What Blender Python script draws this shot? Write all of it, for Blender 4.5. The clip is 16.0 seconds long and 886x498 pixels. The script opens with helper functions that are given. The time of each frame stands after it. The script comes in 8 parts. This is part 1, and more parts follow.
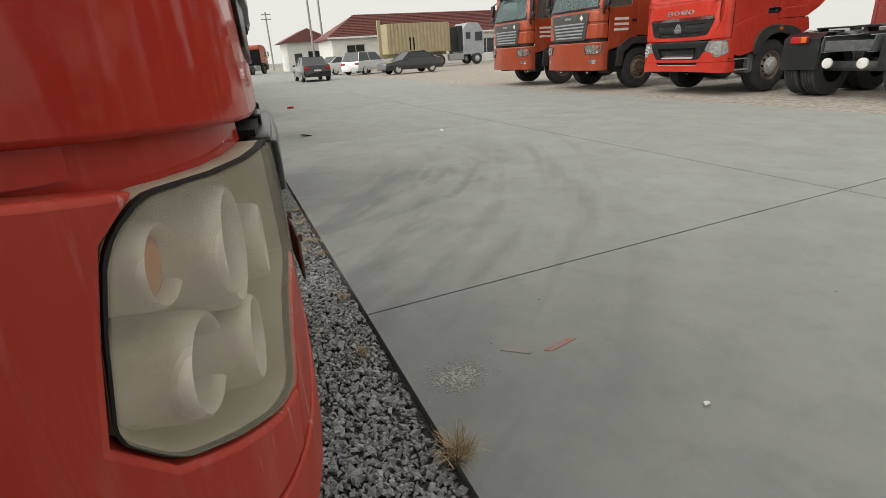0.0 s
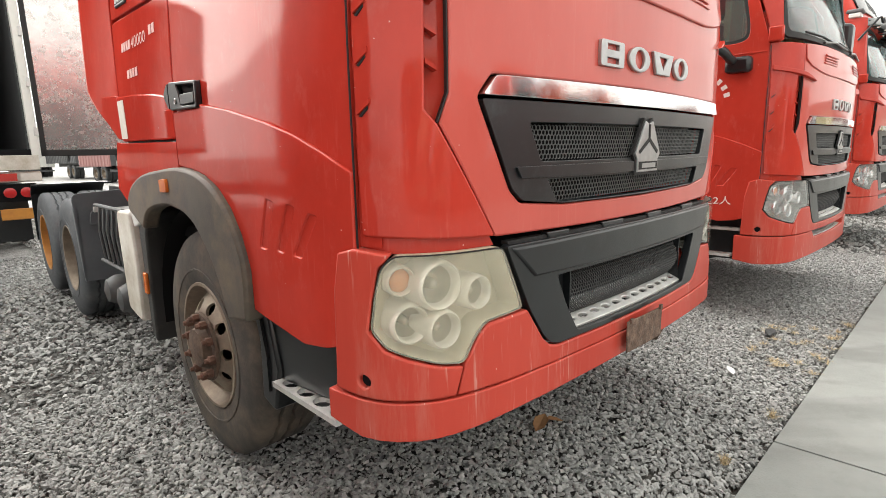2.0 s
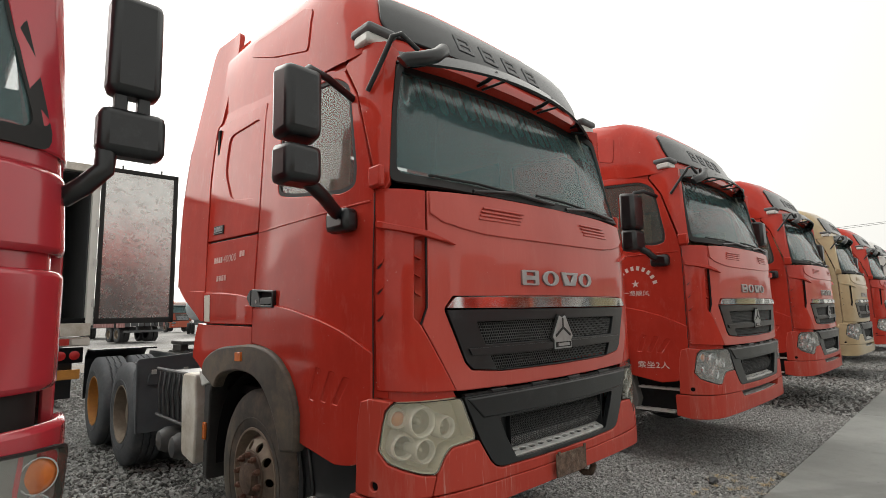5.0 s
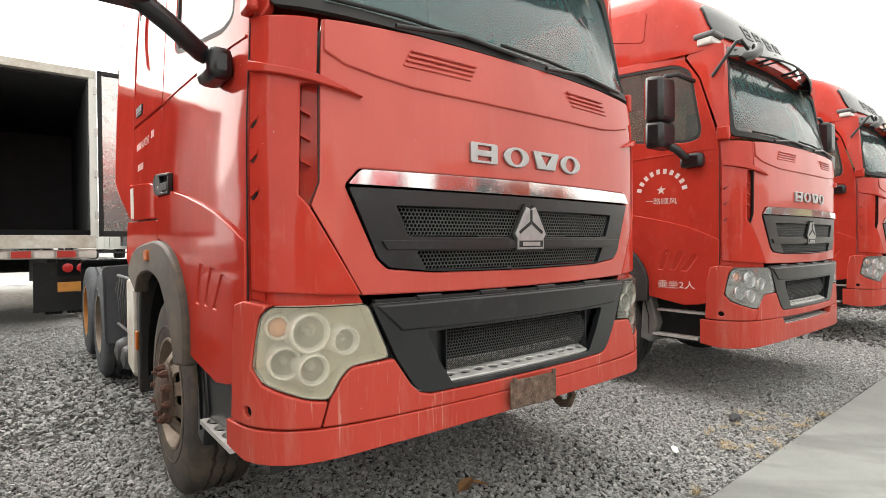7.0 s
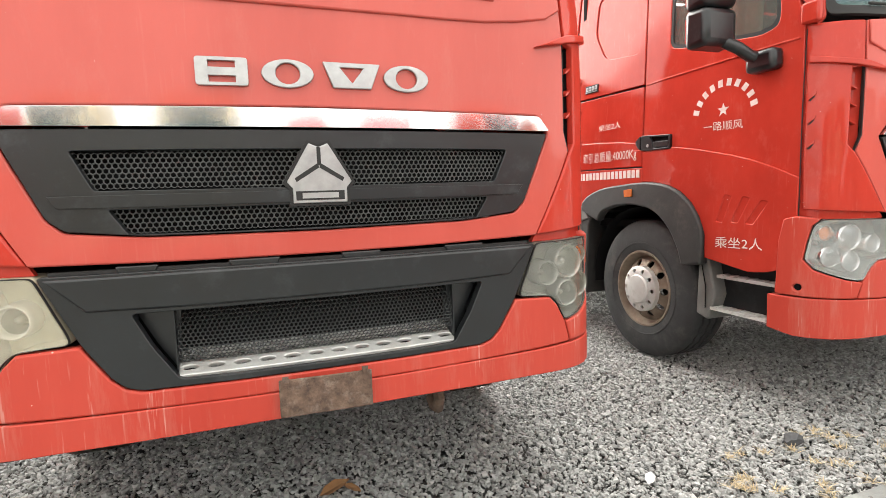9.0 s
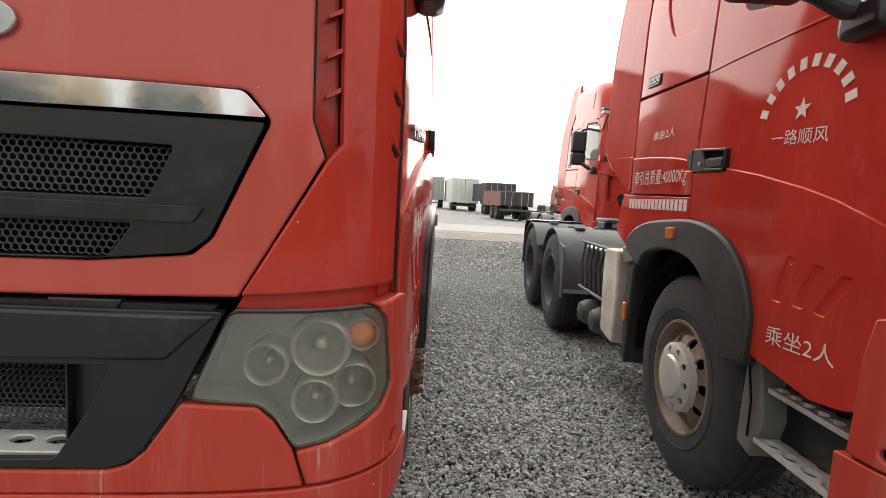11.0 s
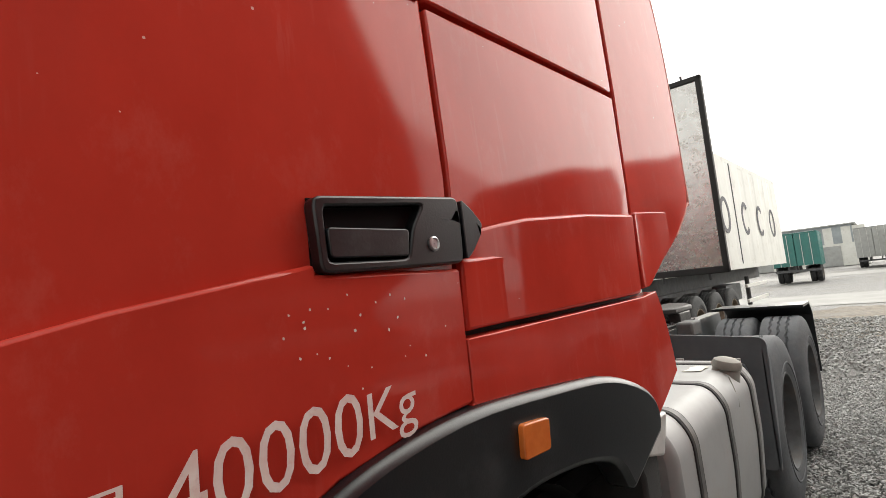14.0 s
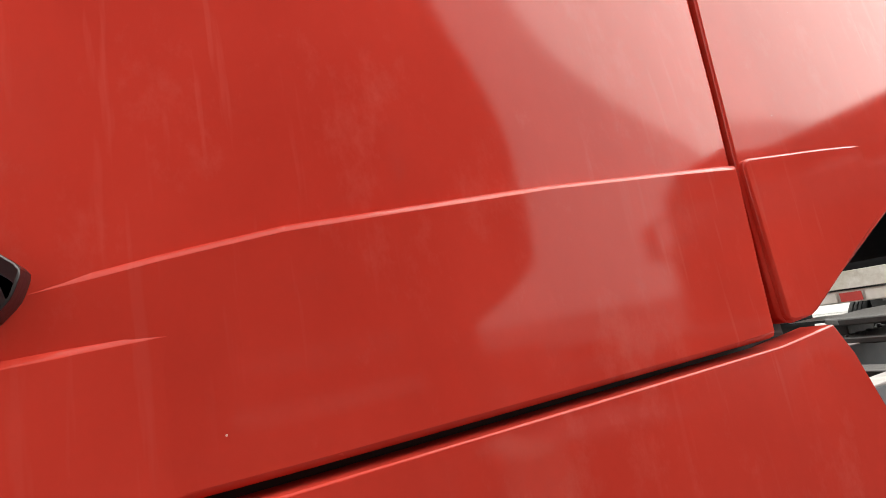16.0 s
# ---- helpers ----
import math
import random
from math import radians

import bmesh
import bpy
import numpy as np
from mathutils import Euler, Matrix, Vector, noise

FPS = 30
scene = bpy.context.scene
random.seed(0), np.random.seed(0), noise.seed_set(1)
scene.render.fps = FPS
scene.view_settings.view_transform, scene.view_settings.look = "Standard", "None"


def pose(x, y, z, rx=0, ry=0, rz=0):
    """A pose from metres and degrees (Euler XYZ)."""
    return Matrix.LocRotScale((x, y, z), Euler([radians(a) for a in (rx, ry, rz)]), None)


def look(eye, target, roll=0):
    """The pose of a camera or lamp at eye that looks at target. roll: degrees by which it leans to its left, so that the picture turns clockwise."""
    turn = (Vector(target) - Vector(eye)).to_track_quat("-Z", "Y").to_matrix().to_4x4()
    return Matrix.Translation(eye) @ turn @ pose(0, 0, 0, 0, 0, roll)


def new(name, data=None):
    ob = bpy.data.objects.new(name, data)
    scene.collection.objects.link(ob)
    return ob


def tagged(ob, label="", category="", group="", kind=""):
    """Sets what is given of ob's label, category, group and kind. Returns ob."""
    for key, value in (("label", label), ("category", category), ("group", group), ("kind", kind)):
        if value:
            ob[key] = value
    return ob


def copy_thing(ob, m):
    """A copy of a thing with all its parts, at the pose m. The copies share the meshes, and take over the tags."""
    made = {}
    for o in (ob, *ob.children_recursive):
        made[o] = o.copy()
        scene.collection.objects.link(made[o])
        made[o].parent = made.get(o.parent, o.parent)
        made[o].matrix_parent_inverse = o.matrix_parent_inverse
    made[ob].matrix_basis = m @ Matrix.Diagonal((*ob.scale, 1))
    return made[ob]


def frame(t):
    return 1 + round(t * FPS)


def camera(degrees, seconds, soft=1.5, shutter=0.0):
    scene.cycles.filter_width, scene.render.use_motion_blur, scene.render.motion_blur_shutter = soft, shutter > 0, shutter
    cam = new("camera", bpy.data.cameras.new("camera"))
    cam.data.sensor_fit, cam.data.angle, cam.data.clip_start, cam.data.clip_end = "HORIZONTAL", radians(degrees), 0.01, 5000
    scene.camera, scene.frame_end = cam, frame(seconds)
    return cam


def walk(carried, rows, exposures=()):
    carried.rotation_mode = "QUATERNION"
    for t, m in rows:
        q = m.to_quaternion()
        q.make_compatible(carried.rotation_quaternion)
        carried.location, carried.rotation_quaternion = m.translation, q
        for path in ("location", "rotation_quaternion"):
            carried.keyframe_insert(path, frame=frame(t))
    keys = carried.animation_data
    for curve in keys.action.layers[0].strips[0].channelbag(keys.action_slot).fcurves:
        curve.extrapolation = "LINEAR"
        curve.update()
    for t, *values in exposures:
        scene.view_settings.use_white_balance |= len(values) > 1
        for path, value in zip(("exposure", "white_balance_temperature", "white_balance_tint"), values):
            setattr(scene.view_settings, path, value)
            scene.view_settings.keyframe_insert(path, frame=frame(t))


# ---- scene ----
cam = camera(80.7, 16.0, soft=0.7)
PATH = [
    (0, (-1.672, -0.094, 1.222), (0.074, -0.767, 0.518), -3.6),
    (0.2, (-1.69, -0.215, 1.24), (0.12, -0.7, 0.545), -2.6),
    (0.5, (-1.68, -0.365, 1.25), (0.196, -0.485, 0.563), -1.4),
    (0.8, (-1.588, -0.515, 1.216), (0.28, -0.258, 0.545), 2.6),
    (1, (-1.634, -0.621, 1.245), (0.127, -0.018, 0.513), 3.5),
    (1.4, (-1.806, -0.866, 1.326), (-0.288, 0.344, 0.845), -1.2),
    (1.5, (-1.832, -0.925, 1.344), (-0.357, 0.337, 0.863), -1.7),
    (2, (-2.035, -1.12, 1.4), (-0.666, 0.291, 1.036), -1.3),
    (2.5, (-2.282, -1.312, 1.437), (-0.892, 0.099, 1.163), -0.5),
    (3, (-2.465, -1.585, 1.477), (-1.016, -0.221, 1.276), 0.6),
    (3.5, (-2.617, -1.87, 1.534), (-1.162, -0.497, 1.509), 1.0),
    (4, (-2.725, -1.955, 1.572), (-1.319, -0.54, 1.718), 0.1),
    (4.2, (-2.767, -1.976, 1.59), (-1.382, -0.555, 1.839), -0.8),
    (6.3, (-2.281, -1.913, 1.372), (-0.902, -0.479, 1.577), -2.0),
    (6.5, (-2.157, -1.857, 1.357), (-0.816, -0.376, 1.452), -1.0),
    (7, (-1.824, -1.807, 1.343), (-0.568, -0.251, 1.317), -0.4),
    (7.5, (-1.437, -1.863, 1.323), (-0.262, -0.247, 1.243), -1.6),
    (8, (-1.047, -1.889, 1.283), (-0.011, -0.187, 1.11), -2.3),
    (8.5, (-0.633, -1.907, 1.325), (0.236, -0.117, 1.117), -1.4),
    (9, (-0.207, -1.963, 1.323), (0.46, -0.089, 1.114), -1.9),
    (9.5, (0.219, -1.871, 1.282), (0.708, 0.058, 1.085), -2.7),
    (9.7, (0.383, -1.82, 1.301), (0.812, 0.121, 1.088), -1.9),
    (11.8, (1.667, -0.899, 1.423), (1.252, 1.048, 1.23), 0.1),
    (12, (1.736, -0.789, 1.427), (1.167, 1.122, 1.263), -1.7),
    (12.5, (1.814, -0.477, 1.441), (1.075, 1.38, 1.367), -1.7),
    (13, (1.837, -0.132, 1.465), (0.967, 1.669, 1.431), -4.2),
    (13.5, (1.861, 0.229, 1.536), (0.656, 1.824, 1.615), -5.4),
    (14, (1.811, 0.588, 1.545), (0.532, 2.115, 1.724), -6.0),
    (14.5, (1.776, 0.941, 1.604), (0.525, 2.483, 1.844), -8.1),
    (15, (1.77, 1.242, 1.632), (0.462, 2.733, 1.889), -11.1),
    (15.5, (1.692, 1.369, 1.612), (0.162, 2.612, 1.948), -11.2),
    (16, (1.711, 1.452, 1.568), (-0.072, 2.296, 1.898), -10.4),
]
EXPOSURES = [(0, 1.18), (0.5, 1.38), (1.0, 2.10), (1.5, 2.54), (2.5, 2.44), (3.0, 2.14), (3.5, 1.96), (4.0, 1.50), (4.2, 1.34), (6.3, 1.94), (7.0, 2.44), (8.0, 2.66), (9.0, 2.92), (9.7, 2.94), (11.8, 0.96), (12.0, 0.88), (12.5, 0.92), (13.0, 1.66),
             (13.5, 2.04), (14.0, 1.82), (14.5, 1.56), (15.0, 1.66), (15.5, 1.92), (16.0, 2.42)]
walk(cam, [(t, look(eye, target, roll)) for t, eye, target, roll in PATH], EXPOSURES)

# ---- world and sun: hazy day, sun high behind the row of trucks ----
world = bpy.data.worlds.new("sky_world")
scene.world = world
world.use_nodes = True
wn = world.node_tree.nodes
wl = world.node_tree.links
wn.clear()
w_out = wn.new("ShaderNodeOutputWorld")
w_bg = wn.new("ShaderNodeBackground")
w_sky = wn.new("ShaderNodeTexSky")
w_sky.sky_type = "NISHITA"
w_sky.sun_disc = False
w_sky.sun_elevation = radians(38)
w_sky.sun_rotation = radians(0)
w_sky.dust_density = 4.0
w_sky.air_density = 1.0
w_hsv = wn.new("ShaderNodeHueSaturation")
w_hsv.inputs["Saturation"].default_value = 0.14
w_mix = wn.new("ShaderNodeMix")
w_mix.data_type = "RGBA"
w_mix.inputs[0].default_value = 0.86
w_mix.inputs[7].default_value = (8.8, 8.65, 8.1, 1)
wl.new(w_sky.outputs[0], w_hsv.inputs["Color"])
wl.new(w_hsv.outputs[0], w_mix.inputs[6])
# the haze is brighter on the sun's side
w_tc = wn.new("ShaderNodeTexCoord")
w_dot = wn.new("ShaderNodeVectorMath")
w_dot.operation = "DOT_PRODUCT"
w_dot.inputs[1].default_value = (math.sin(radians(0)) * math.cos(radians(38)), math.cos(radians(0)) * math.cos(radians(38)), math.sin(radians(38)))
wl.new(w_tc.outputs["Generated"], w_dot.inputs[0])
w_glow = wn.new("ShaderNodeMapRange")
w_glow.interpolation_type = "SMOOTHSTEP"
w_glow.inputs["From Min"].default_value = 0.1
w_glow.inputs["From Max"].default_value = 1.0
w_glow.inputs["To Min"].default_value = 0.42
w_glow.inputs["To Max"].default_value = 0.72
wl.new(w_dot.outputs["Value"], w_glow.inputs["Value"])
w_mul = wn.new("ShaderNodeVectorMath")
w_mul.operation = "SCALE"
wl.new(w_mix.outputs[2], w_mul.inputs[0])
wl.new(w_glow.outputs[0], w_mul.inputs["Scale"])
wl.new(w_mul.outputs[0], w_bg.inputs[0])
w_bg.inputs[1].default_value = 0.11
wl.new(w_bg.outputs[0], w_out.inputs[0])

sun = new("sun", bpy.data.lights.new("sun", "SUN"))
sun.data.energy = 0.95
sun.data.angle = radians(78)
sun.data.color = (1.0, 0.95, 0.87)
SUN_DIR = Vector((math.sin(radians(0)) * math.cos(radians(38)), math.cos(radians(0)) * math.cos(radians(38)), math.sin(radians(38))))
sun.rotation_euler = SUN_DIR.to_track_quat("Z", "Y").to_euler()


# ---- materials ----


def material(name, color, rough=0.5, metal=0.0, color2=None, scale=6.0, bump=0.0, bump_scale=60.0, coat=0.0, spec=0.5, streak=0.0, dirt=None, dirt_amount=0.0, dirt_scale=3.0, island=0.0, obrand=0.0, world_map=False):
    """Principled paint with a two-scale colour variation, dirt patches, fine bump."""
    m = bpy.data.materials.new(name)
    m.use_nodes = True
    nt = m.node_tree
    b = nt.nodes["Principled BSDF"]
    b.inputs["Roughness"].default_value = rough
    b.inputs["Metallic"].default_value = metal
    b.inputs["Coat Weight"].default_value = coat
    b.inputs["Coat Roughness"].default_value = 0.12
    b.inputs["Specular IOR Level"].default_value = spec
    tc = nt.nodes.new("ShaderNodeTexCoord")
    mp = nt.nodes.new("ShaderNodeMapping")
    if world_map:
        nt.links.new(nt.nodes.new("ShaderNodeNewGeometry").outputs["Position"], mp.inputs[0])
    else:
        nt.links.new(tc.outputs["Object"], mp.inputs[0])
    if streak:
        mp.inputs["Scale"].default_value = (1, 1, streak)
    n1 = nt.nodes.new("ShaderNodeTexNoise")
    n1.inputs["Scale"].default_value = scale
    n1.inputs["Detail"].default_value = 8
    n1.inputs["Roughness"].default_value = 0.65
    nt.links.new(mp.outputs[0], n1.inputs["Vector"])
    ramp = nt.nodes.new("ShaderNodeValToRGB")
    ramp.color_ramp.elements[0].position = 0.3
    ramp.color_ramp.elements[1].position = 0.72
    c2 = color2 or tuple(c * 0.72 for c in color)
    ramp.color_ramp.elements[0].color = (*c2, 1)
    ramp.color_ramp.elements[1].color = (*color, 1)
    nt.links.new(n1.outputs["Fac"], ramp.inputs[0])
    last = ramp.outputs[0]
    if dirt:
        n2 = nt.nodes.new("ShaderNodeTexNoise")
        n2.inputs["Scale"].default_value = dirt_scale
        n2.inputs["Detail"].default_value = 12
        n2.inputs["Roughness"].default_value = 0.75
        nt.links.new(mp.outputs[0], n2.inputs["Vector"])
        r2 = nt.nodes.new("ShaderNodeValToRGB")
        r2.color_ramp.elements[0].position = 0.62 - 0.3 * dirt_amount
        r2.color_ramp.elements[1].position = 0.74
        r2.color_ramp.elements[1].color = (min(1, dirt_amount * 1.3),) * 3 + (1,)
        nt.links.new(n2.outputs["Fac"], r2.inputs[0])
        mx = nt.nodes.new("ShaderNodeMix")
        mx.data_type = "RGBA"
        mx.inputs[7].default_value = (*dirt, 1)
        nt.links.new(r2.outputs[0], mx.inputs[0])
        nt.links.new(last, mx.inputs[6])
        last = mx.outputs[2]
        mr = nt.nodes.new("ShaderNodeMath")
        mr.operation = "MULTIPLY_ADD"
        mr.inputs[1].default_value = 0.4
        mr.inputs[2].default_value = rough
        nt.links.new(r2.outputs[0], mr.inputs[0])
        nt.links.new(mr.outputs[0], b.inputs["Roughness"])
    if island or obrand:
        src = nt.nodes.new("ShaderNodeNewGeometry" if island else "ShaderNodeObjectInfo")
        hv = nt.nodes.new("ShaderNodeHueSaturation")
        ma = nt.nodes.new("ShaderNodeMath")
        ma.operation = "MULTIPLY_ADD"
        ma.inputs[1].default_value = 2 * (island or obrand)
        ma.inputs[2].default_value = 1 - (island or obrand)
        nt.links.new(src.outputs["Random Per Island" if island else "Random"], ma.inputs[0])
        nt.links.new(ma.outputs[0], hv.inputs["Value"])
        nt.links.new(last, hv.inputs["Color"])
        last = hv.outputs[0]
    nt.links.new(last, b.inputs["Base Color"])
    if bump:
        n3 = nt.nodes.new("ShaderNodeTexNoise")
        n3.inputs["Scale"].default_value = bump_scale
        n3.inputs["Detail"].default_value = 6
        nt.links.new(tc.outputs["Object"], n3.inputs["Vector"])
        bp = nt.nodes.new("ShaderNodeBump")
        bp.inputs["Strength"].default_value = bump
        bp.inputs["Distance"].default_value = 0.01
        nt.links.new(n3.outputs["Fac"], bp.inputs["Height"])
        nt.links.new(bp.outputs[0], b.inputs["Normal"])
    return m


def chip(m, scale, color):
    """Sparse tiny chips where the primer shows through the paint."""
    nt = m.node_tree
    b = nt.nodes["Principled BSDF"]
    src = b.inputs["Base Color"].links[0].from_socket
    tc = nt.nodes.new("ShaderNodeTexCoord")
    vo = nt.nodes.new("ShaderNodeTexVoronoi")
    vo.inputs["Scale"].default_value = scale
    nt.links.new(tc.outputs["Object"], vo.inputs["Vector"])
    sp = nt.nodes.new("ShaderNodeSeparateColor")
    nt.links.new(vo.outputs["Color"], sp.inputs[0])
    size = nt.nodes.new("ShaderNodeMath")
    size.operation = "MULTIPLY_ADD"
    size.inputs[1].default_value = 0.7
    size.inputs[2].default_value = -0.61
    nt.links.new(sp.outputs[0], size.inputs[0])
    less = nt.nodes.new("ShaderNodeMath")
    less.operation = "LESS_THAN"
    nt.links.new(vo.outputs["Distance"], less.inputs[0])
    nt.links.new(size.outputs[0], less.inputs[1])
    mx = nt.nodes.new("ShaderNodeMix")
    mx.data_type = "RGBA"
    mx.inputs[7].default_value = (*color, 1)
    nt.links.new(less.outputs[0], mx.inputs[0])
    nt.links.new(src, mx.inputs[6])
    nt.links.new(mx.outputs[2], b.inputs["Base Color"])


def run_marks(m, color, amount):
    """Thin pale lines that water has left running down, in patches."""
    nt = m.node_tree
    b = nt.nodes["Principled BSDF"]
    src = b.inputs["Base Color"].links[0].from_socket
    tc = nt.nodes.new("ShaderNodeTexCoord")
    facs = []
    for sc, lo, hi, top in (((75, 75, 5), 0.60, 0.68, 1.0), ((3.2, 3.2, 2.2), 0.46, 0.64, amount)):
        mp = nt.nodes.new("ShaderNodeMapping")
        mp.inputs["Scale"].default_value = sc
        nt.links.new(tc.outputs["Object"], mp.inputs[0])
        no = nt.nodes.new("ShaderNodeTexNoise")
        no.inputs["Scale"].default_value = 1.0
        no.inputs["Detail"].default_value = 3
        nt.links.new(mp.outputs[0], no.inputs["Vector"])
        mr = nt.nodes.new("ShaderNodeMapRange")
        mr.inputs["From Min"].default_value, mr.inputs["From Max"].default_value = lo, hi
        mr.inputs["To Max"].default_value = top
        nt.links.new(no.outputs["Fac"], mr.inputs["Value"])
        facs.append(mr.outputs[0])
    mu = nt.nodes.new("ShaderNodeMath")
    mu.operation = "MULTIPLY"
    nt.links.new(facs[0], mu.inputs[0])
    nt.links.new(facs[1], mu.inputs[1])
    mx = nt.nodes.new("ShaderNodeMix")
    mx.data_type = "RGBA"
    mx.inputs[7].default_value = (*color, 1)
    nt.links.new(mu.outputs[0], mx.inputs[0])
    nt.links.new(src, mx.inputs[6])
    nt.links.new(mx.outputs[2], b.inputs["Base Color"])


def lamp_lens(name, color, haze, gloss, rough):
    """Clear moulded plastic: mostly see-through, some haze, a sharp sheen."""
    m = bpy.data.materials.new(name)
    m.use_nodes = True
    nt = m.node_tree
    b = nt.nodes["Principled BSDF"]
    out = nt.nodes["Material Output"]
    b.inputs["Base Color"].default_value = (*color, 1)
    b.inputs["Roughness"].default_value = 0.6
    tr_ = nt.nodes.new("ShaderNodeBsdfTransparent")
    gl = nt.nodes.new("ShaderNodeBsdfGlossy")
    gl.inputs["Roughness"].default_value = rough
    tc = nt.nodes.new("ShaderNodeTexCoord")
    no = nt.nodes.new("ShaderNodeTexNoise")
    no.inputs["Scale"].default_value = 7.0
    no.inputs["Detail"].default_value = 6
    nt.links.new(tc.outputs["Object"], no.inputs["Vector"])
    ma = nt.nodes.new("ShaderNodeMath")
    ma.operation = "MULTIPLY"
    ma.inputs[1].default_value = haze * 2
    nt.links.new(no.outputs["Fac"], ma.inputs[0])
    m1 = nt.nodes.new("ShaderNodeMixShader")
    nt.links.new(ma.outputs[0], m1.inputs[0])
    nt.links.new(tr_.outputs[0], m1.inputs[1])
    nt.links.new(b.outputs[0], m1.inputs[2])
    m2 = nt.nodes.new("ShaderNodeMixShader")
    m2.inputs[0].default_value = gloss
    nt.links.new(m1.outputs[0], m2.inputs[1])
    nt.links.new(gl.outputs[0], m2.inputs[2])
    nt.links.new(m2.outputs[0], out.inputs[0])
    return m


def glass(name, color, rough=0.02, alpha=0.35):
    m = material(name, color, rough, spec=0.6)
    b = m.node_tree.nodes["Principled BSDF"]
    b.inputs["Alpha"].default_value = alpha
    return m


M = {}
M["red"] = material("red_paint", (0.50, 0.048, 0.031), 0.5, coat=0.55, spec=0.0, color2=(0.37, 0.031, 0.020), scale=2.4, dirt=(0.50, 0.125, 0.095), dirt_amount=0.26, dirt_scale=9.0, streak=0.6, bump=0.02, bump_scale=3.0)
M["red_low"] = material("red_bumper_paint", (0.47, 0.062, 0.042), 0.5, coat=0.25, spec=0.1, color2=(0.40, 0.042, 0.027), scale=3.0, dirt=(0.50, 0.21, 0.165), dirt_amount=0.34, dirt_scale=9.0, streak=0.12)
chip(M["red"], 38.0, (0.62, 0.45, 0.40))
chip(M["red_low"], 30.0, (0.58, 0.42, 0.36))
for key in ("red", "red_low"):
    M[key].node_tree.nodes["Principled BSDF"].inputs["Coat Roughness"].default_value = 0.08
    M[key].node_tree.nodes["Principled BSDF"].inputs["Coat IOR"].default_value = 1.5
run_marks(M["red_low"], (0.56, 0.33, 0.28), 0.75)
run_marks(M["red"], (0.52, 0.13, 0.10), 0.18)
M["red_faded"] = material("red_bleached_paint", (0.52, 0.092, 0.072), 0.5, coat=0.6, spec=0.1, color2=(0.43, 0.066, 0.05), scale=2.2, dirt=(0.52, 0.16, 0.125), dirt_amount=0.22, dirt_scale=7.0, streak=0.3, bump=0.02, bump_scale=3.0)
chip(M["red_faded"], 34.0, (0.62, 0.45, 0.40))
run_marks(M["red_faded"], (0.55, 0.2, 0.16), 0.1)
M["red_faded"].node_tree.nodes["Principled BSDF"].inputs["Coat Roughness"].default_value = 0.08
M["crimson"] = material("crimson_paint", (0.40, 0.016, 0.028), 0.30, coat=0.7, color2=(0.34, 0.014, 0.024), scale=1.5, dirt=(0.4, 0.15, 0.13), dirt_amount=0.14)
M["gold"] = material("gold_paint", (0.52, 0.40, 0.23), 0.35, metal=0.25, coat=0.4, scale=1.5)
M["white"] = material("white_paint", (0.72, 0.72, 0.69), 0.4, coat=0.3, scale=2, dirt=(0.4, 0.36, 0.3), dirt_amount=0.25)
M["orange"] = material("orange_paint", (0.37, 0.062, 0.022), 0.33, metal=0.2, coat=0.5, color2=(0.29, 0.048, 0.018), scale=1.7, dirt=(0.4, 0.25, 0.17), dirt_amount=0.25)
M["silver"] = material("silver_paint", (0.42, 0.45, 0.48), 0.35, metal=0.5, scale=2, coat=0.3)
M["black"] = material("black_plastic", (0.010, 0.012, 0.0145), 0.30, color2=(0.007, 0.008, 0.009), scale=8, dirt=(0.08, 0.086, 0.092), dirt_amount=0.27, dirt_scale=5, bump=0.04, bump_scale=240, spec=0.5)
M["trimgrey"] = material("grey_plastic", (0.036, 0.036, 0.036), 0.55, color2=(0.02, 0.02, 0.02), scale=5, dirt=(0.17, 0.155, 0.13), dirt_amount=0.3, dirt_scale=6, bump=0.15, bump_scale=180)
M["arch_dusty"] = material("dusty_arch_plastic", (0.10, 0.085, 0.065), 0.6, color2=(0.04, 0.037, 0.033), scale=4, dirt=(0.24, 0.19, 0.13), dirt_amount=0.5, dirt_scale=5, bump=0.12, bump_scale=180)
# near black for black parts; puts shade of hollows and cab into colour
M["dark"] = material("black_and_shaded_inside", (0.006, 0.006, 0.007), 0.9, spec=0.2)
M["rubber"] = material("tyre_rubber", (0.034, 0.035, 0.037), 0.75, color2=(0.02, 0.021, 0.022), scale=9, dirt=(0.13, 0.12, 0.105), dirt_amount=0.34, dirt_scale=4.5, bump=0.2, bump_scale=120)
M["rubber_grey"] = material("dusty_grey_tyre_rubber", (0.085, 0.092, 0.102), 0.75, color2=(0.05, 0.054, 0.06), scale=7, dirt=(0.17, 0.168, 0.165), dirt_amount=0.4, dirt_scale=5, bump=0.2, bump_scale=120)
M["rubber_brown"] = material("dusty_tyre_rubber", (0.082, 0.068, 0.054), 0.8, color2=(0.026, 0.024, 0.022), scale=5, dirt=(0.17, 0.135, 0.10), dirt_amount=0.5, dirt_scale=5, bump=0.2, bump_scale=120)
M["rust"] = material("rusty_hub", (0.13, 0.085, 0.058), 0.8, color2=(0.05, 0.031, 0.023), scale=24, dirt=(0.2, 0.13, 0.08), dirt_amount=0.4, dirt_scale=10, bump=0.4, bump_scale=80)
M["rim"] = material("dusty_steel_rim", (0.30, 0.25, 0.19), 0.6, metal=0.35, color2=(0.17, 0.13, 0.1), scale=9, dirt=(0.14, 0.08, 0.05), dirt_amount=0.35, dirt_scale=7, bump=0.15)
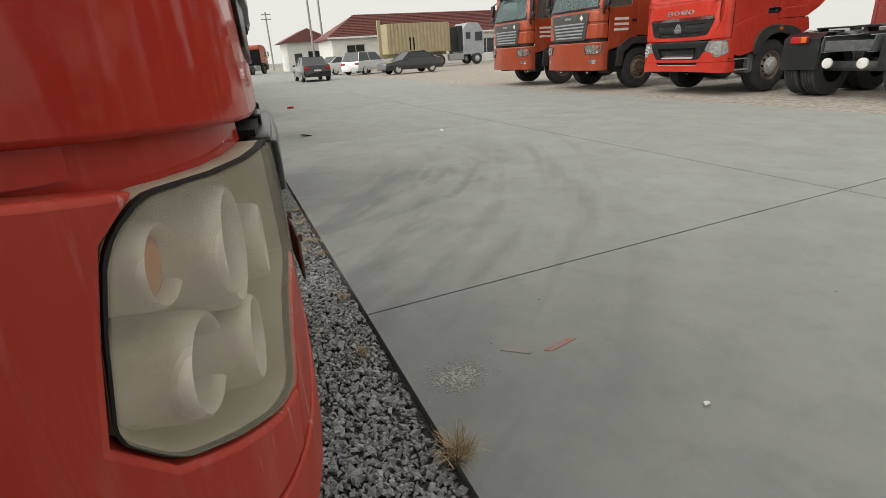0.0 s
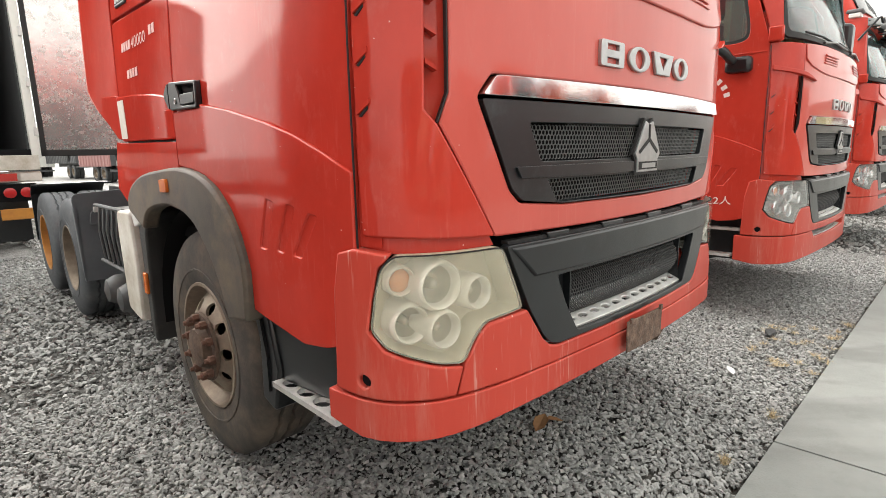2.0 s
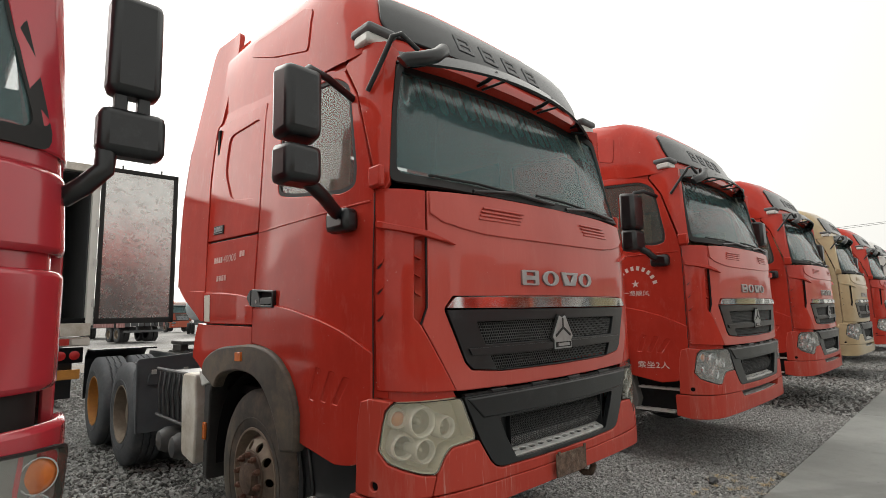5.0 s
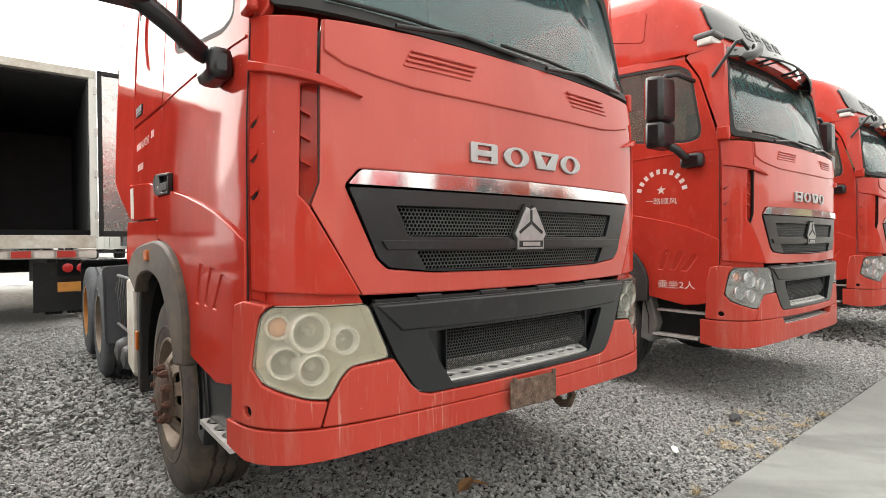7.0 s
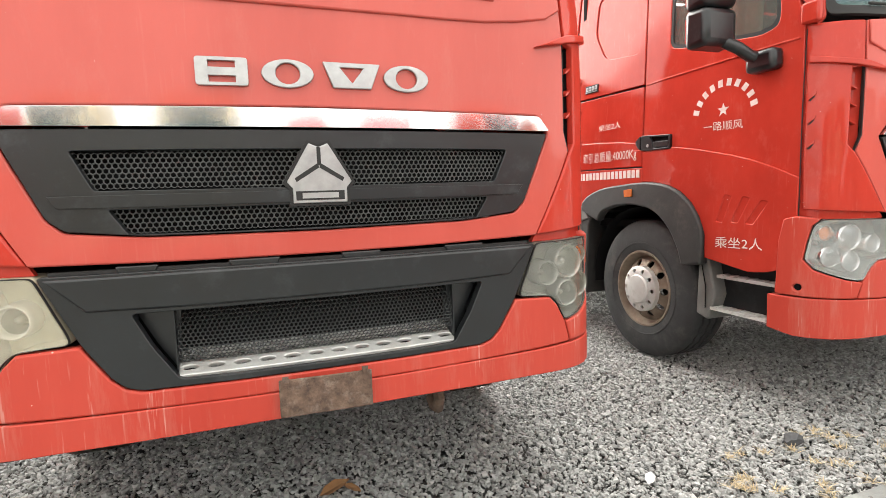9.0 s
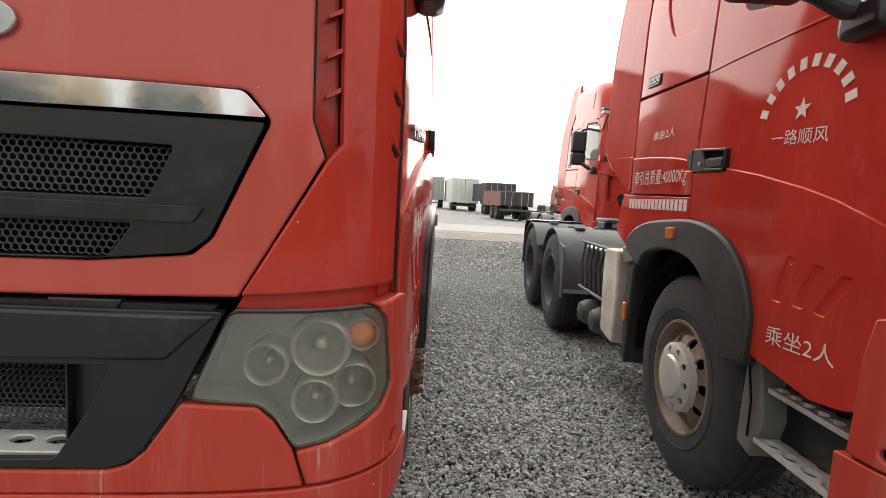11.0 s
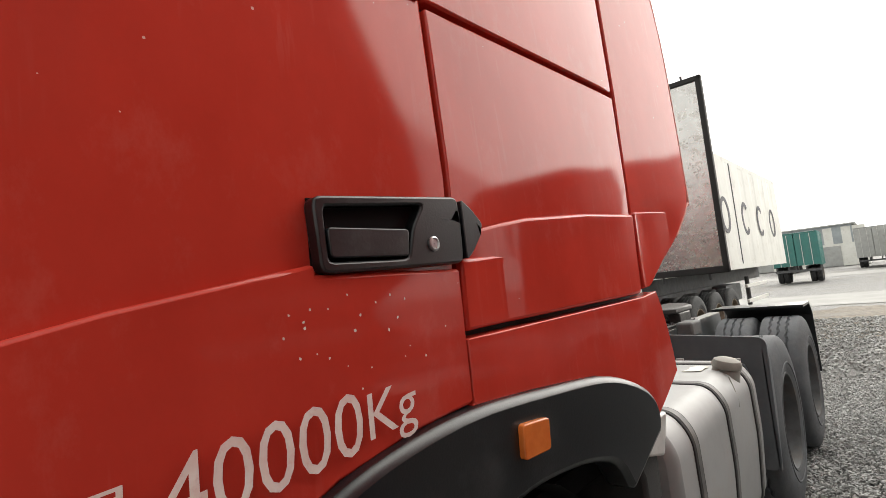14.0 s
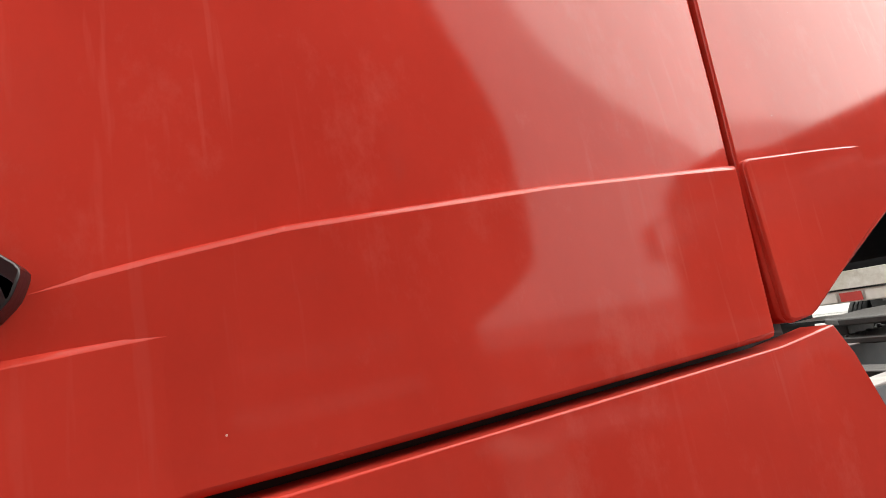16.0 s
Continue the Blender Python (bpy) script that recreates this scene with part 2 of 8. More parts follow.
M["rimsilver"] = material("silver_wheel", (0.60, 0.59, 0.57), 0.4, metal=0.25, color2=(0.48, 0.47, 0.45), scale=6, dirt=(0.2, 0.15, 0.1), dirt_amount=0.3, dirt_scale=9)
M["rimdark"] = material("dark_blue_grey_rim", (0.10, 0.108, 0.125), 0.55, metal=0.3, color2=(0.06, 0.065, 0.075), scale=8, dirt=(0.16, 0.14, 0.12), dirt_amount=0.35)
M["rimorange"] = material("orange_wheel_rim", (0.50, 0.22, 0.03), 0.6, color2=(0.36, 0.15, 0.03), scale=8, dirt=(0.12, 0.08, 0.05), dirt_amount=0.4)
M["chrome"] = material("chrome", (0.62, 0.63, 0.64), 0.09, metal=1.0, color2=(0.54, 0.55, 0.56), scale=14, dirt=(0.42, 0.41, 0.38), dirt_amount=0.22, dirt_scale=9, bump=0.02, bump_scale=14)
M["satin"] = material("satin_metal_letters", (0.44, 0.445, 0.45), 0.36, metal=0.85, scale=20)
M["darkmetal"] = material("grey_badge_metal", (0.27, 0.27, 0.275), 0.35, metal=0.7, scale=30)
M["aluminium"] = material("worn_aluminium", (0.68, 0.68, 0.66), 0.48, metal=0.5, color2=(0.5, 0.5, 0.49), scale=12, dirt=(0.3, 0.25, 0.2), dirt_amount=0.35, dirt_scale=8, bump=0.06)
M["tank"] = material("painted_fuel_tank", (0.33, 0.335, 0.338), 0.5, metal=0.2, color2=(0.26, 0.26, 0.255), scale=4, dirt=(0.33, 0.27, 0.2), dirt_amount=0.35, dirt_scale=4, bump=0.04, bump_scale=10)
M["railgrey"] = material("blue_grey_rail_paint", (0.12, 0.132, 0.145), 0.6, color2=(0.085, 0.093, 0.10), scale=6, dirt=(0.21, 0.19, 0.17), dirt_amount=0.4, dirt_scale=5)
M["raildust"] = material("dusty_rail_top", (0.34, 0.33, 0.315), 0.8, color2=(0.22, 0.215, 0.21), scale=8, dirt=(0.12, 0.11, 0.10), dirt_amount=0.35, dirt_scale=9)
M["greasy"] = material("greasy_black_steel", (0.022, 0.022, 0.023), 0.45, color2=(0.05, 0.046, 0.042), scale=9, dirt=(0.11, 0.1, 0.09), dirt_amount=0.3, dirt_scale=12, bump=0.3, bump_scale=40)
M["apron"] = material("dusty_rubber_apron", (0.095, 0.106, 0.118), 0.6, color2=(0.07, 0.078, 0.087), scale=5, dirt=(0.15, 0.145, 0.14), dirt_amount=0.4, dirt_scale=6, bump=0.1, bump_scale=14)
M["strapgrey"] = material("worn_strap_metal", (0.17, 0.165, 0.16), 0.55, metal=0.3, color2=(0.06, 0.06, 0.06), scale=12, dirt=(0.25, 0.22, 0.19), dirt_amount=0.4, dirt_scale=10)
M["rag"] = material("dusty_grey_plastic", (0.26, 0.25, 0.22), 0.7, color2=(0.19, 0.185, 0.165), scale=9, dirt=(0.34, 0.31, 0.26), dirt_amount=0.35, dirt_scale=10)
M["worn_rim"] = material("paint_worn_to_primer", (0.50, 0.25, 0.21), 0.6, color2=(0.46, 0.11, 0.085), scale=9, dirt=(0.62, 0.5, 0.45), dirt_amount=0.5, dirt_scale=14)
M["saddle"] = material("dusty_black_mudguard", (0.083, 0.087, 0.091), 0.6, color2=(0.055, 0.057, 0.06), scale=4, dirt=(0.17, 0.17, 0.168), dirt_amount=0.36, dirt_scale=5)
M["frame"] = material("grey_chassis_steel", (0.095, 0.103, 0.112), 0.6, color2=(0.04, 0.04, 0.04), scale=7, dirt=(0.16, 0.12, 0.09), dirt_amount=0.4)
M["cream"] = material("dirty_cream_cover", (0.68, 0.665, 0.62), 0.55, color2=(0.42, 0.38, 0.31), scale=5, dirt=(0.25, 0.19, 0.14), dirt_amount=0.4, dirt_scale=6)
M["plate"] = material("rusty_plate", (0.18, 0.115, 0.08), 0.85, color2=(0.05, 0.03, 0.023), scale=32, dirt=(0.36, 0.30, 0.25), dirt_amount=0.36, dirt_scale=25, bump=0.5, bump_scale=90)
M["lens_old"] = lamp_lens("yellowed_headlight_lens", (0.66, 0.60, 0.43), 0.13, 0.07, 0.06)
M["lens_mid"] = lamp_lens("lightly_hazed_headlight_lens", (0.62, 0.60, 0.50), 0.035, 0.07, 0.03)
M["housing_mid"] = material("grey_green_lamp_housing", (0.20, 0.198, 0.165), 0.4, color2=(0.15, 0.148, 0.125), scale=6)
M["lens_new"] = lamp_lens("slightly_milky_headlight_lens", (0.7, 0.72, 0.69), 0.13, 0.06, 0.04)
M["bowl_old"] = material("yellowed_reflector", (0.80, 0.77, 0.66), 0.3, metal=0.15, scale=18)
M["bowl_mid"] = material("dull_grey_reflector", (0.40, 0.395, 0.35), 0.25, metal=0.55, color2=(0.3, 0.295, 0.26), scale=18)
M["bowl_new"] = material("chrome_reflector", (0.66, 0.67, 0.68), 0.14, metal=0.9, scale=18)
M["housing_old"] = material("beige_lamp_housing", (0.60, 0.56, 0.43), 0.5, color2=(0.46, 0.42, 0.30), scale=6)
M["reflector_old"] = material("dulled_reflector", (0.46, 0.44, 0.36), 0.35, metal=0.5, scale=18)
M["meshdark"] = material("black_honeycomb_plastic", (0.045, 0.047, 0.048), 0.45, color2=(0.03, 0.031, 0.032), scale=6, dirt=(0.12, 0.115, 0.105), dirt_amount=0.3, dirt_scale=7)
M["meshgrey"] = material("grey_honeycomb_plastic", (0.085, 0.087, 0.088), 0.5, color2=(0.06, 0.061, 0.062), scale=6, dirt=(0.2, 0.19, 0.17), dirt_amount=0.3, dirt_scale=7)
M["housing_new"] = material("grey_lamp_housing", (0.27, 0.272, 0.262), 0.35, metal=0.4, scale=6)
M["amber"] = material("amber_plastic", (0.62, 0.17, 0.03), 0.25, color2=(0.5, 0.12, 0.02), scale=30)
M["amber_old"] = material("faded_amber_plastic", (0.62, 0.24, 0.09), 0.4, scale=30)
M["tail"] = material("red_tail_lens", (0.45, 0.02, 0.02), 0.25)
M["windscreen"] = glass("windscreen_glass", (0.085, 0.155, 0.16), 0.06, 0.5)
M["window"] = glass("side_window_glass", (0.16, 0.16, 0.145), 0.03, 0.5)
M["mirror"] = material("mirror_glass", (0.8, 0.8, 0.8), 0.02, metal=1.0)
M["visor"] = material("tinted_visor", (0.012, 0.015, 0.016), 0.22, spec=0.35)
M["smoked"] = material("smoked_roof_panel", (0.012, 0.016, 0.018), 0.2, spec=0.4)
M["signgrey"] = material("pale_grey_plastic_sign", (0.12, 0.125, 0.13), 0.5, scale=14)
M["offwhite_lens"] = material("milky_lamp_lens", (0.66, 0.66, 0.63), 0.3, scale=14)
M["curtain"] = material("tan_curtain", (0.40, 0.32, 0.19), 0.9, color2=(0.28, 0.21, 0.12), scale=9)
M["fabric"] = material("tan_fringe", (0.34, 0.31, 0.25), 0.9, color2=(0.2, 0.18, 0.15), scale=30)
M["dash"] = material("dusty_dashboard", (0.16, 0.17, 0.165), 0.7, scale=5)
M["letter"] = material("stencilled_white_paint", (0.74, 0.70, 0.66), 0.6, color2=(0.66, 0.50, 0.46), scale=26, dirt=(0.5, 0.08, 0.06), dirt_amount=0.30, dirt_scale=45)
M["letter_worn"] = material("worn_white_lettering", (0.66, 0.50, 0.46), 0.6, color2=(0.56, 0.25, 0.21), scale=30, dirt=(0.5, 0.07, 0.05), dirt_amount=0.45, dirt_scale=40)
M["seam"] = material("dark_seal", (0.012, 0.011, 0.011), 0.7)
M["sticker"] = material("pale_sticker", (0.66, 0.64, 0.56), 0.5)

# ---- mesh helpers ----


def link_mesh(name, verts, faces, mat, parent=None, label="", smooth=35, bevel=0.0):
    me = bpy.data.meshes.new(name)
    me.from_pydata([tuple(v) for v in verts], [], faces)
    me.validate()
    me.materials.append(mat)
    if smooth:
        me.polygons.foreach_set("use_smooth", [True] * len(me.polygons))
        me.set_sharp_from_angle(angle=radians(smooth))
    ob = new(name, me)
    if bevel:
        mod = ob.modifiers.new("Bevel", "BEVEL")
        mod.width, mod.segments, mod.limit_method, mod.angle_limit = bevel, 2, "ANGLE", radians(50)
    if parent:
        ob.parent = parent
    if label:
        ob["label"] = label
    return ob


def part(name, bm, mat, parent=None, label="", smooth=35, bevel=0.0):
    """Link a bmesh as one mesh object under a thing or a part."""
    bmesh.ops.recalc_face_normals(bm, faces=bm.faces)
    verts = [v.co.copy() for v in bm.verts]
    bm.verts.index_update()
    faces = [[v.index for v in f.verts] for f in bm.faces]
    bm.free()
    return link_mesh(name, verts, faces, mat, parent, label, smooth, bevel)


def add_box(bm, x0, x1, y0, y1, z0, z1, m=None, taper=0.0):
    vs = bmesh.ops.create_cube(bm, size=1.0)["verts"]
    for v in vs:
        k = 1 - taper * (v.co.z + 0.5)
        v.co = Vector(((x0 + x1) / 2 + v.co.x * (x1 - x0) * k, (y0 + y1) / 2 + v.co.y * (y1 - y0) * k, (z0 + z1) / 2 + v.co.z * (z1 - z0)))
        if m is not None:
            v.co = m @ v.co
    return vs


def box_part(name, ext, mat, parent=None, label="", bevel=0.008, m=None):
    bm = bmesh.new()
    add_box(bm, *ext, m=m)
    return part(name, bm, mat, parent, label, bevel=bevel)


def add_tube(bm, pts, r, seg=8, caps=True):
    """A round tube along points."""
    pts = [Vector(p) for p in pts]
    rings = []
    for i, p in enumerate(pts):
        d = (pts[min(i + 1, len(pts) - 1)] - pts[max(i - 1, 0)]).normalized()
        a = d.cross(Vector((0.13, 0.37, 0.92))).normalized()
        b = d.cross(a)
        rings.append([bm.verts.new(p + r * (a * math.cos(2 * math.pi * k / seg) + b * math.sin(2 * math.pi * k / seg))) for k in range(seg)])
    for r0, r1 in zip(rings, rings[1:]):
        for k in range(seg):
            bm.faces.new((r0[k], r0[(k + 1) % seg], r1[(k + 1) % seg], r1[k]))
    if caps:
        bm.faces.new(rings[0])
        bm.faces.new(rings[-1])


def tube_part(name, pts, r, mat, parent=None, label="", seg=8):
    bm = bmesh.new()
    add_tube(bm, pts, r, seg)
    return part(name, bm, mat, parent, label, smooth=50)


def lathe(name, profile, mat, parent=None, seg=40, m=Matrix(), label="", zig=None, smooth=35):
    """Turn (radius, x) pairs round the X axis. zig: indices whose x wobbles to and fro, for tread grooves."""
    verts, faces = [], []
    n = len(profile)
    for k in range(seg):
        a = 2 * math.pi * k / seg
        for i, (r, x) in enumerate(profile):
            dx = (0.006 if k % 2 else -0.006) if zig and i in zig else 0
            verts.append(m @ Vector((x + dx, r * math.cos(a), r * math.sin(a))))
    for k in range(seg):
        for i in range(n - 1):
            faces.append((k * n + i, k * n + i + 1, ((k + 1) % seg) * n + i + 1, ((k + 1) % seg) * n + i))
    return link_mesh(name, verts, faces, mat, parent, label, smooth)


def inside(p, poly):
    x, y = p
    c = False
    for (x0, y0), (x1, y1) in zip(poly, poly[1:] + poly[:1]):
        if (y0 > y) != (y1 > y) and x < (x1 - x0) * (y - y0) / (y1 - y0) + x0:
            c = not c
    return c


def edge_gap(p, poly):
    best = 9.0
    for a, b in zip(poly, poly[1:] + poly[:1]):
        ax, ay = a
        dx, dy = b[0] - ax, b[1] - ay
        q = max(0, min(1, ((p[0] - ax) * dx + (p[1] - ay) * dy) / (dx * dx + dy * dy + 1e-12)))
        best = min(best, math.hypot(p[0] - ax - q * dx, p[1] - ay - q * dy))
    return best


def soften(poly, r=0.02, n=3):
    """Round the corners of an outline."""
    out = []
    for i, p in enumerate(poly):
        a, b = Vector(poly[i - 1]), Vector(poly[(i + 1) % len(poly)])
        p = Vector(p)
        la, lb = (a - p).length, (b - p).length
        k = min(r, la * 0.45, lb * 0.45)
        p0, p1 = p + (a - p) / la * k, p + (b - p) / lb * k
        for j in range(n + 1):
            t = j / n
            q = p0 * (1 - t) ** 2 + p * 2 * t * (1 - t) + p1 * t ** 2
            out.append((q.x, q.y))
    return out


def sheet_mesh(outline, surf, holes=(), off=0.0, thick=0.01, step=(0.07, 0.16)):
    """A panel of some thickness with openings, laid on the surface surf(u, v)."""
    from mathutils.geometry import delaunay_2d_cdt
    pts, edges = [], []
    loops = [outline, *holes]
    for loop in loops:
        first = len(pts)
        for a, b in zip(loop, loop[1:] + loop[:1]):
            k = max(1, int(max(abs(b[0] - a[0]) / step[0], abs(b[1] - a[1]) / step[1]) + 0.5))
            for j in range(k):
                pts.append(Vector((a[0] + (b[0] - a[0]) * j / k, a[1] + (b[1] - a[1]) * j / k)))
        edges += [(i, i + 1) for i in range(first, len(pts) - 1)] + [(len(pts) - 1, first)]
    us, vs = [p[0] for p in outline], [p[1] for p in outline]
    u = min(us) + step[0] * 0.5
    while u < max(us):
        v = min(vs) + step[1] * 0.5
        while v < max(vs):
            q = (u, v)
            if inside(q, outline) and not any(inside(q, h) for h in holes) and min(edge_gap(q, lp) for lp in loops) > 0.3 * min(step):
                pts.append(Vector(q))
            v += step[1]
        u += step[0]
    co, _, tris, *_ = delaunay_2d_cdt(pts, edges, [], 1, 1e-5)
    kept = []
    for t in tris:
        c = ((co[t[0]].x + co[t[1]].x + co[t[2]].x) / 3, (co[t[0]].y + co[t[1]].y + co[t[2]].y) / 3)
        if inside(c, outline) and not any(inside(c, h) for h in holes):
            kept.append(t)
    tris = kept
    e = 1e-3
    front, back = [], []
    for q in co:
        p = surf(q.x, q.y)
        nrm = (surf(q.x + e, q.y) - surf(q.x - e, q.y)).cross(surf(q.x, q.y + e) - surf(q.x, q.y - e)).normalized()
        front.append(p + nrm * off)
        back.append(p + nrm * (off - thick))
    n = len(front)
    faces = [tuple(t) for t in tris]
    count = {}
    for t in faces:
        for a, b in zip(t, t[1:] + t[:1]):
            count[(a, b)] = 1
    rim = [(a, b) for a, b in count if (b, a) not in count]
    faces += [tuple(i + n for i in reversed(t)) for t in tris] + [(b, a, a + n, b + n) for a, b in rim]
    return front + back, faces


def sheet(name, outline, mat, parent, surf, holes=(), off=0.0, thick=0.012, step=(0.07, 0.16), bevel=0.0, label="", smooth=35):
    v, f = sheet_mesh(outline, surf, holes, off, thick, step)
    return link_mesh(name, v, f, mat, parent, label, smooth, bevel)


def honeycomb(name, outline, mat, parent, surf, off=0.0, pitch=0.0175, wire=0.0028, label=""):
    """Hexagonal wire mesh filling an outline."""
    verts, faces = [], []
    e = 1e-3
    us, vs = [p[0] for p in outline], [p[1] for p in outline]
    rows = int((max(vs) - min(vs)) / (pitch * 0.866)) + 1
    cols = int((max(us) - min(us)) / pitch) + 1
    ri, ro = pitch / math.sqrt(3) - wire, pitch / math.sqrt(3)
    for j in range(rows):
        for i in range(cols):
            cu = min(us) + (i + 0.5 * (j % 2)) * pitch
            cv = min(vs) + j * pitch * 0.866
            if not inside((cu, cv), outline):
                continue
            p = surf(cu, cv)
            tu = (surf(cu + e, cv) - surf(cu - e, cv)).normalized()
            tv = (surf(cu, cv + e) - surf(cu, cv - e)).normalized()
            nr = tu.cross(tv)
            base = len(verts)
            for k in range(6):
                a = math.pi / 6 + k * math.pi / 3
                w = tu * math.cos(a) + tv * math.sin(a)
                verts.append(p + w * ro + nr * off)
                verts.append(p + w * ri + nr * (off - 0.003))
            for k in range(6):
                q = (k + 1) % 6
                faces.append((base + 2 * k, base + 2 * q, base + 2 * q + 1, base + 2 * k + 1))
    return link_mesh(name, verts, faces, mat, parent, label, smooth=0)


def text_mesh(words, thick=0.0, bold=0.0):
    cu = bpy.data.curves.new("words", "FONT")
    cu.body = words
    cu.size = 1.0
    cu.extrude = thick
    cu.offset = bold
    cu.resolution_u = 3
    ob = bpy.data.objects.new("words", cu)
    scene.collection.objects.link(ob)
    me = bpy.data.meshes.new_from_object(ob.evaluated_get(bpy.context.evaluated_depsgraph_get()))
    v = [p.co.copy() for p in me.vertices]
    f = [tuple(p.vertices) for p in me.polygons]
    bpy.data.objects.remove(ob)
    bpy.data.curves.remove(cu)
    bpy.data.meshes.remove(me)
    return v, f


def lettering(name, words, mat, parent, surf, a, b, height, off=0.004, thick=0.0, label="", shear=0.0, bold=0.0):
    """Words laid on a surface from point a to point b of (u, v), of that height."""
    v, f = text_mesh(words, 0.5 if thick else 0.0, bold)
    x0, x1 = min(p.x for p in v), max(p.x for p in v)
    y0, y1 = min(p.y for p in v), max(p.y for p in v)
    du, dv = b[0] - a[0], b[1] - a[1]
    out = []
    e = 1e-3
    for p in v:
        s, t = (p.x - x0) / (x1 - x0), (p.y - y0) / (y1 - y0)
        u, w = a[0] + du * s + shear * t, a[1] + dv * s + height * t
        q = surf(u, w)
        nrm = (surf(u + e, w) - surf(u - e, w)).cross(surf(u, w + e) - surf(u, w - e)).normalized()
        out.append(q + nrm * (off + (p.z * thick if thick else 0)))
    return link_mesh(name, out, f, mat, parent, label, smooth=0)


# ---- the cab's skin: a belt curve seen from above, leaned in with height ----
BELT = [(0, -0.172), (0.3, -0.166), (0.6, -0.149), (0.8, -0.131), (0.92, -0.113), (1.0, -0.092), (1.06, -0.066), (1.11, -0.03), (1.15, 0.012),
        (1.175, 0.052), (1.19, 0.1), (1.2, 0.17), (1.212, 0.3), (1.232, 0.6), (1.25, 1.0), (1.258, 2.1), (1.25, 2.45), (1.2, 2.8)]
ARC = [0.0]
for p0, p1 in zip(BELT, BELT[1:]):
    ARC.append(ARC[-1] + math.hypot(p1[0] - p0[0], p1[1] - p0[1]))
BX = [p[0] for p in BELT]
BY = [p[1] for p in BELT]


def ux(x):
    """Belt length at a sideways distance x on the front."""
    return math.copysign(float(np.interp(abs(x), BX[:13], ARC[:13])), x)


def uy(y):
    """Belt length at a distance y along the side."""
    return float(np.interp(y, BY[6:], ARC[6:]))


def curve_at(u):
    a = abs(u)
    k = 0.025
    x0, y0 = float(np.interp(a - k, ARC, BX)), float(np.interp(a - k, ARC, BY))
    x1, y1 = float(np.interp(a + k, ARC, BX)), float(np.interp(a + k, ARC, BY))
    if a < k:
        x0, y0 = -float(np.interp(k - a, ARC, BX)), float(np.interp(k - a, ARC, BY))
    x, y = float(np.interp(a, ARC, BX)), float(np.interp(a, ARC, BY))
    x, y = (x0 + 2 * x + x1) / 4, (y0 + 2 * y + y1) / 4
    t = Vector((x1 - x0, y1 - y0)).normalized()
    return x, y, t.y, -t.x


def belt(u, z):
    """A point of the cab's skin."""
    x, y, nx, ny = curve_at(u)
    lean = max(0, -ny) ** 2 * (0.36 * max(0, z - 2.12) + 0.06 * max(0, z - 1.9)) + max(0, nx) ** 2 * (0.055 * max(0, z - 1.75) + 0.10 * max(0, z - 2.95))
    return Vector((math.copysign(x - nx * lean, u), y - ny * lean, z))


def fr(pts, s=1):
    return [(s * ux(x), z) for x, z in pts]


def sd(pts, s=1):
    return [(s * uy(y), z) for y, z in pts]


def both(half):
    """Mirror a half outline, given from the middle outwards and back to the middle."""
    return fr(half) + [(-u, v) for u, v in reversed(fr(half)) if u > 1e-6]

# ---- wheels ----
M["nut"] = material("red_rust_nut", (0.17, 0.08, 0.052), 0.75, color2=(0.07, 0.036, 0.025), scale=30, bump=0.3, bump_scale=90)


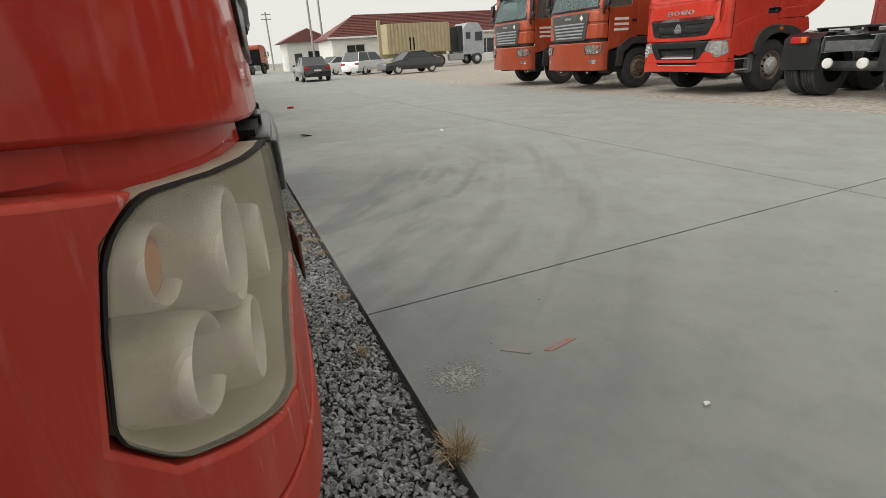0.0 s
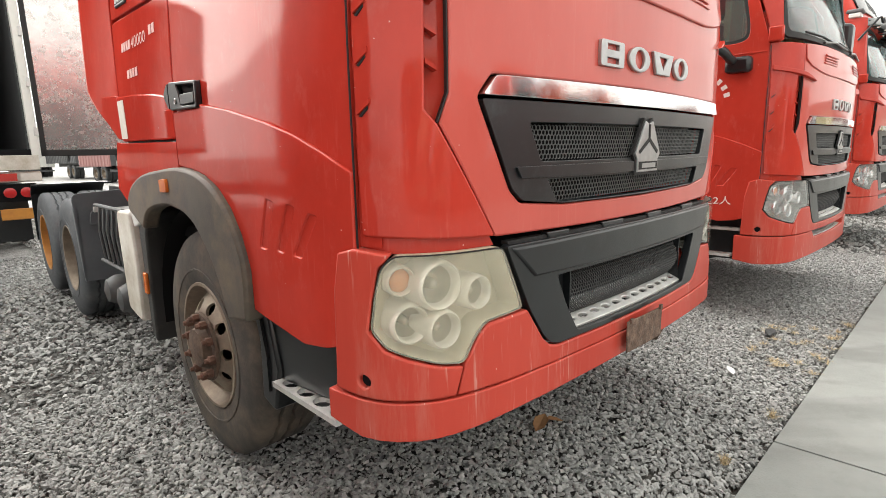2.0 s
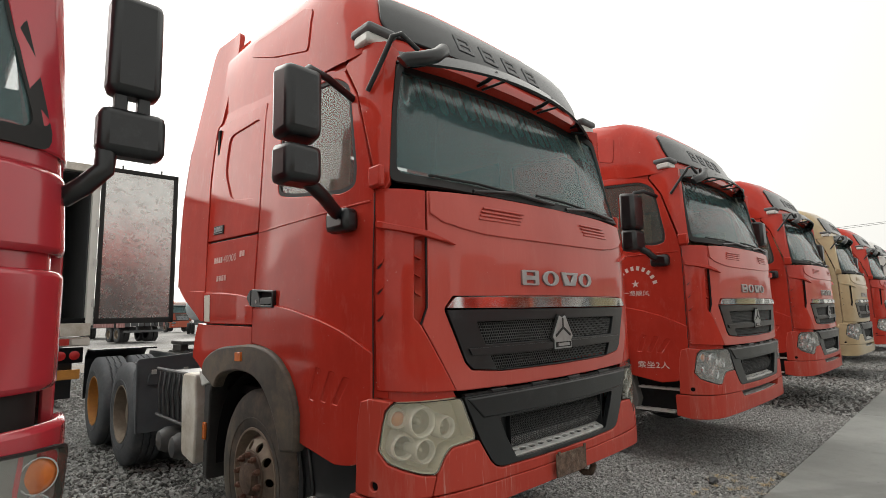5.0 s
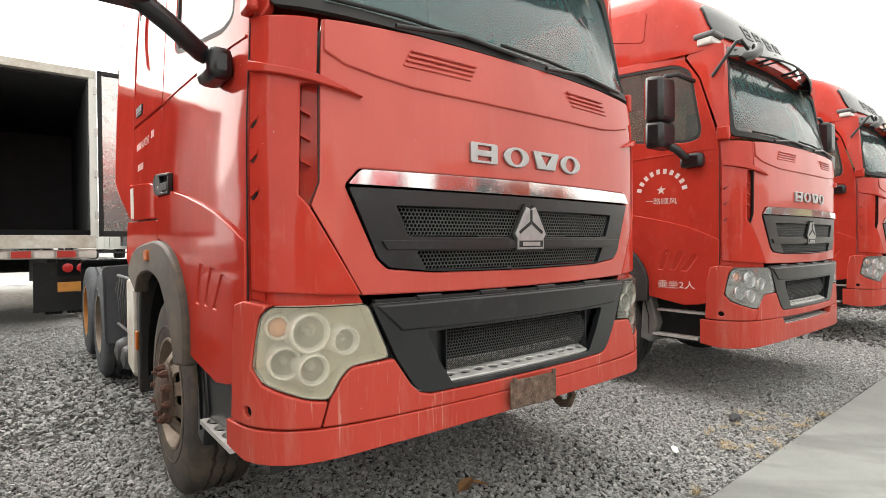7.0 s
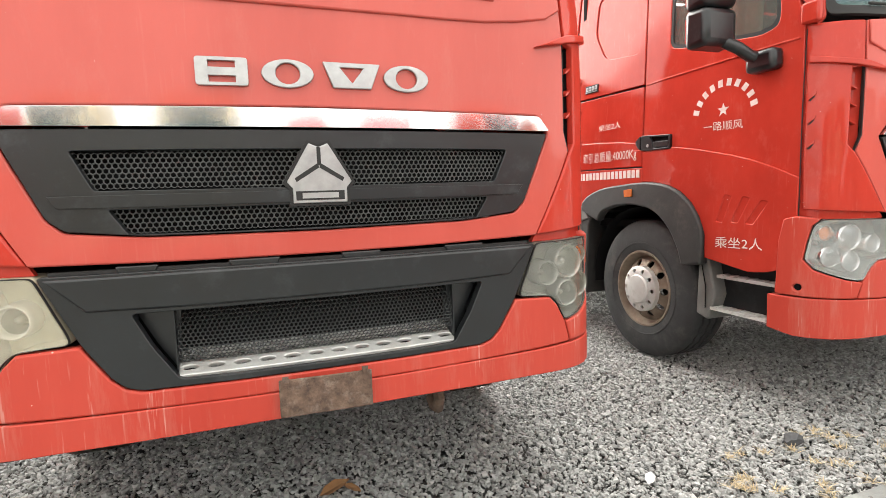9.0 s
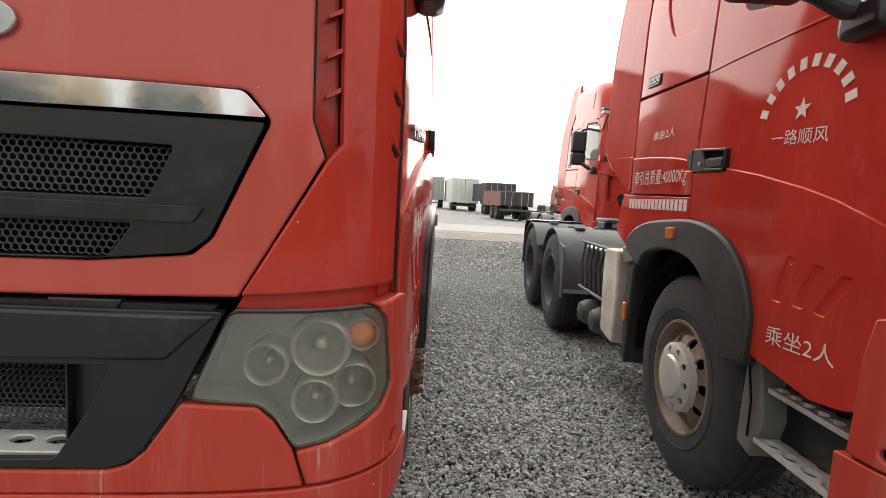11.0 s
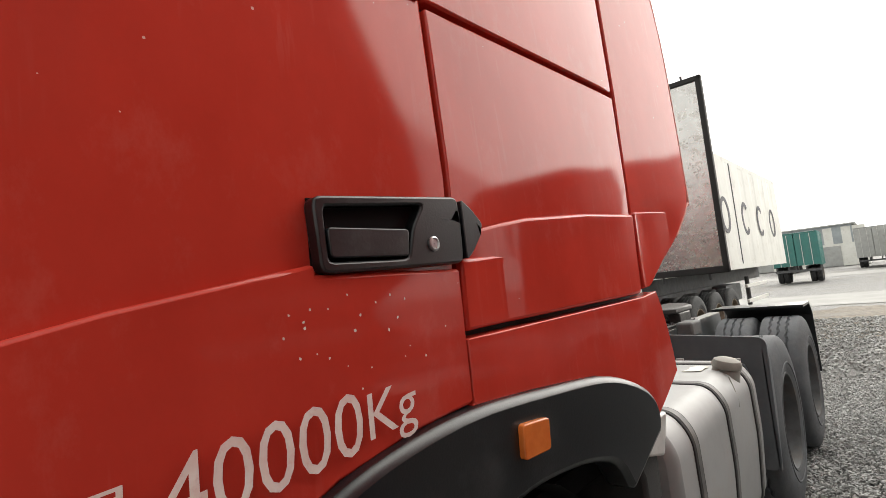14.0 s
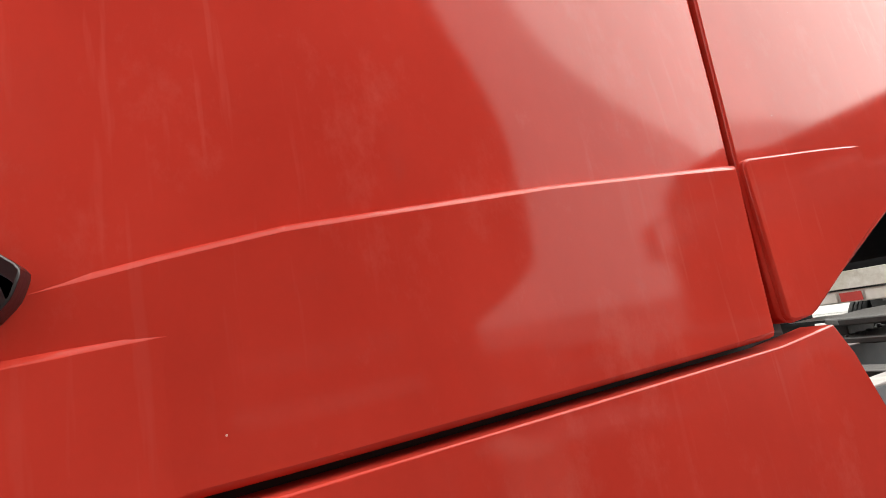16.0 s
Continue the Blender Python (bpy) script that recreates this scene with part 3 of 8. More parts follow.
def wheel(parent, x, y, s, style, name="front_wheel", dual=False, mats=None):
    """A truck wheel whose outer face is at x on side s; tyre, rim, hub and nuts are parts."""
    tyre_m, rim_m, hub_m = mats
    R = 0.535
    w = bpy.data.objects.new(name, None)
    scene.collection.objects.link(w)
    w.parent = parent
    w.location = (s * x, y, R)
    fx = Matrix.Diagonal((s, 1, 1, 1))
    tyre = [(0.295, 0.0), (0.33, 0.012), (0.40, 0.014), (0.46, 0.004), (0.505, -0.008), (0.525, -0.022), (R, -0.04), (R, -0.085), (R - 0.016, -0.09), (R - 0.016, -0.1), (R, -0.105),
            (R, -0.145), (R - 0.016, -0.15), (R - 0.016, -0.16), (R, -0.165), (R, -0.205), (R - 0.016, -0.21), (R - 0.016, -0.22), (R, -0.225), (R, -0.27), (0.525, -0.288), (0.46, -0.306), (0.33, -0.315), (0.295, -0.3)]
    lathe("tyre", tyre, tyre_m, w, 72, fx, zig={7, 8, 9, 10, 11, 12, 13, 14, 15, 16, 17, 18})
    # raised ribs of the sidewall
    lathe("sidewall_rib", [(0.352, 0.008), (0.356, 0.0165), (0.364, 0.0165), (0.368, 0.008)], tyre_m, w, 48, fx)
    if style == "front":
        prof = [(0.302, -0.005), (0.298, 0.008), (0.285, 0.008), (0.278, -0.02), (0.262, -0.05), (0.25, -0.055)]
        lathe("rim", prof, rim_m, w, 48, fx)
        disc(w, fx, rim_m, 0.25, 0.135, -0.055, 0.02, 10)
        lathe("hub", [(0.165, 0.018), (0.16, 0.03), (0.118, 0.03), (0.105, 0.026), (0.094, 0.045), (0.088, 0.06), (0.05, 0.068), (0.001, 0.068)], hub_m, w, 32, fx)
        for k in range(10):
            a = 2 * math.pi * (k + 0.3) / 10
            m = fx @ Matrix.Translation((0.03, 0.138 * math.cos(a), 0.138 * math.sin(a)))
            lathe("wheel_nut", [(0.020, 0.0), (0.020, 0.026), (0.012, 0.030), (0.011, 0.044), (0.001, 0.046)], M["nut"] if hub_m is M["rust"] else hub_m, w, 6, m, smooth=0)
    elif style == "covered":
        prof = [(0.302, -0.005), (0.298, 0.008), (0.285, 0.008), (0.276, -0.03), (0.255, -0.06), (0.25, -0.06)]
        lathe("rim", prof, rim_m, w, 48, fx)
        disc(w, fx, rim_m, 0.25, 0.16, -0.06, 0.0, 10)
        cover = disc(w, fx, hub_m, 0.178, 0.115, 0.03, 0.05, 10, 0.017, "hub_cover")
        lathe("hub", [(0.18, -0.01), (0.178, 0.03)], hub_m, w, 32, fx)
        lathe("hub_cap", [(0.115, 0.048), (0.105, 0.062), (0.06, 0.07), (0.001, 0.072)], hub_m, w, 32, fx)
    else:
        prof = [(0.302, -0.005), (0.298, 0.008), (0.285, 0.004), (0.275, -0.05), (0.262, -0.16), (0.20, -0.185), (0.15, -0.19), (0.14, -0.1), (0.12, -0.07), (0.001, -0.068)]
        lathe("rim", prof, rim_m, w, 40, fx)
    if dual:
        inner = fx @ Matrix.Translation((-0.34, 0, 0))
        lathe("inner_tyre", tyre, tyre_m, w, 60, inner, zig={7, 8, 9, 10, 11, 12, 13, 14, 15, 16, 17, 18})
    return w


def disc(parent, fx, mat, r1, r0, x1, x0, holes, hole_r=0.028, name="wheel_disc"):
    """A dished wheel disc with round hand holes, from radius r1 at x1 in to r0 at x0, and a plain middle."""
    rm = (r1 + r0) / 2

    def dish(u, v):
        r = math.hypot(u, v)
        k = max(0, min(1, (r - r0) / (r1 - r0)))
        return Vector((x0 + (x1 - x0) * k * k, u, v))
    ring = [(r1 * math.cos(2 * math.pi * k / 40), r1 * math.sin(2 * math.pi * k / 40)) for k in range(40)]
    cut = []
    for k in range(holes):
        a = 2 * math.pi * k / holes
        cut.append([(rm * math.cos(a) + hole_r * math.cos(b), rm * math.sin(a) + hole_r * math.sin(b)) for b in [2 * math.pi * j / 10 for j in range(10)]])
    v, f = sheet_mesh(ring, dish, cut, 0.0, 0.014, (0.05, 0.05))
    return link_mesh(name, [fx @ p for p in v], f, mat, parent, "", 40)


def tread_plate(parent, x0, x1, y0, y1, z, s, mat, rows, cols, name="step_plate"):
    """A metal step with rows of oblong holes and turned-up rims."""
    def flat(u, v):
        return Vector((u, v, z))
    holes = []
    for i in range(rows):
        for j in range(cols):
            cu = x0 + (x1 - x0) * (i + 0.5) / rows
            cv = y0 + (y1 - y0) * (j + 0.5 + 0.25 * (i % 2 - 0.5)) / cols
            a, b = 0.36 * (x1 - x0) / rows, 0.39 * (y1 - y0) / cols
            holes.append([(cu + a * math.cos(t), cv + b * math.sin(t)) for t in [2 * math.pi * q / 10 for q in range(10)]])
    v, f = sheet_mesh([(x0, y0), (x1, y0), (x1, y1), (x0, y1)], flat, holes, 0.0, 0.02, (0.2, 0.2))
    return link_mesh(name, [Vector((s * p.x, p.y, p.z)) for p in v], f if s > 0 else [tuple(reversed(q)) for q in f], mat, parent, "", 30)


def prism(name, poly, axis, a, b, mat, parent=None, label="", bevel=0.0, m=None):
    """A flat outline pushed from a to b along an axis: 'x' takes (y, z), 'y' takes (x, z), 'z' takes (x, y)."""
    def at(p, h):
        q = {"x": (h, p[0], p[1]), "y": (p[0], h, p[1]), "z": (p[0], p[1], h)}[axis]
        return m @ Vector(q) if m is not None else Vector(q)
    bm = bmesh.new()
    lo = [bm.verts.new(at(p, a)) for p in poly]
    hi = [bm.verts.new(at(p, b)) for p in poly]
    bm.faces.new(lo)
    bm.faces.new(hi)
    for i in range(len(poly)):
        k = (i + 1) % len(poly)
        bm.faces.new((lo[i], lo[k], hi[k], hi[i]))
    return part(name, bm, mat, parent, label, bevel=bevel)


def bowl(parent, u, z, r, s, mats, amber=False):
    """One round lamp of a headlight: a ring, a bowl and a bulb, set on the cab's skin."""
    p = belt(s * u, z)
    e = 1e-3
    n = (belt(s * u + e, z) - belt(s * u - e, z)).cross(Vector((0, 0, 1))).normalized()
    n = (n + Vector((0, -1.6, 0))).normalized()
    m = Matrix.Translation(p - n * 0.03) @ n.to_track_quat("X", "Z").to_matrix().to_4x4()
    prof = [(r * 1.30, -0.10), (r * 1.27, 0.008), (r * 1.22, 0.022), (r * 1.12, 0.027), (r * 1.02, 0.022), (r * 0.97, 0.008), (r * 0.95, -0.012)]
    b = lathe("lamp", prof, mats["bowl"], parent, 32, m, smooth=60)
    if amber:
        lathe("amber_glass", [(r * 0.96, 0.004), (r * 0.9, 0.01), (r * 0.5, 0.015), (0.001, 0.016)], mats["amber"], b, 24, m, smooth=60)
    else:
        lathe("reflector", [(r * 0.96, -0.008), (r * 0.9, -0.025), (r * 0.72, -0.045), (r * 0.4, -0.058), (0.001, -0.06)], mats["reflector"], b, 24, m, smooth=60)
        lathe("bulb", [(r * 0.3, -0.055), (r * 0.28, -0.02), (r * 0.15, -0.012), (0.001, -0.011)], mats["reflector"], b, 14, m, smooth=60)
    return b


ARCH_OUT = [(0.70, 0.80), (0.69, 1.0), (0.735, 1.12), (0.80, 1.212), (0.89, 1.285), (1.0, 1.332), (1.13, 1.355), (1.27, 1.362), (1.45, 1.352), (1.72, 1.328), (1.9, 1.28), (2.0, 1.225), (2.03, 1.17), (2.02, 1.13)]
ARCH_IN = [(1.80, 1.05), (1.74, 1.125), (1.63, 1.165), (1.5, 1.185), (1.37, 1.192), (1.2, 1.172), (1.08, 1.12), (0.98, 1.03), (0.90, 0.9), (0.86, 0.78)]


def rounded(pts, n=4):
    """A smooth curve through points."""
    out = []
    for i in range(len(pts) - 1):
        p0, p1, p2, p3 = (Vector(pts[max(0, min(len(pts) - 1, i + k))]) for k in (-1, 0, 1, 2))
        for j in range(n):
            t = j / n
            q = 0.5 * (2 * p1 + (p2 - p0) * t + (2 * p0 - 5 * p1 + 4 * p2 - p3) * t * t + (3 * p1 - p0 - 3 * p2 + p3) * t ** 3)
            out.append((q.x, q.y))
    return out + [tuple(pts[-1])]


CREASE = [(0.099, 1.352), (0.22, 1.41), (0.36, 1.465), (0.51, 1.508), (0.755, 1.563), (0.985, 1.602)]


def cab_side(truck, s, paint, mats, style):
    """Door, quarter panels, deflector, arch, mirror and steps of one side."""
    low_off = 0.016
    win = soften(sd([(1.05, 2.285), (0.86, 2.245), (0.36, 2.18), (0.255, 2.205), (0.25, 2.30), (0.345, 2.80), (0.48, 2.885), (1.06, 2.93)], s), 0.06, 4)
    door_out = sd([(0.112, 2.185), (0.098, 1.85), (0.098, 1.33), *[(y, z - 0.035) for y, z in CREASE[1:]], (0.99, 1.575), (1.275, 1.575), (1.282, 2.08), (1.30, 2.9), (1.28, 3.0), (0.62, 2.985), (0.40, 2.9), (0.28, 2.72)], s)
    door = sheet("door", door_out, paint, truck, belt, [win], 0.0, 0.03, bevel=0.005, label="red painted cab door with a black handle")
    stamps = [soften(sd(q, s), 0.008, 2) for q in ([(0.258, 1.218), (0.301, 1.224), (0.397, 1.086), (0.352, 1.083)],
                                                    [(0.373, 1.239), (0.42, 1.247), (0.496, 1.092), (0.452, 1.088)],
                                                    [(0.497, 1.25), (0.542, 1.26), (0.603, 1.092), (0.558, 1.089)])]
    arch_edge = [p for p in ARCH_OUT if p[0] < 1.26]
    low = sd([(0.098, 1.338), (0.10, 1.1), (0.12, 0.845), (0.25, 0.805), (0.37, 0.79), (0.46, 0.806), (0.69, 0.85), *[(y, z) for y, z in arch_edge[1:]], (1.272, 1.366), (1.272, 1.588), (0.985, 1.588), *reversed(CREASE)], s)
    sheet("door_lower", low, paint, door, belt, stamps, low_off, 0.034, bevel=0.007)
    sheet("stamped_recess", sd([(0.22, 1.07), (0.635, 1.07), (0.635, 1.27), (0.22, 1.235)], s), paint, door, belt, (), 0.0105, 0.012)
    sheet("door_seal", sd([(0.0985, 2.14), (0.091 if s > 0 else 0.095, 2.14), (0.0885 if s > 0 else 0.0945, 1.135), (0.0995, 1.135)], s), M["seam"], door, belt, (), 0.0065, 0.004)
    # door glass with its dark seal, light curtain behind
    sheet("window_seal", [(u * 1.0, v) for u, v in win], M["seam"], door, belt, [[((u - win[0][0]) * 1.0 + win[0][0], v) for u, v in soften(sd([(1.03, 2.305), (0.86, 2.268), (0.37, 2.205), (0.275, 2.225), (0.272, 2.305), (0.362, 2.785), (0.49, 2.862), (1.04, 2.905)], s), 0.055, 4)]], -0.004, 0.012)
    sheet("window", [(u, v) for u, v in win], M["window"], door, belt, (), -0.012, 0.004)
    # handle: cup, paddle, tip and key cylinder
    hp = sd([(0.985, 1.689), (1.277, 1.709), (1.282, 1.67), (1.279, 1.597), (0.992, 1.588)], s)
    hd = sheet("door_handle", soften(hp, 0.012, 2), M["black"], door, belt, [soften(sd([(1.0, 1.676), (1.19, 1.69), (1.165, 1.655), (1.15, 1.606), (1.003, 1.603)], s), 0.008, 2)], 0.024, 0.024, bevel=0.004, label="scuffed black plastic door handle")
    sheet("handle_cup", sd([(0.99, 1.69), (1.25, 1.69), (1.25, 1.6), (0.99, 1.6)], s), M["dark"], hd, belt, (), 0.004, 0.004)
    sheet("handle_paddle", soften(sd([(1.003, 1.648), (1.152, 1.65), (1.148, 1.61), (1.006, 1.608)], s), 0.006, 2), M["black"], hd, belt, (), 0.026, 0.016, bevel=0.003)
    sheet("handle_tip", soften(sd([(1.287, 1.706), (1.315, 1.69), (1.342, 1.666), (1.335, 1.645), (1.305, 1.612), (1.289, 1.602)], s), 0.006, 2), M["black"], hd, belt, (), 0.024, 0.026, bevel=0.005)
    k = belt(s * uy(1.205), 1.628)
    lathe("key_cylinder", [(0.012, 0.0), (0.012, 0.027), (0.0095, 0.0285), (0.008, 0.026), (0.001, 0.026)], M["satin"], hd, 16, Matrix.Translation(k) @ Matrix.Diagonal((s, 1, 1, 1)))
    # quarter panel behind the door: lower skin, ridge step, upper skin
    q = sheet("quarter_panel", sd([(1.288, 1.486), (2.09, 1.50), (2.112, 1.692), (2.16, 2.098), (1.295, 2.072)], s), paint, truck, belt, (), 0.0, 0.03, bevel=0.004)

    def rising(u, v):
        p = belt(u, v)
        t = min(1.0, max(0.0, (p.y - 1.31) / 0.24))
        p.x += s * (0.0125 * t * t * (3 - 2 * t) - 0.0004)
        return p
    sheet("quarter_panel_lower", sd([(1.286, 1.482), (2.095, 1.494), (2.112, 1.724), (1.8, 1.71), (1.52, 1.687), (1.42, 1.672), (1.30, 1.652)], s), paint, q, rising, (), 0.0, 0.04, (0.03, 0.08), bevel=0.007)

    def fading(u, v):
        p = rising(u, v)
        t = min(1.0, max(0.0, (1.435 - p.y) / 0.145))
        p.x += s * (0.0115 * t * t * (3 - 2 * t) - 0.0004)
        return p
    sheet("quarter_panel_ridge", sd([(1.286, 1.482), (1.55, 1.486), (1.50, 1.617), (1.40, 1.611), (1.29, 1.604)], s), paint, q, fading, (), 0.0, 0.03, (0.03, 0.03), bevel=0.006)
    up = sd([(1.297, 2.088), (2.16, 2.114), (2.20, 2.6), (2.16, 3.05), (1.31, 2.99), (1.302, 2.6)], s)
    stamp = soften(sd([(1.36, 2.33), (1.78, 2.385), (1.93, 2.62), (1.90, 2.9), (1.38, 2.90)], s), 0.07, 4)
    sheet("sleeper_panel", up, paint, q, belt, [stamp], 0.0, 0.03, bevel=0.005)
    sheet("sleeper_stamp", stamp, paint, q, belt, (), -0.010, 0.012)
    sheet("panel_gap", sd([(1.20, 1.44), (2.17, 1.45), (2.2, 3.0), (1.2, 2.98)], s), M["seam"], q, belt, (), -0.03, 0.01)
    if s < 0:
        badge = sheet("cab_badge", sd([(1.86, 2.145), (2.04, 2.152), (2.04, 2.218), (1.86, 2.211)], s), M["seam"], q, belt, (), 0.008, 0.008, bevel=0.003)
        for k in range(4):
            y = 1.872 + 0.041 * k
            sheet("badge_block", sd([(y, 2.168), (y + 0.03, 2.169), (y + 0.03, 2.205), (y, 2.204)], s), M["darkmetal"], badge, belt, [sd([(y + 0.009, 2.178), (y + 0.021, 2.178), (y + 0.021, 2.194), (y + 0.009, 2.194)], s)], 0.011, 0.003)
        sheet("badge_line", sd([(1.875, 2.153), (2.03, 2.158), (2.03, 2.162), (1.875, 2.157)], s), M["darkmetal"], badge, belt, (), 0.011, 0.003)
    sheet("cab_shoulder", sd([(0.40, 2.86), (1.2, 2.93), (2.14, 2.98), (2.14, 3.14), (1.2, 3.07), (0.40, 2.99)], s), paint, q, belt, (), -0.008, 0.02)
    sheet("door_crease", sd([(0.13, 2.098), (0.6, 2.088), (1.272, 2.074), (1.272, 2.084), (0.6, 2.098), (0.13, 2.108)], s), paint, door, belt, (), 0.005, 0.006, bevel=0.002)
    # lower quarter over the arch
    arch_top = [(y, z) for y, z in ARCH_OUT if 1.26 < y < 2.04]
    sheet("fender_panel", sd([(1.275, 1.470), (2.09, 1.4835), (2.205, 1.493), (2.235, 1.45), (2.27, 1.37), (2.293, 1.30), (2.305, 1.24), (2.18, 1.19), *reversed(arch_top), (1.275, 1.364)], s), paint, truck, belt, (), 0.018, 0.045, bevel=0.008)
    # air deflector
    rear_edge = [(2.47, 1.665), (2.615, 1.78), (2.645, 1.85), (2.70, 2.45), (2.64, 2.95)]
    dfl = sd([(2.125, 1.505), (2.18, 1.505), *rear_edge, (2.48, 3.80), (2.42, 3.85), (2.02, 3.85), (1.99, 3.62), (2.11, 3.07), (2.18, 3.05), (2.21, 2.6), (2.175, 2.11), (2.128, 1.73)], s)

    def flared(u, v):
        p = belt(u, min(v, 3.0))
        k = max(0, v - 3.0)
        root = belt(s * uy(2.12), min(v, 3.0)).x
        return Vector((root - s * 0.12 * k + s * 0.045 * max(0.0, (p.y - 2.15) / 0.6), p.y, v))
    ad = sheet("air_deflector", soften(dfl, 0.05, 3), paint, truck, flared, (), 0.0, 0.04, bevel=0.010)

    rim_line = [flared(s * uy(y - 0.003), z) + Vector((-s * 0.004, 0, 0)) for y, z in rounded(rear_edge)]
    tube_part("worn_edge", rim_line, 0.006, M["worn_rim"], ad, "pale rim where the paint has worn off", seg=6)

    def stepped(u, v):
        p = belt(u, v)
        p.x = belt(s * uy(2.12), v).x + s * (0.012 * max(0.0, 1 - (p.y - 2.13) / 0.36) + 0.045 * max(0.0, (p.y - 2.15) / 0.6))
        return p
    sheet("deflector_lower", soften(sd([(2.132, 1.508), (2.182, 1.508), (2.46, 1.668), (2.51, 1.71), (2.48, 1.749), (2.30, 1.742), (2.131, 1.732)], s), 0.012, 2), paint, ad, stepped, (), -0.003, 0.03, (0.05, 0.05), bevel=0.007)
    # wheel arch trim and marker lamp
    arch = sheet("wheel_arch", sd(rounded(ARCH_OUT) + rounded(ARCH_IN), s), M["trimgrey"] if mats is not OLD else M["arch_dusty"] if s < 0 else M["black"], truck, belt, (), 0.045, 0.075, bevel=0.014, label="dusty grey plastic wheel arch")
    sheet("marker_lamp", soften(sd([(1.346, 1.256), (1.432, 1.252), (1.436, 1.308), (1.35, 1.315)], s), 0.008, 2), M["amber"], arch, belt, (), 0.057, 0.024, bevel=0.006)
    prism("arch_bracket", [(1.97, 1.07), (2.05, 1.15), (2.19, 1.14), (2.13, 1.03)], "x", s * 1.08, s * 1.262, M["guardgrey"] if mats is not OLD else M["aluminium"], arch, "bent grey bracket plate", bevel=0.008)
    # wheel well, its shade put into a near-black colour
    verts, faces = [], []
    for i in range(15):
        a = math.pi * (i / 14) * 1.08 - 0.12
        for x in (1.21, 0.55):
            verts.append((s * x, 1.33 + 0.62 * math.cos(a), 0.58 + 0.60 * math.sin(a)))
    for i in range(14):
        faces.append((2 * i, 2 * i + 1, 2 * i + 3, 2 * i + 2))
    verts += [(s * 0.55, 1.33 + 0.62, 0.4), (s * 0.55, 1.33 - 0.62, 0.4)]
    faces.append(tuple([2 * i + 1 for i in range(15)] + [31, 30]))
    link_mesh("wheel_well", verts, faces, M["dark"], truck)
    # guard behind the wheel
    prism("rear_splash_guard", [(1.93, 1.12), (2.06, 1.165), (2.12, 1.11), (2.10, 0.42), (2.03, 0.38), (2.0, 1.0)], "x", s * 0.75, s * 1.245, M["trimgrey"], truck, bevel=0.012)
    prism("front_splash_guard", [(0.70, 0.84), (0.78, 0.83), (0.80, 0.45), (0.70, 0.42), (0.64, 0.6)], "x", s * 0.75, s * 1.20, mats["guard"], truck, bevel=0.012)
    # steps under the door
    box_part("step_box", tuple(sorted((s * 0.85, s * 1.10))) + (0.14, 0.70, 0.46, 0.84), M["black"], truck)
    if not mats["notch"]:
        prism("step_panel", soften([(0.20, 0.84), (0.76, 0.85), (0.86, 0.80), (0.80, 0.60), (0.74, 0.50), (0.66, 0.56), (0.22, 0.60)], 0.03, 3), "x", s * 1.10, s * 1.185, M["black"], truck, "black plastic panel above the step", bevel=0.012)
    tread_plate(truck, 0.96, 1.225 if not mats["notch"] else 1.2, 0.22 if not mats["notch"] else 0.27, 0.65 if not mats["notch"] else 0.68, 0.57 if not mats["notch"] else 0.515, s, M["aluminium"], 3, 4)
    if mats["notch"]:
        tread_plate(truck, 1.06, 1.19, 0.21, 0.64, 0.735, s, M["aluminium"], 2, 6)
    # mirror arm and two housings
    folded = s > 0 and not mats["notch"]
    back = 0.30 if mats["notch"] and s < 0 else 0.0
    near = 0.10 if back else 0.0

    def out(x, y, z):
        return (s * (x - near * max(0, x - 1.3) / 0.26), y + back * max(0, x - 1.21) / 0.35, z)
    arm = tube_part("mirror_arm", [(1.21, 0.30, 2.03), (1.27, 0.30, 2.05), (1.29, 0.36, 2.09), (1.30, 0.44, 2.15)] if folded else [out(1.21, 0.30, 2.03), out(1.30, 0.26, 2.05), out(1.42, 0.18, 2.10), out(1.56, 0.14, 2.17)], 0.034, M["black"], truck, seg=10)
    box_part("mirror_foot", tuple(sorted((s * 1.195, s * 1.29))) + (0.20, 0.39, 1.955, 2.075), M["black"], arm, bevel=0.03)
    tube_part("upper_mirror_arm", [(1.30, 0.46, 2.67), (1.29, 0.44, 2.73), (1.22, 0.38, 2.73), (1.14, 0.34, 2.70)] if folded else [out(1.56, 0.16, 2.66), out(1.50, 0.18, 2.72), out(1.36, 0.25, 2.74), (s * 1.14, 0.32, 2.70)], 0.02, M["black"], arm, seg=10)
    for nm, z0, z1 in (("main_mirror", 2.33, 2.69), ("wide_mirror", 2.12, 2.315)):
        if folded:
            h = box_part(nm, (1.235, 1.365, 0.36, 0.56, z0, z1), M["black"], arm, bevel=0.035)
            box_part("mirror_glass", (1.228, 1.236, 0.38, 0.54, z0 + 0.03, z1 - 0.03), M["mirror"], h, bevel=0.0)
            continue
        wide = 0.03 if back else 0.0
        x0, x1 = 1.47 - near - wide, 1.68 - near + wide
        bm = bmesh.new()
        add_box(bm, *sorted((s * x0, s * x1)), 0.07 + back, 0.22 + back, z0 - wide * 0.6, z1 + wide * 0.6)
        for v in bm.verts:
            if v.co.y < 0.1 + back:
                v.co.x = s * ((x0 + x1) / 2) + (v.co.x - s * (x0 + x1) / 2) * 0.86
                v.co.z = (z0 + z1) / 2 + (v.co.z - (z0 + z1) / 2) * 0.9
        h = part(nm, bm, M["black"], arm, bevel=0.035)
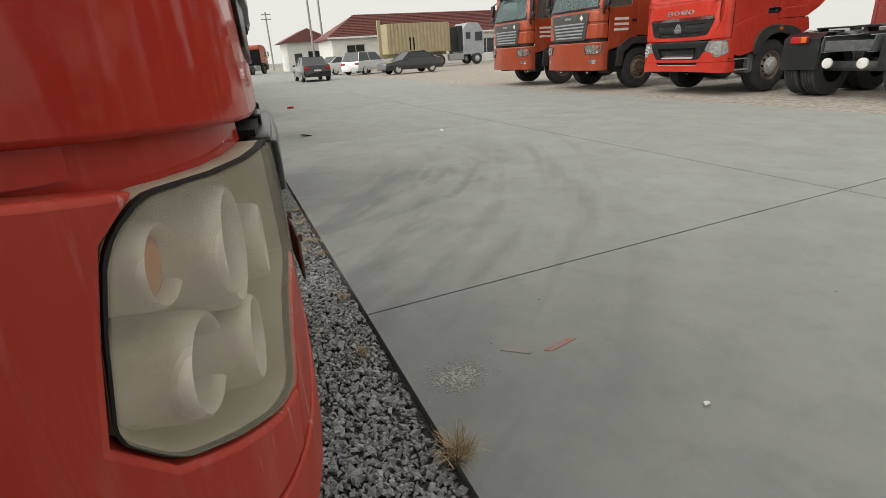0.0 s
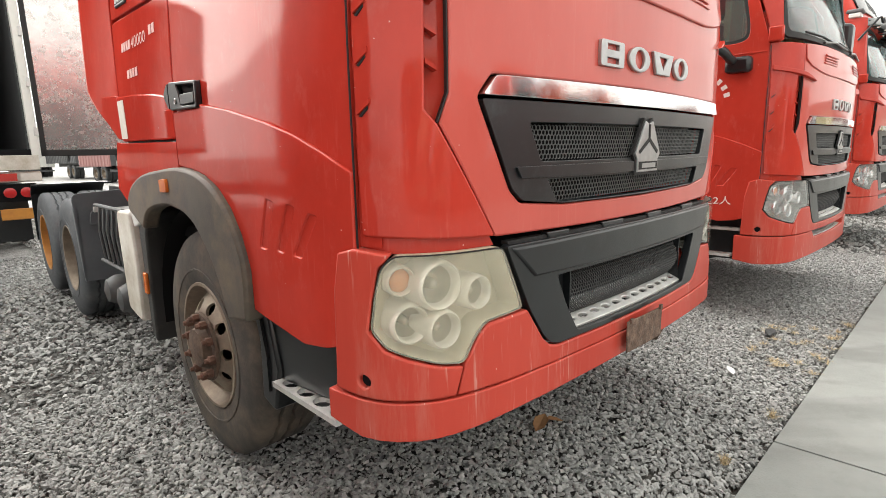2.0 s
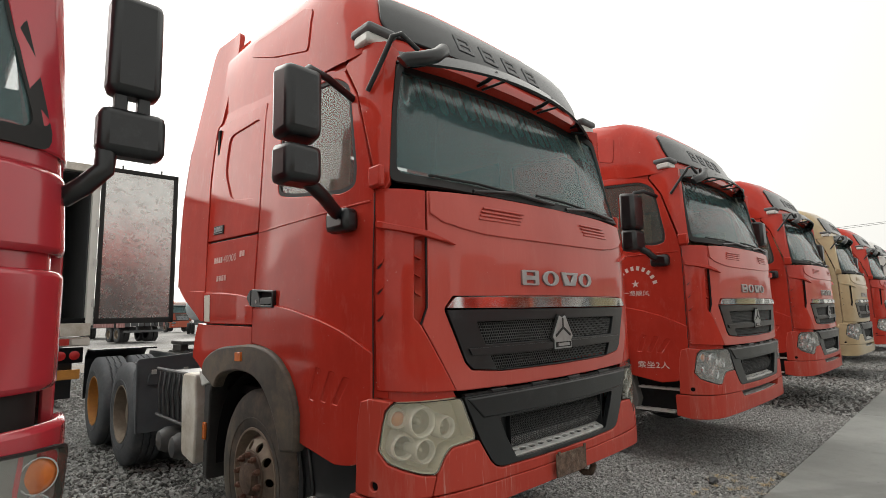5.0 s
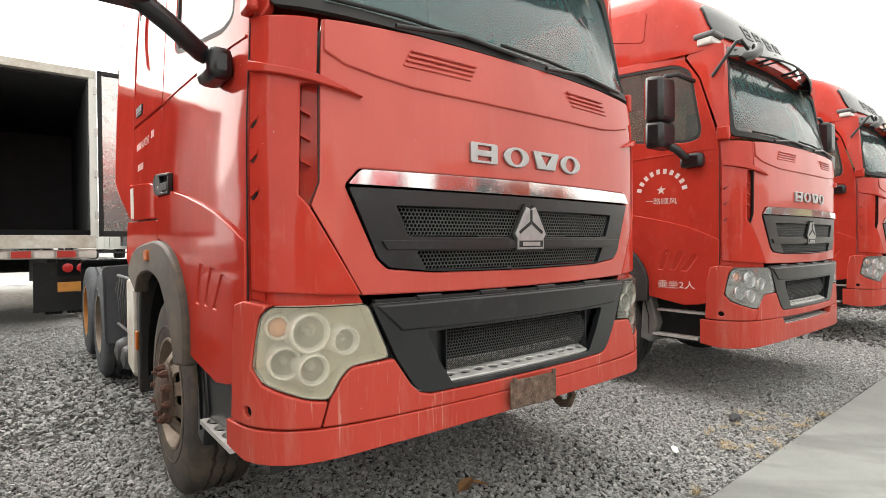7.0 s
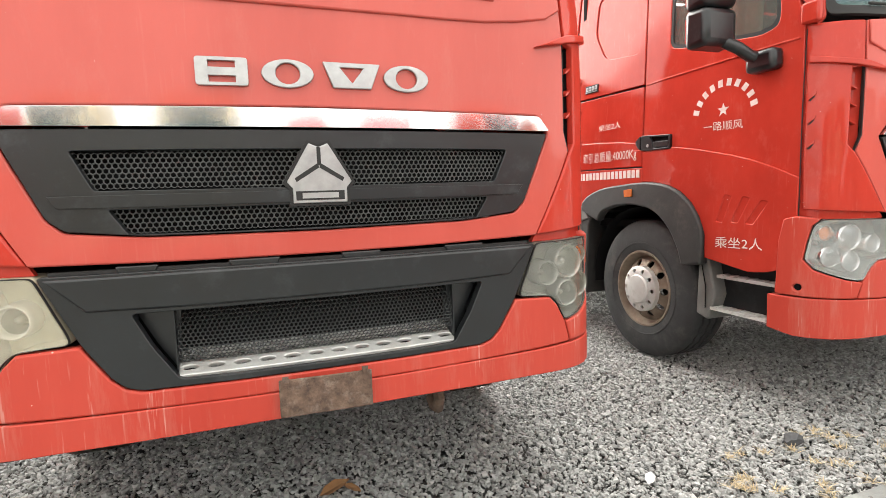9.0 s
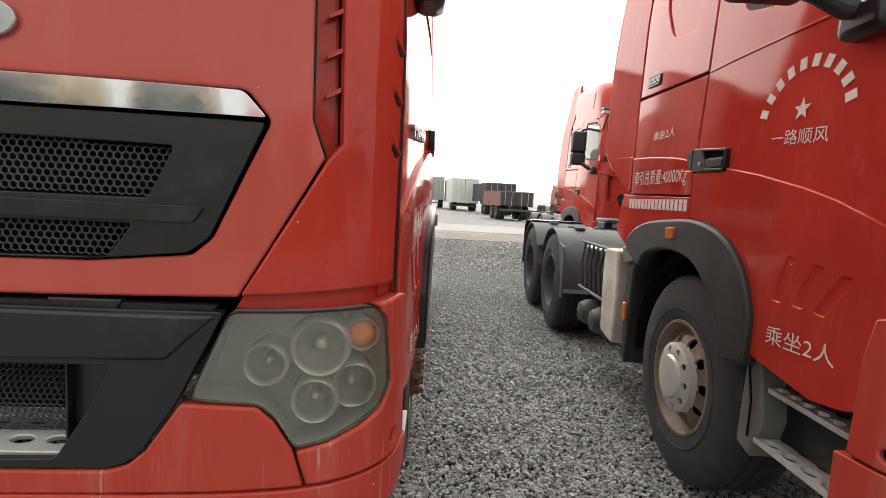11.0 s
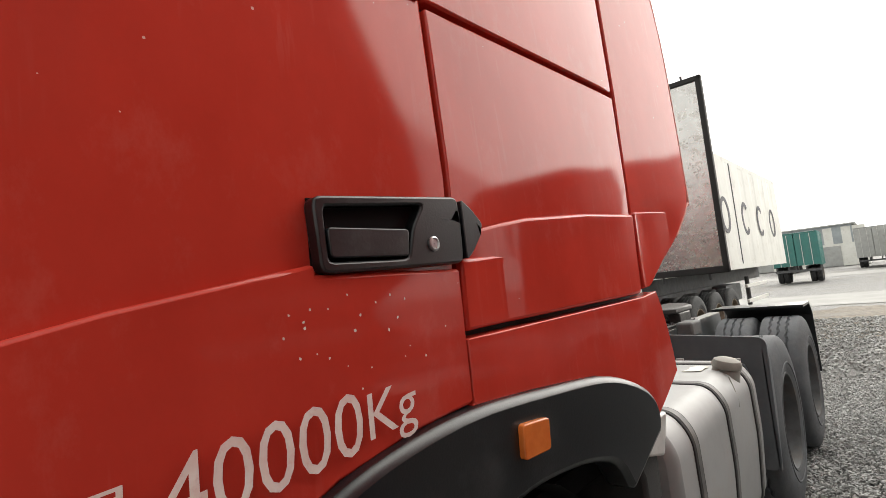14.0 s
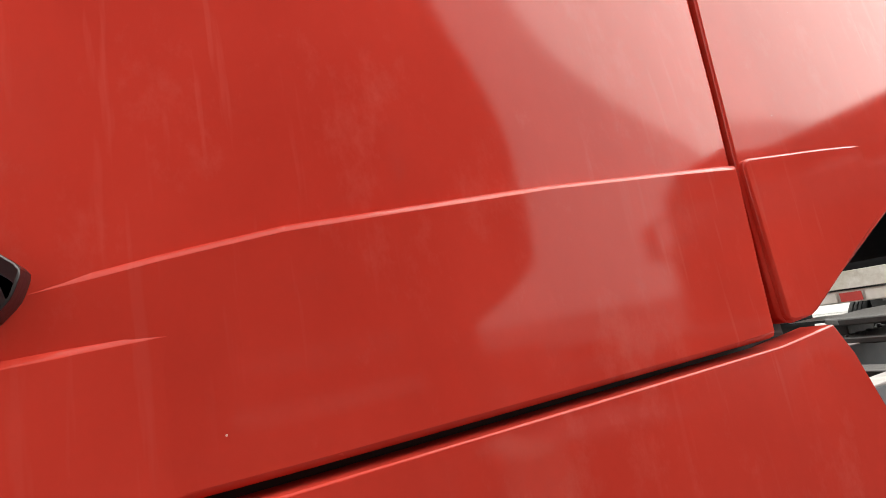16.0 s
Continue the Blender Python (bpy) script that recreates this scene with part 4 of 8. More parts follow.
        box_part("mirror_glass", tuple(sorted((s * (x0 + 0.02), s * (x1 - 0.02)))) + (0.218 + back, 0.226 + back, z0 + 0.03, z1 - 0.03), M["mirror"], h, bevel=0.0)
    # front wheel and pillar
    pil = sheet("windscreen_pillar", [(s * ux(1.152), 2.19), (s * ux(1.172), 2.15), (s * uy(0.095), 2.20), (s * uy(0.27), 2.73), (s * uy(0.39), 2.92), (s * uy(0.30), 3.0), (s * ux(1.10), 2.965), (s * ux(1.15), 2.89), (s * ux(1.157), 2.6)], paint, truck, belt, (), 0.004, 0.04, bevel=0.006)
    box_part("pillar_hinge", tuple(sorted((s * 1.165, s * 1.205))) + (0.02, 0.12, 2.16, 2.27), paint, pil, bevel=0.012)
    return door


def headlight(truck, s, mats):
    if s > 0 and mats["lens"] is M["lens_old"]:
        mats = dict(mats, lens=M["lens_mid"], housing=M["housing_mid"], amber=M["amber"], bowl=M["bowl_mid"], reflector=M["bowl_mid"])
    out = soften(fr([(0.832, 1.118), (0.757, 0.94), (0.751, 0.912), (0.90, 0.898), (0.936, 0.862), (0.978, 0.785), (1.045, 0.795), (1.116, 0.824), (1.157, 0.848), (1.178, 0.90), (1.173, 1.0), (1.162, 1.086), (1.14, 1.121)], s), 0.02, 3)
    hl = sheet("headlight", out, mats["housing"], truck, belt, (), -0.085, 0.03, label="round-lamp headlight cluster under one moulded lens")
    cx = sum(p[0] for p in out) / len(out)
    cz = sum(p[1] for p in out) / len(out)
    rim = [(cx + (u - cx) * 0.93, cz + (v - cz) * 0.93) for u, v in out]
    inner_ring = [(cx + (u - cx) * 0.985, cz + (v - cz) * 0.982) for u, v in out]
    sheet("lamp_wall", out, mats["housing"], hl, belt, [[(cx + (u - cx) * 0.975, cz + (v - cz) * 0.972) for u, v in out]], 0.006, 0.095)
    sheet("lamp_rim", out, M["seam"], hl, belt, [inner_ring], 0.016, 0.008)
    for x, z, r, amb in ((1.03, 1.022, 0.06, 0), (0.907, 0.985, 0.043, 0), (1.125, 1.043, 0.036, 1), (1.108, 0.915, 0.049, 0), (1.02, 0.889, 0.047, 0)):
        bowl(hl, ux(x), z, r, s, mats, amb)
    lens = sheet("lens", [(cx + (u - cx) * 0.982, cz + (v - cz) * 0.979) for u, v in out], mats["lens"], hl, belt, (), 0.022, 0.005, bevel=0.0)
    lens.visible_shadow = False
    return hl


def slab_shapes(truck, mat):
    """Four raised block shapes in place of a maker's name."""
    base = 0.014
    sheet("name_block", soften(fr([(-0.352, 1.68), (-0.2, 1.68), (-0.2, 1.766), (-0.352, 1.766)]), 0.01), mat, truck, belt, [fr([(-0.315, 1.735), (-0.237, 1.735), (-0.237, 1.755), (-0.315, 1.755)]), fr([(-0.315, 1.69), (-0.237, 1.69), (-0.237, 1.71), (-0.315, 1.71)])], base, base, bevel=0.003)
    for c in (-0.08, 0.315):
        ring = [(ux(c + 0.081 * math.cos(a)), 1.723 + 0.045 * math.sin(a)) for a in [2 * math.pi * k / 24 for k in range(24)]]
        hole = [(ux(c + 0.038 * math.cos(a)), 1.723 + 0.033 * math.sin(a)) for a in [2 * math.pi * k / 18 for k in range(18)]]
        sheet("name_block", ring, mat, truck, belt, [hole], base, base, bevel=0.003)
    sheet("name_block", fr([(0.03, 1.766), (0.222, 1.766), (0.19, 1.683), (0.062, 1.683)]), mat, truck, belt, [fr([(0.085, 1.75), (0.165, 1.75), (0.126, 1.70)])], base, base, bevel=0.003)


def front_face(truck, paint, low, mats):
    hood = both([(0, 2.168), (0.6, 2.168), (0.985, 2.15), (0.995, 1.93), (1.0, 1.56), (1.028, 1.478), (0.846, 1.148), (0.4, 1.14), (0, 1.138)])
    hole = soften(both([(0, 1.622), (0.6, 1.618), (0.858, 1.617), (0.912, 1.552), (0.79, 1.282), (0.745, 1.242), (0.53, 1.222), (0, 1.216)]), 0.012, 2)
    hood_paint = M["red_faded"]
    hd = sheet("hood", hood, hood_paint, truck, belt, [hole], 0.0, 0.03, bevel=0.006, label="red painted front panel with faded gloss")
    swage = [(0, 1.936), (0.2, 1.937), (0.45, 1.939), (0.63, 1.944), (0.78, 1.962), (0.91, 1.988), (0.98, 2.03)]
    sheet("hood_upper", both([(0, 2.162), (0.6, 2.162), (0.975, 2.145), *reversed(swage[1:]), swage[0]]), hood_paint, hd, belt, (), 0.009, 0.012, bevel=0.006)
    for s in (-1, 1):
        for k in range(4):
            z = 2.082 - 0.021 * k
            a, b = 0.305 + 0.012 * k, 0.635 + 0.012 * k
            sheet("hood_louvre", fr([(a, z), (b, z + 0.004), (b, z + 0.016), (a, z + 0.012)], s), hood_paint, hd, belt, (), 0.015, 0.010, bevel=0.004)
        # corner panel with its side air slot and fins
        cp = [(s * ux(0.997), 2.148), (s * ux(1.007), 1.915), (s * ux(1.058), 1.905), (s * ux(1.066), 1.515), (s * ux(1.034), 1.476), (s * ux(0.851), 1.151), (s * ux(0.95), 1.155), (s * ux(1.1), 1.165),
              (s * uy(0.082), 1.172), (s * uy(0.086), 1.35), (s * uy(0.086), 1.85), (s * uy(0.098), 2.16)]
        c = sheet("corner_panel", cp, paint, truck, belt, (), 0.004, 0.034, (0.04, 0.16), bevel=0.007)
        sheet("air_slot", fr([(0.985, 1.93), (1.075, 1.93), (1.08, 1.47), (0.995, 1.47)], s), paint, c, belt, (), -0.042, 0.01)
        # dark strip carries the slot's shade in its colour
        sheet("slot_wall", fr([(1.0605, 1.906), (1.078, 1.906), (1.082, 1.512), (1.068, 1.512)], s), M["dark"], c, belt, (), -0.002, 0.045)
        sheet("slot_edge", fr([(0.999, 1.92), (1.0025, 1.92), (1.0045, 1.562), (1.034, 1.481), (1.031, 1.479), (1.0005, 1.56)], s), M["seam"], c, belt, (), -0.004, 0.02)
        for z in (1.80, 1.71, 1.62):
            sheet("slot_fin", fr([(1.028, z - 0.004), (1.06, z + 0.014), (1.06, z + 0.026), (1.028, z + 0.004)], s), paint, c, belt, (), -0.01, 0.035)
        fin = [(s * uy(0.075), 1.992), (s * ux(1.13), 1.965), (s * ux(1.0), 1.935), (s * ux(0.845), 1.874), (s * ux(0.97), 1.898), (s * ux(1.12), 1.934), (s * uy(0.075), 1.955)]
        sheet("corner_fin", fin, paint, c, belt, (), 0.026, 0.03, (0.04, 0.1), bevel=0.008)
        for z in (1.755, 1.63, 1.50):
            sheet("vent_slit", [(s * uy(0.046), z + 0.026), (s * uy(0.064), z + 0.008), (s * uy(0.071), z), (s * uy(0.064), z - 0.002), (s * uy(0.046), z + 0.019)], M["seam"], c, belt, (), 0.006, 0.006, (0.03, 0.05))
            sheet("vent_lip", [(s * uy(0.040), z + 0.046), (s * uy(0.068), z + 0.016), (s * uy(0.073), z + 0.004), (s * uy(0.040), z + 0.032)], paint, c, belt, (), 0.012, 0.012, (0.03, 0.05))
        sheet("pillar_skin", [(s * uy(0.03), 1.14), (s * uy(0.17), 1.14), (s * uy(0.17), 2.2), (s * uy(0.03), 2.2)], paint, c, belt, (), -0.012, 0.01, (0.03, 0.2))
        sheet("lower_sill", [(s * ux(0.86), 1.156), (s * ux(0.84), 1.12), (s * ux(1.1), 1.12), (s * uy(0.12), 1.12), (s * uy(0.12), 1.20), (s * ux(1.1), 1.17)], paint, c, belt, (), -0.02, 0.02)
    # grille: black surround with two mesh openings, chrome strip, emblem
    up_open = both([(0, 1.486), (0.4, 1.486), (0.71, 1.484), (0.655, 1.366), (0.3, 1.364), (0, 1.364)])
    lo_open = both([(0, 1.306), (0.3, 1.306), (0.622, 1.308), (0.572, 1.232), (0.3, 1.228), (0, 1.227)])
    gr = sheet("grille", soften(both([(0, 1.548), (0.5, 1.548), (0.9, 1.548), (0.785, 1.285), (0.74, 1.248), (0.53, 1.226), (0, 1.22)]), 0.012, 2), M["black"], truck, belt, [soften(up_open, 0.01, 2), soften(lo_open, 0.008, 2)], 0.006, 0.035, bevel=0.006, label="black plastic grille with honeycomb mesh")
    sheet("grille_bar", soften(both([(0, 1.352), (0.6, 1.352), (0.775, 1.352), (0.752, 1.316), (0.5, 1.314), (0, 1.314)]), 0.006, 2), M["black"], gr, belt, (), 0.016, 0.012, bevel=0.005)
    honeycomb("grille_mesh", up_open, M["meshgrey"], gr, belt, -0.012)
    honeycomb("grille_mesh", lo_open, M["meshgrey"], gr, belt, -0.012)
    # black sheet paints the darkness behind the grille mesh
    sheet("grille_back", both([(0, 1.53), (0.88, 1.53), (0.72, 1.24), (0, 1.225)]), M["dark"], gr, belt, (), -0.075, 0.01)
    chrome = soften(both([(0, 1.616), (0.5, 1.614), (0.855, 1.611), (0.905, 1.556), (0.5, 1.554), (0, 1.554)]), 0.012, 3)
    sheet("chrome_strip", chrome, M["chrome"], gr, belt, (), 0.018, 0.03, bevel=0.010, label="polished chrome strip over the grille")
    em = sheet("emblem", fr([(-0.03, 1.503), (0.0, 1.49), (0.03, 1.503), (0.105, 1.378), (0.088, 1.358), (0.088, 1.308), (-0.088, 1.308), (-0.088, 1.358), (-0.105, 1.378)]), M["satin"], gr, belt, (), 0.024, 0.012, bevel=0.003, label="triangular metal emblem")
    sheet("emblem_base", fr([(-0.036, 1.514), (0.0, 1.499), (0.036, 1.514), (0.117, 1.376), (0.098, 1.352), (0.098, 1.299), (-0.098, 1.299), (-0.098, 1.352), (-0.117, 1.376)]), M["seam"], em, belt, (), 0.018, 0.012)
    sheet("emblem_plate", fr([(-0.078, 1.348), (0.078, 1.348), (0.078, 1.318), (-0.078, 1.318)]), M["seam"], em, belt, (), 0.026, 0.002)
    sheet("emblem_bar", fr([(-0.058, 1.342), (0.058, 1.342), (0.058, 1.324), (-0.058, 1.324)]), M["satin"], em, belt, (), 0.028, 0.002)
    for q in ([(-0.006, 1.49), (0.006, 1.49), (0.006, 1.43), (-0.006, 1.43)], [(-0.006, 1.437), (0.0, 1.424), (-0.074, 1.378), (-0.08, 1.390)], [(0.006, 1.437), (0.0, 1.424), (0.074, 1.378), (0.08, 1.390)]):
        sheet("emblem_groove", fr(q), M["seam"], em, belt, (), 0.026, 0.003)
    slab_shapes(truck, M["satin"])
    # bumper: black middle with a mesh opening and a metal step, red body, red lip
    op = both([(0, 0.99), (0.4, 0.99), (0.584, 0.99), (0.535, 0.885), (0.462, 0.77), (0.3, 0.767), (0, 0.767)])
    bp = sheet("bumper_panel", soften(both([(0, 1.118), (0.4, 1.118), (0.822, 1.118), (0.722, 0.905), (0.65, 0.795), (0.615, 0.762), (0.57, 0.748), (0.3, 0.746), (0, 0.746)]), 0.015, 3), M["black"], truck, belt, [soften(op, 0.015, 3)], 0.022, 0.035, bevel=0.010, label="black plastic bumper middle with a mesh opening")
    sheet("bumper_bar", both([(0, 1.112), (0.4, 1.112), (0.806, 1.11), (0.70, 1.006), (0.4, 1.0), (0, 1.0)]), M["black"], bp, belt, (), 0.031, 0.03, bevel=0.008)
    sheet("bumper_ledge", both([(0, 1.128), (0.5, 1.128), (0.80, 1.128), (0.79, 1.10), (0.4, 1.10), (0, 1.10)]), M["seam"], bp, belt, (), 0.0, 0.03)
    for x0, x1 in ((-0.62, -0.50), (-0.3, -0.14), (0.06, 0.2), (0.44, 0.60)):
        sheet("ledge_clip", fr([(x0, 1.136), (x1, 1.136), (x1 - 0.01, 1.112), (x0 + 0.01, 1.112)]), M["black"], bp, belt, (), 0.006, 0.03, bevel=0.004)
    for s in (-1, 1):
        prism("opening_cheek", [(-0.15, 0.992), (-0.15, 0.785), (0.0, 0.785), (0.0, 0.992)], "x", s * 0.47, s * 0.475, M["black"], bp)
        sheet("opening_flank", fr([(0.455, 0.985), (0.585, 0.99), (0.53, 0.88), (0.475, 0.79)], s), M["black"], bp, belt, (), -0.035, 0.01)
    def bulge(u, v):
        p = belt(u, v)
        p.y += 0.075 - 0.065 * math.sin(math.pi * max(0.0, min(1.0, (v - 0.775) / 0.23)))
        return p
    honeycomb("bumper_mesh", both([(0, 0.985), (0.2, 0.985), (0.465, 0.985), (0.465, 0.80), (0.2, 0.80), (0, 0.80)]), M["meshdark"], bp, bulge, 0.0, 0.0145, 0.0026)
    # black sheet paints the shade deep in the bumper opening
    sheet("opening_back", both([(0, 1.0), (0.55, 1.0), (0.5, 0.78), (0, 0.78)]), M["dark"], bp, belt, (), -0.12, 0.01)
    verts, faces = sheet_mesh([(-0.475, -0.18), (0.475, -0.18), (0.475, -0.05), (-0.475, -0.05)], lambda u, v: Vector((u, v + 0.06 * (u / 0.9) ** 2, 0.778 + 0.40 * (v + 0.18))),
                              [[(-0.44 + 0.08 * i + 0.028 * math.cos(t), y + 0.011 * math.sin(t)) for t in [2 * math.pi * q / 8 for q in range(8)]] for i in range(12) for y in (-0.145, -0.092)], 0.0, 0.016, (0.1, 0.1))
    link_mesh("bumper_step", verts, faces, M["aluminium"], bp, "worn metal step with slotted holes", bevel=0.003)
    body = both([(0, 0.742), (0.3, 0.742), (0.57, 0.743), (0.618, 0.757), (0.655, 0.79), (0.730, 0.902), (0.895, 0.892), (0.93, 0.858), (0.974, 0.783), (1.0, 0.69), (0.4, 0.684), (0, 0.684)])
    bd = sheet("bumper", body, low, truck, belt, (), 0.022, 0.04, bevel=0.007, label="red bumper with scratches and pale run marks")
    for s in (-1, 1):
        corner = [(s * ux(0.981), 0.779), (s * ux(1.045), 0.789), (s * ux(1.118), 0.818), (s * ux(1.159), 0.844), (s * ux(1.1796), 0.90), (s * ux(1.1746), 1.0), (s * ux(1.1637), 1.087), (s * ux(1.142), 1.125), (s * uy(0.10), 1.138), (s * uy(0.165), 1.12), (s * uy(0.19), 1.0), (s * uy(0.2), 0.692), (s * ux(1.005), 0.69)]
        fog = [(s * (uy(0.085) + 0.02 * math.cos(t)), 0.742 + 0.02 * math.sin(t)) for t in [2 * math.pi * k / 14 for k in range(14)]]
        c = sheet("bumper_corner", corner, low, bd, belt, [fog], 0.024, 0.05, (0.035, 0.12), bevel=0.008)
        # black disc just behind the hole paints its inner shade
        sheet("tow_hole", [(s * (uy(0.085) + 0.028 * math.cos(t)), 0.742 + 0.028 * math.sin(t)) for t in [2 * math.pi * k / 14 for k in range(14)]], M["dark"], c, belt, (), 0.006, 0.005)
        headlight(truck, s, mats)
    top_mid = [(-ux(0.5), 0.680), (0, 0.678), (ux(0.5), 0.680)]
    if mats["notch"]:
        top_mid = [(-ux(0.62), 0.680), (-ux(0.58), 0.628), (0, 0.626), (ux(0.58), 0.628), (ux(0.62), 0.680)]
    lip = [(-uy(0.24), 0.678), (-uy(0.0), 0.680), (-ux(1.0), 0.680), *top_mid, (ux(1.0), 0.680), (uy(0.0), 0.680), (uy(0.24), 0.678), (uy(0.24), 0.585), (uy(0.1), 0.562),
           (ux(1.1), 0.565), (ux(0.8), 0.582), (ux(0.3), 0.592), (0, 0.594), (-ux(0.3), 0.592), (-ux(0.8), 0.582), (-ux(1.1), 0.565), (-uy(0.1), 0.562), (-uy(0.24), 0.585)]
    lip = [(u, z + 0.0045 if z > 0.66 else z) for u, z in lip]
    if mats["notch"]:
        lip = [(u, z - 0.10 if z < 0.6 else z) for u, z in lip]
    if mats["notch"]:
        vs, fs = sheet_mesh([(-0.6, -0.178), (0.6, -0.178), (0.6, -0.05), (-0.6, -0.05)], lambda u, v: Vector((u, v + 0.064 * (u / 0.9) ** 2, 0.630)),
                            [[(-0.55 + 0.1 * i + 0.034 * math.cos(t), y + 0.012 * math.sin(t)) for t in [2 * math.pi * q / 8 for q in range(8)]] for i in range(12) for y in (-0.142, -0.09)], 0.0, 0.016, (0.1, 0.1))
        link_mesh("lip_step", vs, fs, M["aluminium"], bd, "worn metal step with slotted holes", bevel=0.003)
        sheet("lip_back", both([(0, 0.70), (0.63, 0.70), (0.63, 0.60), (0, 0.60)]), M["black"], bd, belt, (), -0.07, 0.01)
    sheet("bumper_lip", lip, low, bd, belt, (), 0.0255, 0.055, (0.05, 0.1), bevel=0.004)


def roof(truck, paint, mats):
    """Windscreen, visor, tall roof, lamps and wipers."""
    ws = soften(both([(0, 2.185), (0.6, 2.19), (1.0, 2.2), (1.146, 2.215), (1.15, 2.55), (1.14, 2.86), (1.06, 2.925), (0.5, 2.955), (0, 2.96)]), 0.05, 4)
    cz = 2.57
    frame_out = [(u * 1.012, cz + (v - cz) * 1.06) for u, v in ws]
    sheet("windscreen_seal", frame_out, M["seam"], truck, belt, [[(u * 0.978, cz + (v - cz) * 0.94) for u, v in ws]], 0.007, 0.02)
    wsg = sheet("windscreen", ws, M["windscreen"], truck, belt, (), -0.003, 0.006, label="dusty tinted windscreen")
    # fringe hung along the top of the windscreen, and a dashboard below
    for i in range(26 if mats["fine"] else 0):
        x = -1.06 + 2.12 * i / 25
        u, w = ux(x), 0.02 + 0.006 * (i % 3)
        low_z = 2.74 - 0.03 * (i % 2)
        sheet("fringe_strip", [(u - w, 2.95), (u + w, 2.95), (u + w, low_z + 0.03), (u, low_z), (u - w, low_z + 0.03)], M["fabric"], wsg, belt, (), -0.03, 0.006)
    prism("dashboard", [(0.05, 1.9), (0.05, 2.16), (0.25, 2.2), (0.5, 2.12), (0.55, 1.9)], "x", -1.05, 1.05, M["dash"], truck, bevel=0.02)
    # seats, back and floor near black, the cab's shade in their colour
    for s in (-1, 1):
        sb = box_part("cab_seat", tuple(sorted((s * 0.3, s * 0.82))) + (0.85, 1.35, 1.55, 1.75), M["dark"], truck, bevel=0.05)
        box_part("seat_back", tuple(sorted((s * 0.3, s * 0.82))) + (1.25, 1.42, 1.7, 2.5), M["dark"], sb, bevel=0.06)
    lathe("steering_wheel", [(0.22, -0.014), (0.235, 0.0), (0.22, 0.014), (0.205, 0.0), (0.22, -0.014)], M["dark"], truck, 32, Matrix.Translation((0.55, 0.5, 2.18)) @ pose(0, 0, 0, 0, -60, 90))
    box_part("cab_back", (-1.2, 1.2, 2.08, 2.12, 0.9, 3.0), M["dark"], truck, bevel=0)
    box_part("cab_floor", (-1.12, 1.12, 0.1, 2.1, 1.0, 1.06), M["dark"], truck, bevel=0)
    # roof shell: arched sections from the windscreen's head to the back
    stations = [(0.12, 2.955, 2.99, 1.12), (0.15, 2.95, 3.06, 1.145), (0.20, 2.945, 3.19, 1.155), (0.28, 2.945, 3.36, 1.165), (0.38, 2.95, 3.50, 1.17), (0.50, 2.955, 3.60, 1.17), (0.7, 2.965, 3.67, 1.17), (1.1, 3.0, 3.73, 1.165), (1.6, 3.04, 3.79, 1.16), (2.16, 3.06, 3.82, 1.15)]
    verts, faces = [], []
    prof = [(1.0, 0.0), (0.998, 0.28), (0.99, 0.52), (0.975, 0.70), (0.945, 0.84), (0.89, 0.935), (0.77, 0.98), (0.4, 0.997), (0.0, 1.0)]
    row = [(-w, h) for w, h in prof] + [(w, h) for w, h in reversed(prof[:-1])]
    for y, z0, z1, w in stations:
        for a, h in row:
            dy = 0.11 * (abs(a) ** 3) if y < 0.65 else 0
            verts.append((a * w, y + dy, z0 + (z1 - z0) * h))
    n = len(row)
    for i in range(len(stations) - 1):
        for k in range(n - 1):
            faces.append((i * n + k, i * n + k + 1, (i + 1) * n + k + 1, (i + 1) * n + k))
    faces.append(tuple(range(n)))
    faces.append(tuple(reversed(range((len(stations) - 1) * n, len(stations) * n))))
    rf = link_mesh("roof", verts, [tuple(reversed(f)) for f in faces], paint, truck, "tall red cab roof", 50)

    def slope(u, v):
        y = float(np.interp(v, (2.99, 3.06, 3.19, 3.36, 3.50), (0.12, 0.15, 0.20, 0.28, 0.38))) + 0.11 * min(1, abs(u) / 1.15) ** 3
        return Vector((u, y, v))
    pan = sheet("roof_panel", soften([(-0.97, 3.10), (0.97, 3.10), (1.0, 3.2), (0.95, 3.40), (0.88, 3.44), (-0.88, 3.44), (-0.95, 3.40), (-1.0, 3.2)], 0.05), M["smoked"], rf, slope, (), 0.014, 0.025, (0.1, 0.05), bevel=0.006, label="smoked roof front panel with pale blocks")
    for k in range(4):
        x = -0.36 + 0.24 * k
        sheet("sign_bar", [(x - 0.07, 3.19), (x + 0.07, 3.19), (x + 0.07, 3.32), (x - 0.07, 3.32)], M["signgrey"], pan, slope, [[(x - 0.045, 3.215), (x + 0.045, 3.215), (x + 0.045, 3.245), (x - 0.045, 3.245)], [(x - 0.045, 3.265), (x + 0.045, 3.265), (x + 0.045, 3.295), (x - 0.045, 3.295)]], 0.018, 0.004)
    for s in (-1, 1):
        def shell(u, v, s=s):
            z0 = float(np.interp(u, [q[0] for q in stations], [q[1] for q in stations]))
            z1 = float(np.interp(u, [q[0] for q in stations], [q[2] for q in stations]))
            w = float(np.interp(u, [q[0] for q in stations], [q[3] for q in stations]))
            hgt = max(0.0, min(1.0, (v - z0) / (z1 - z0)))
            return Vector((s * w * float(np.interp(hgt, [q[1] for q in prof], [q[0] for q in prof])), u, v))
        st = soften([(0.78, 3.16), (1.25, 3.30), (1.66, 3.46), (1.63, 3.56), (0.86, 3.49), (0.76, 3.44)], 0.04, 3)
        if s < 0:
            st = list(reversed(st))
        v, f = sheet_mesh(st, shell, (), 0.006, 0.014, (0.1, 0.05))
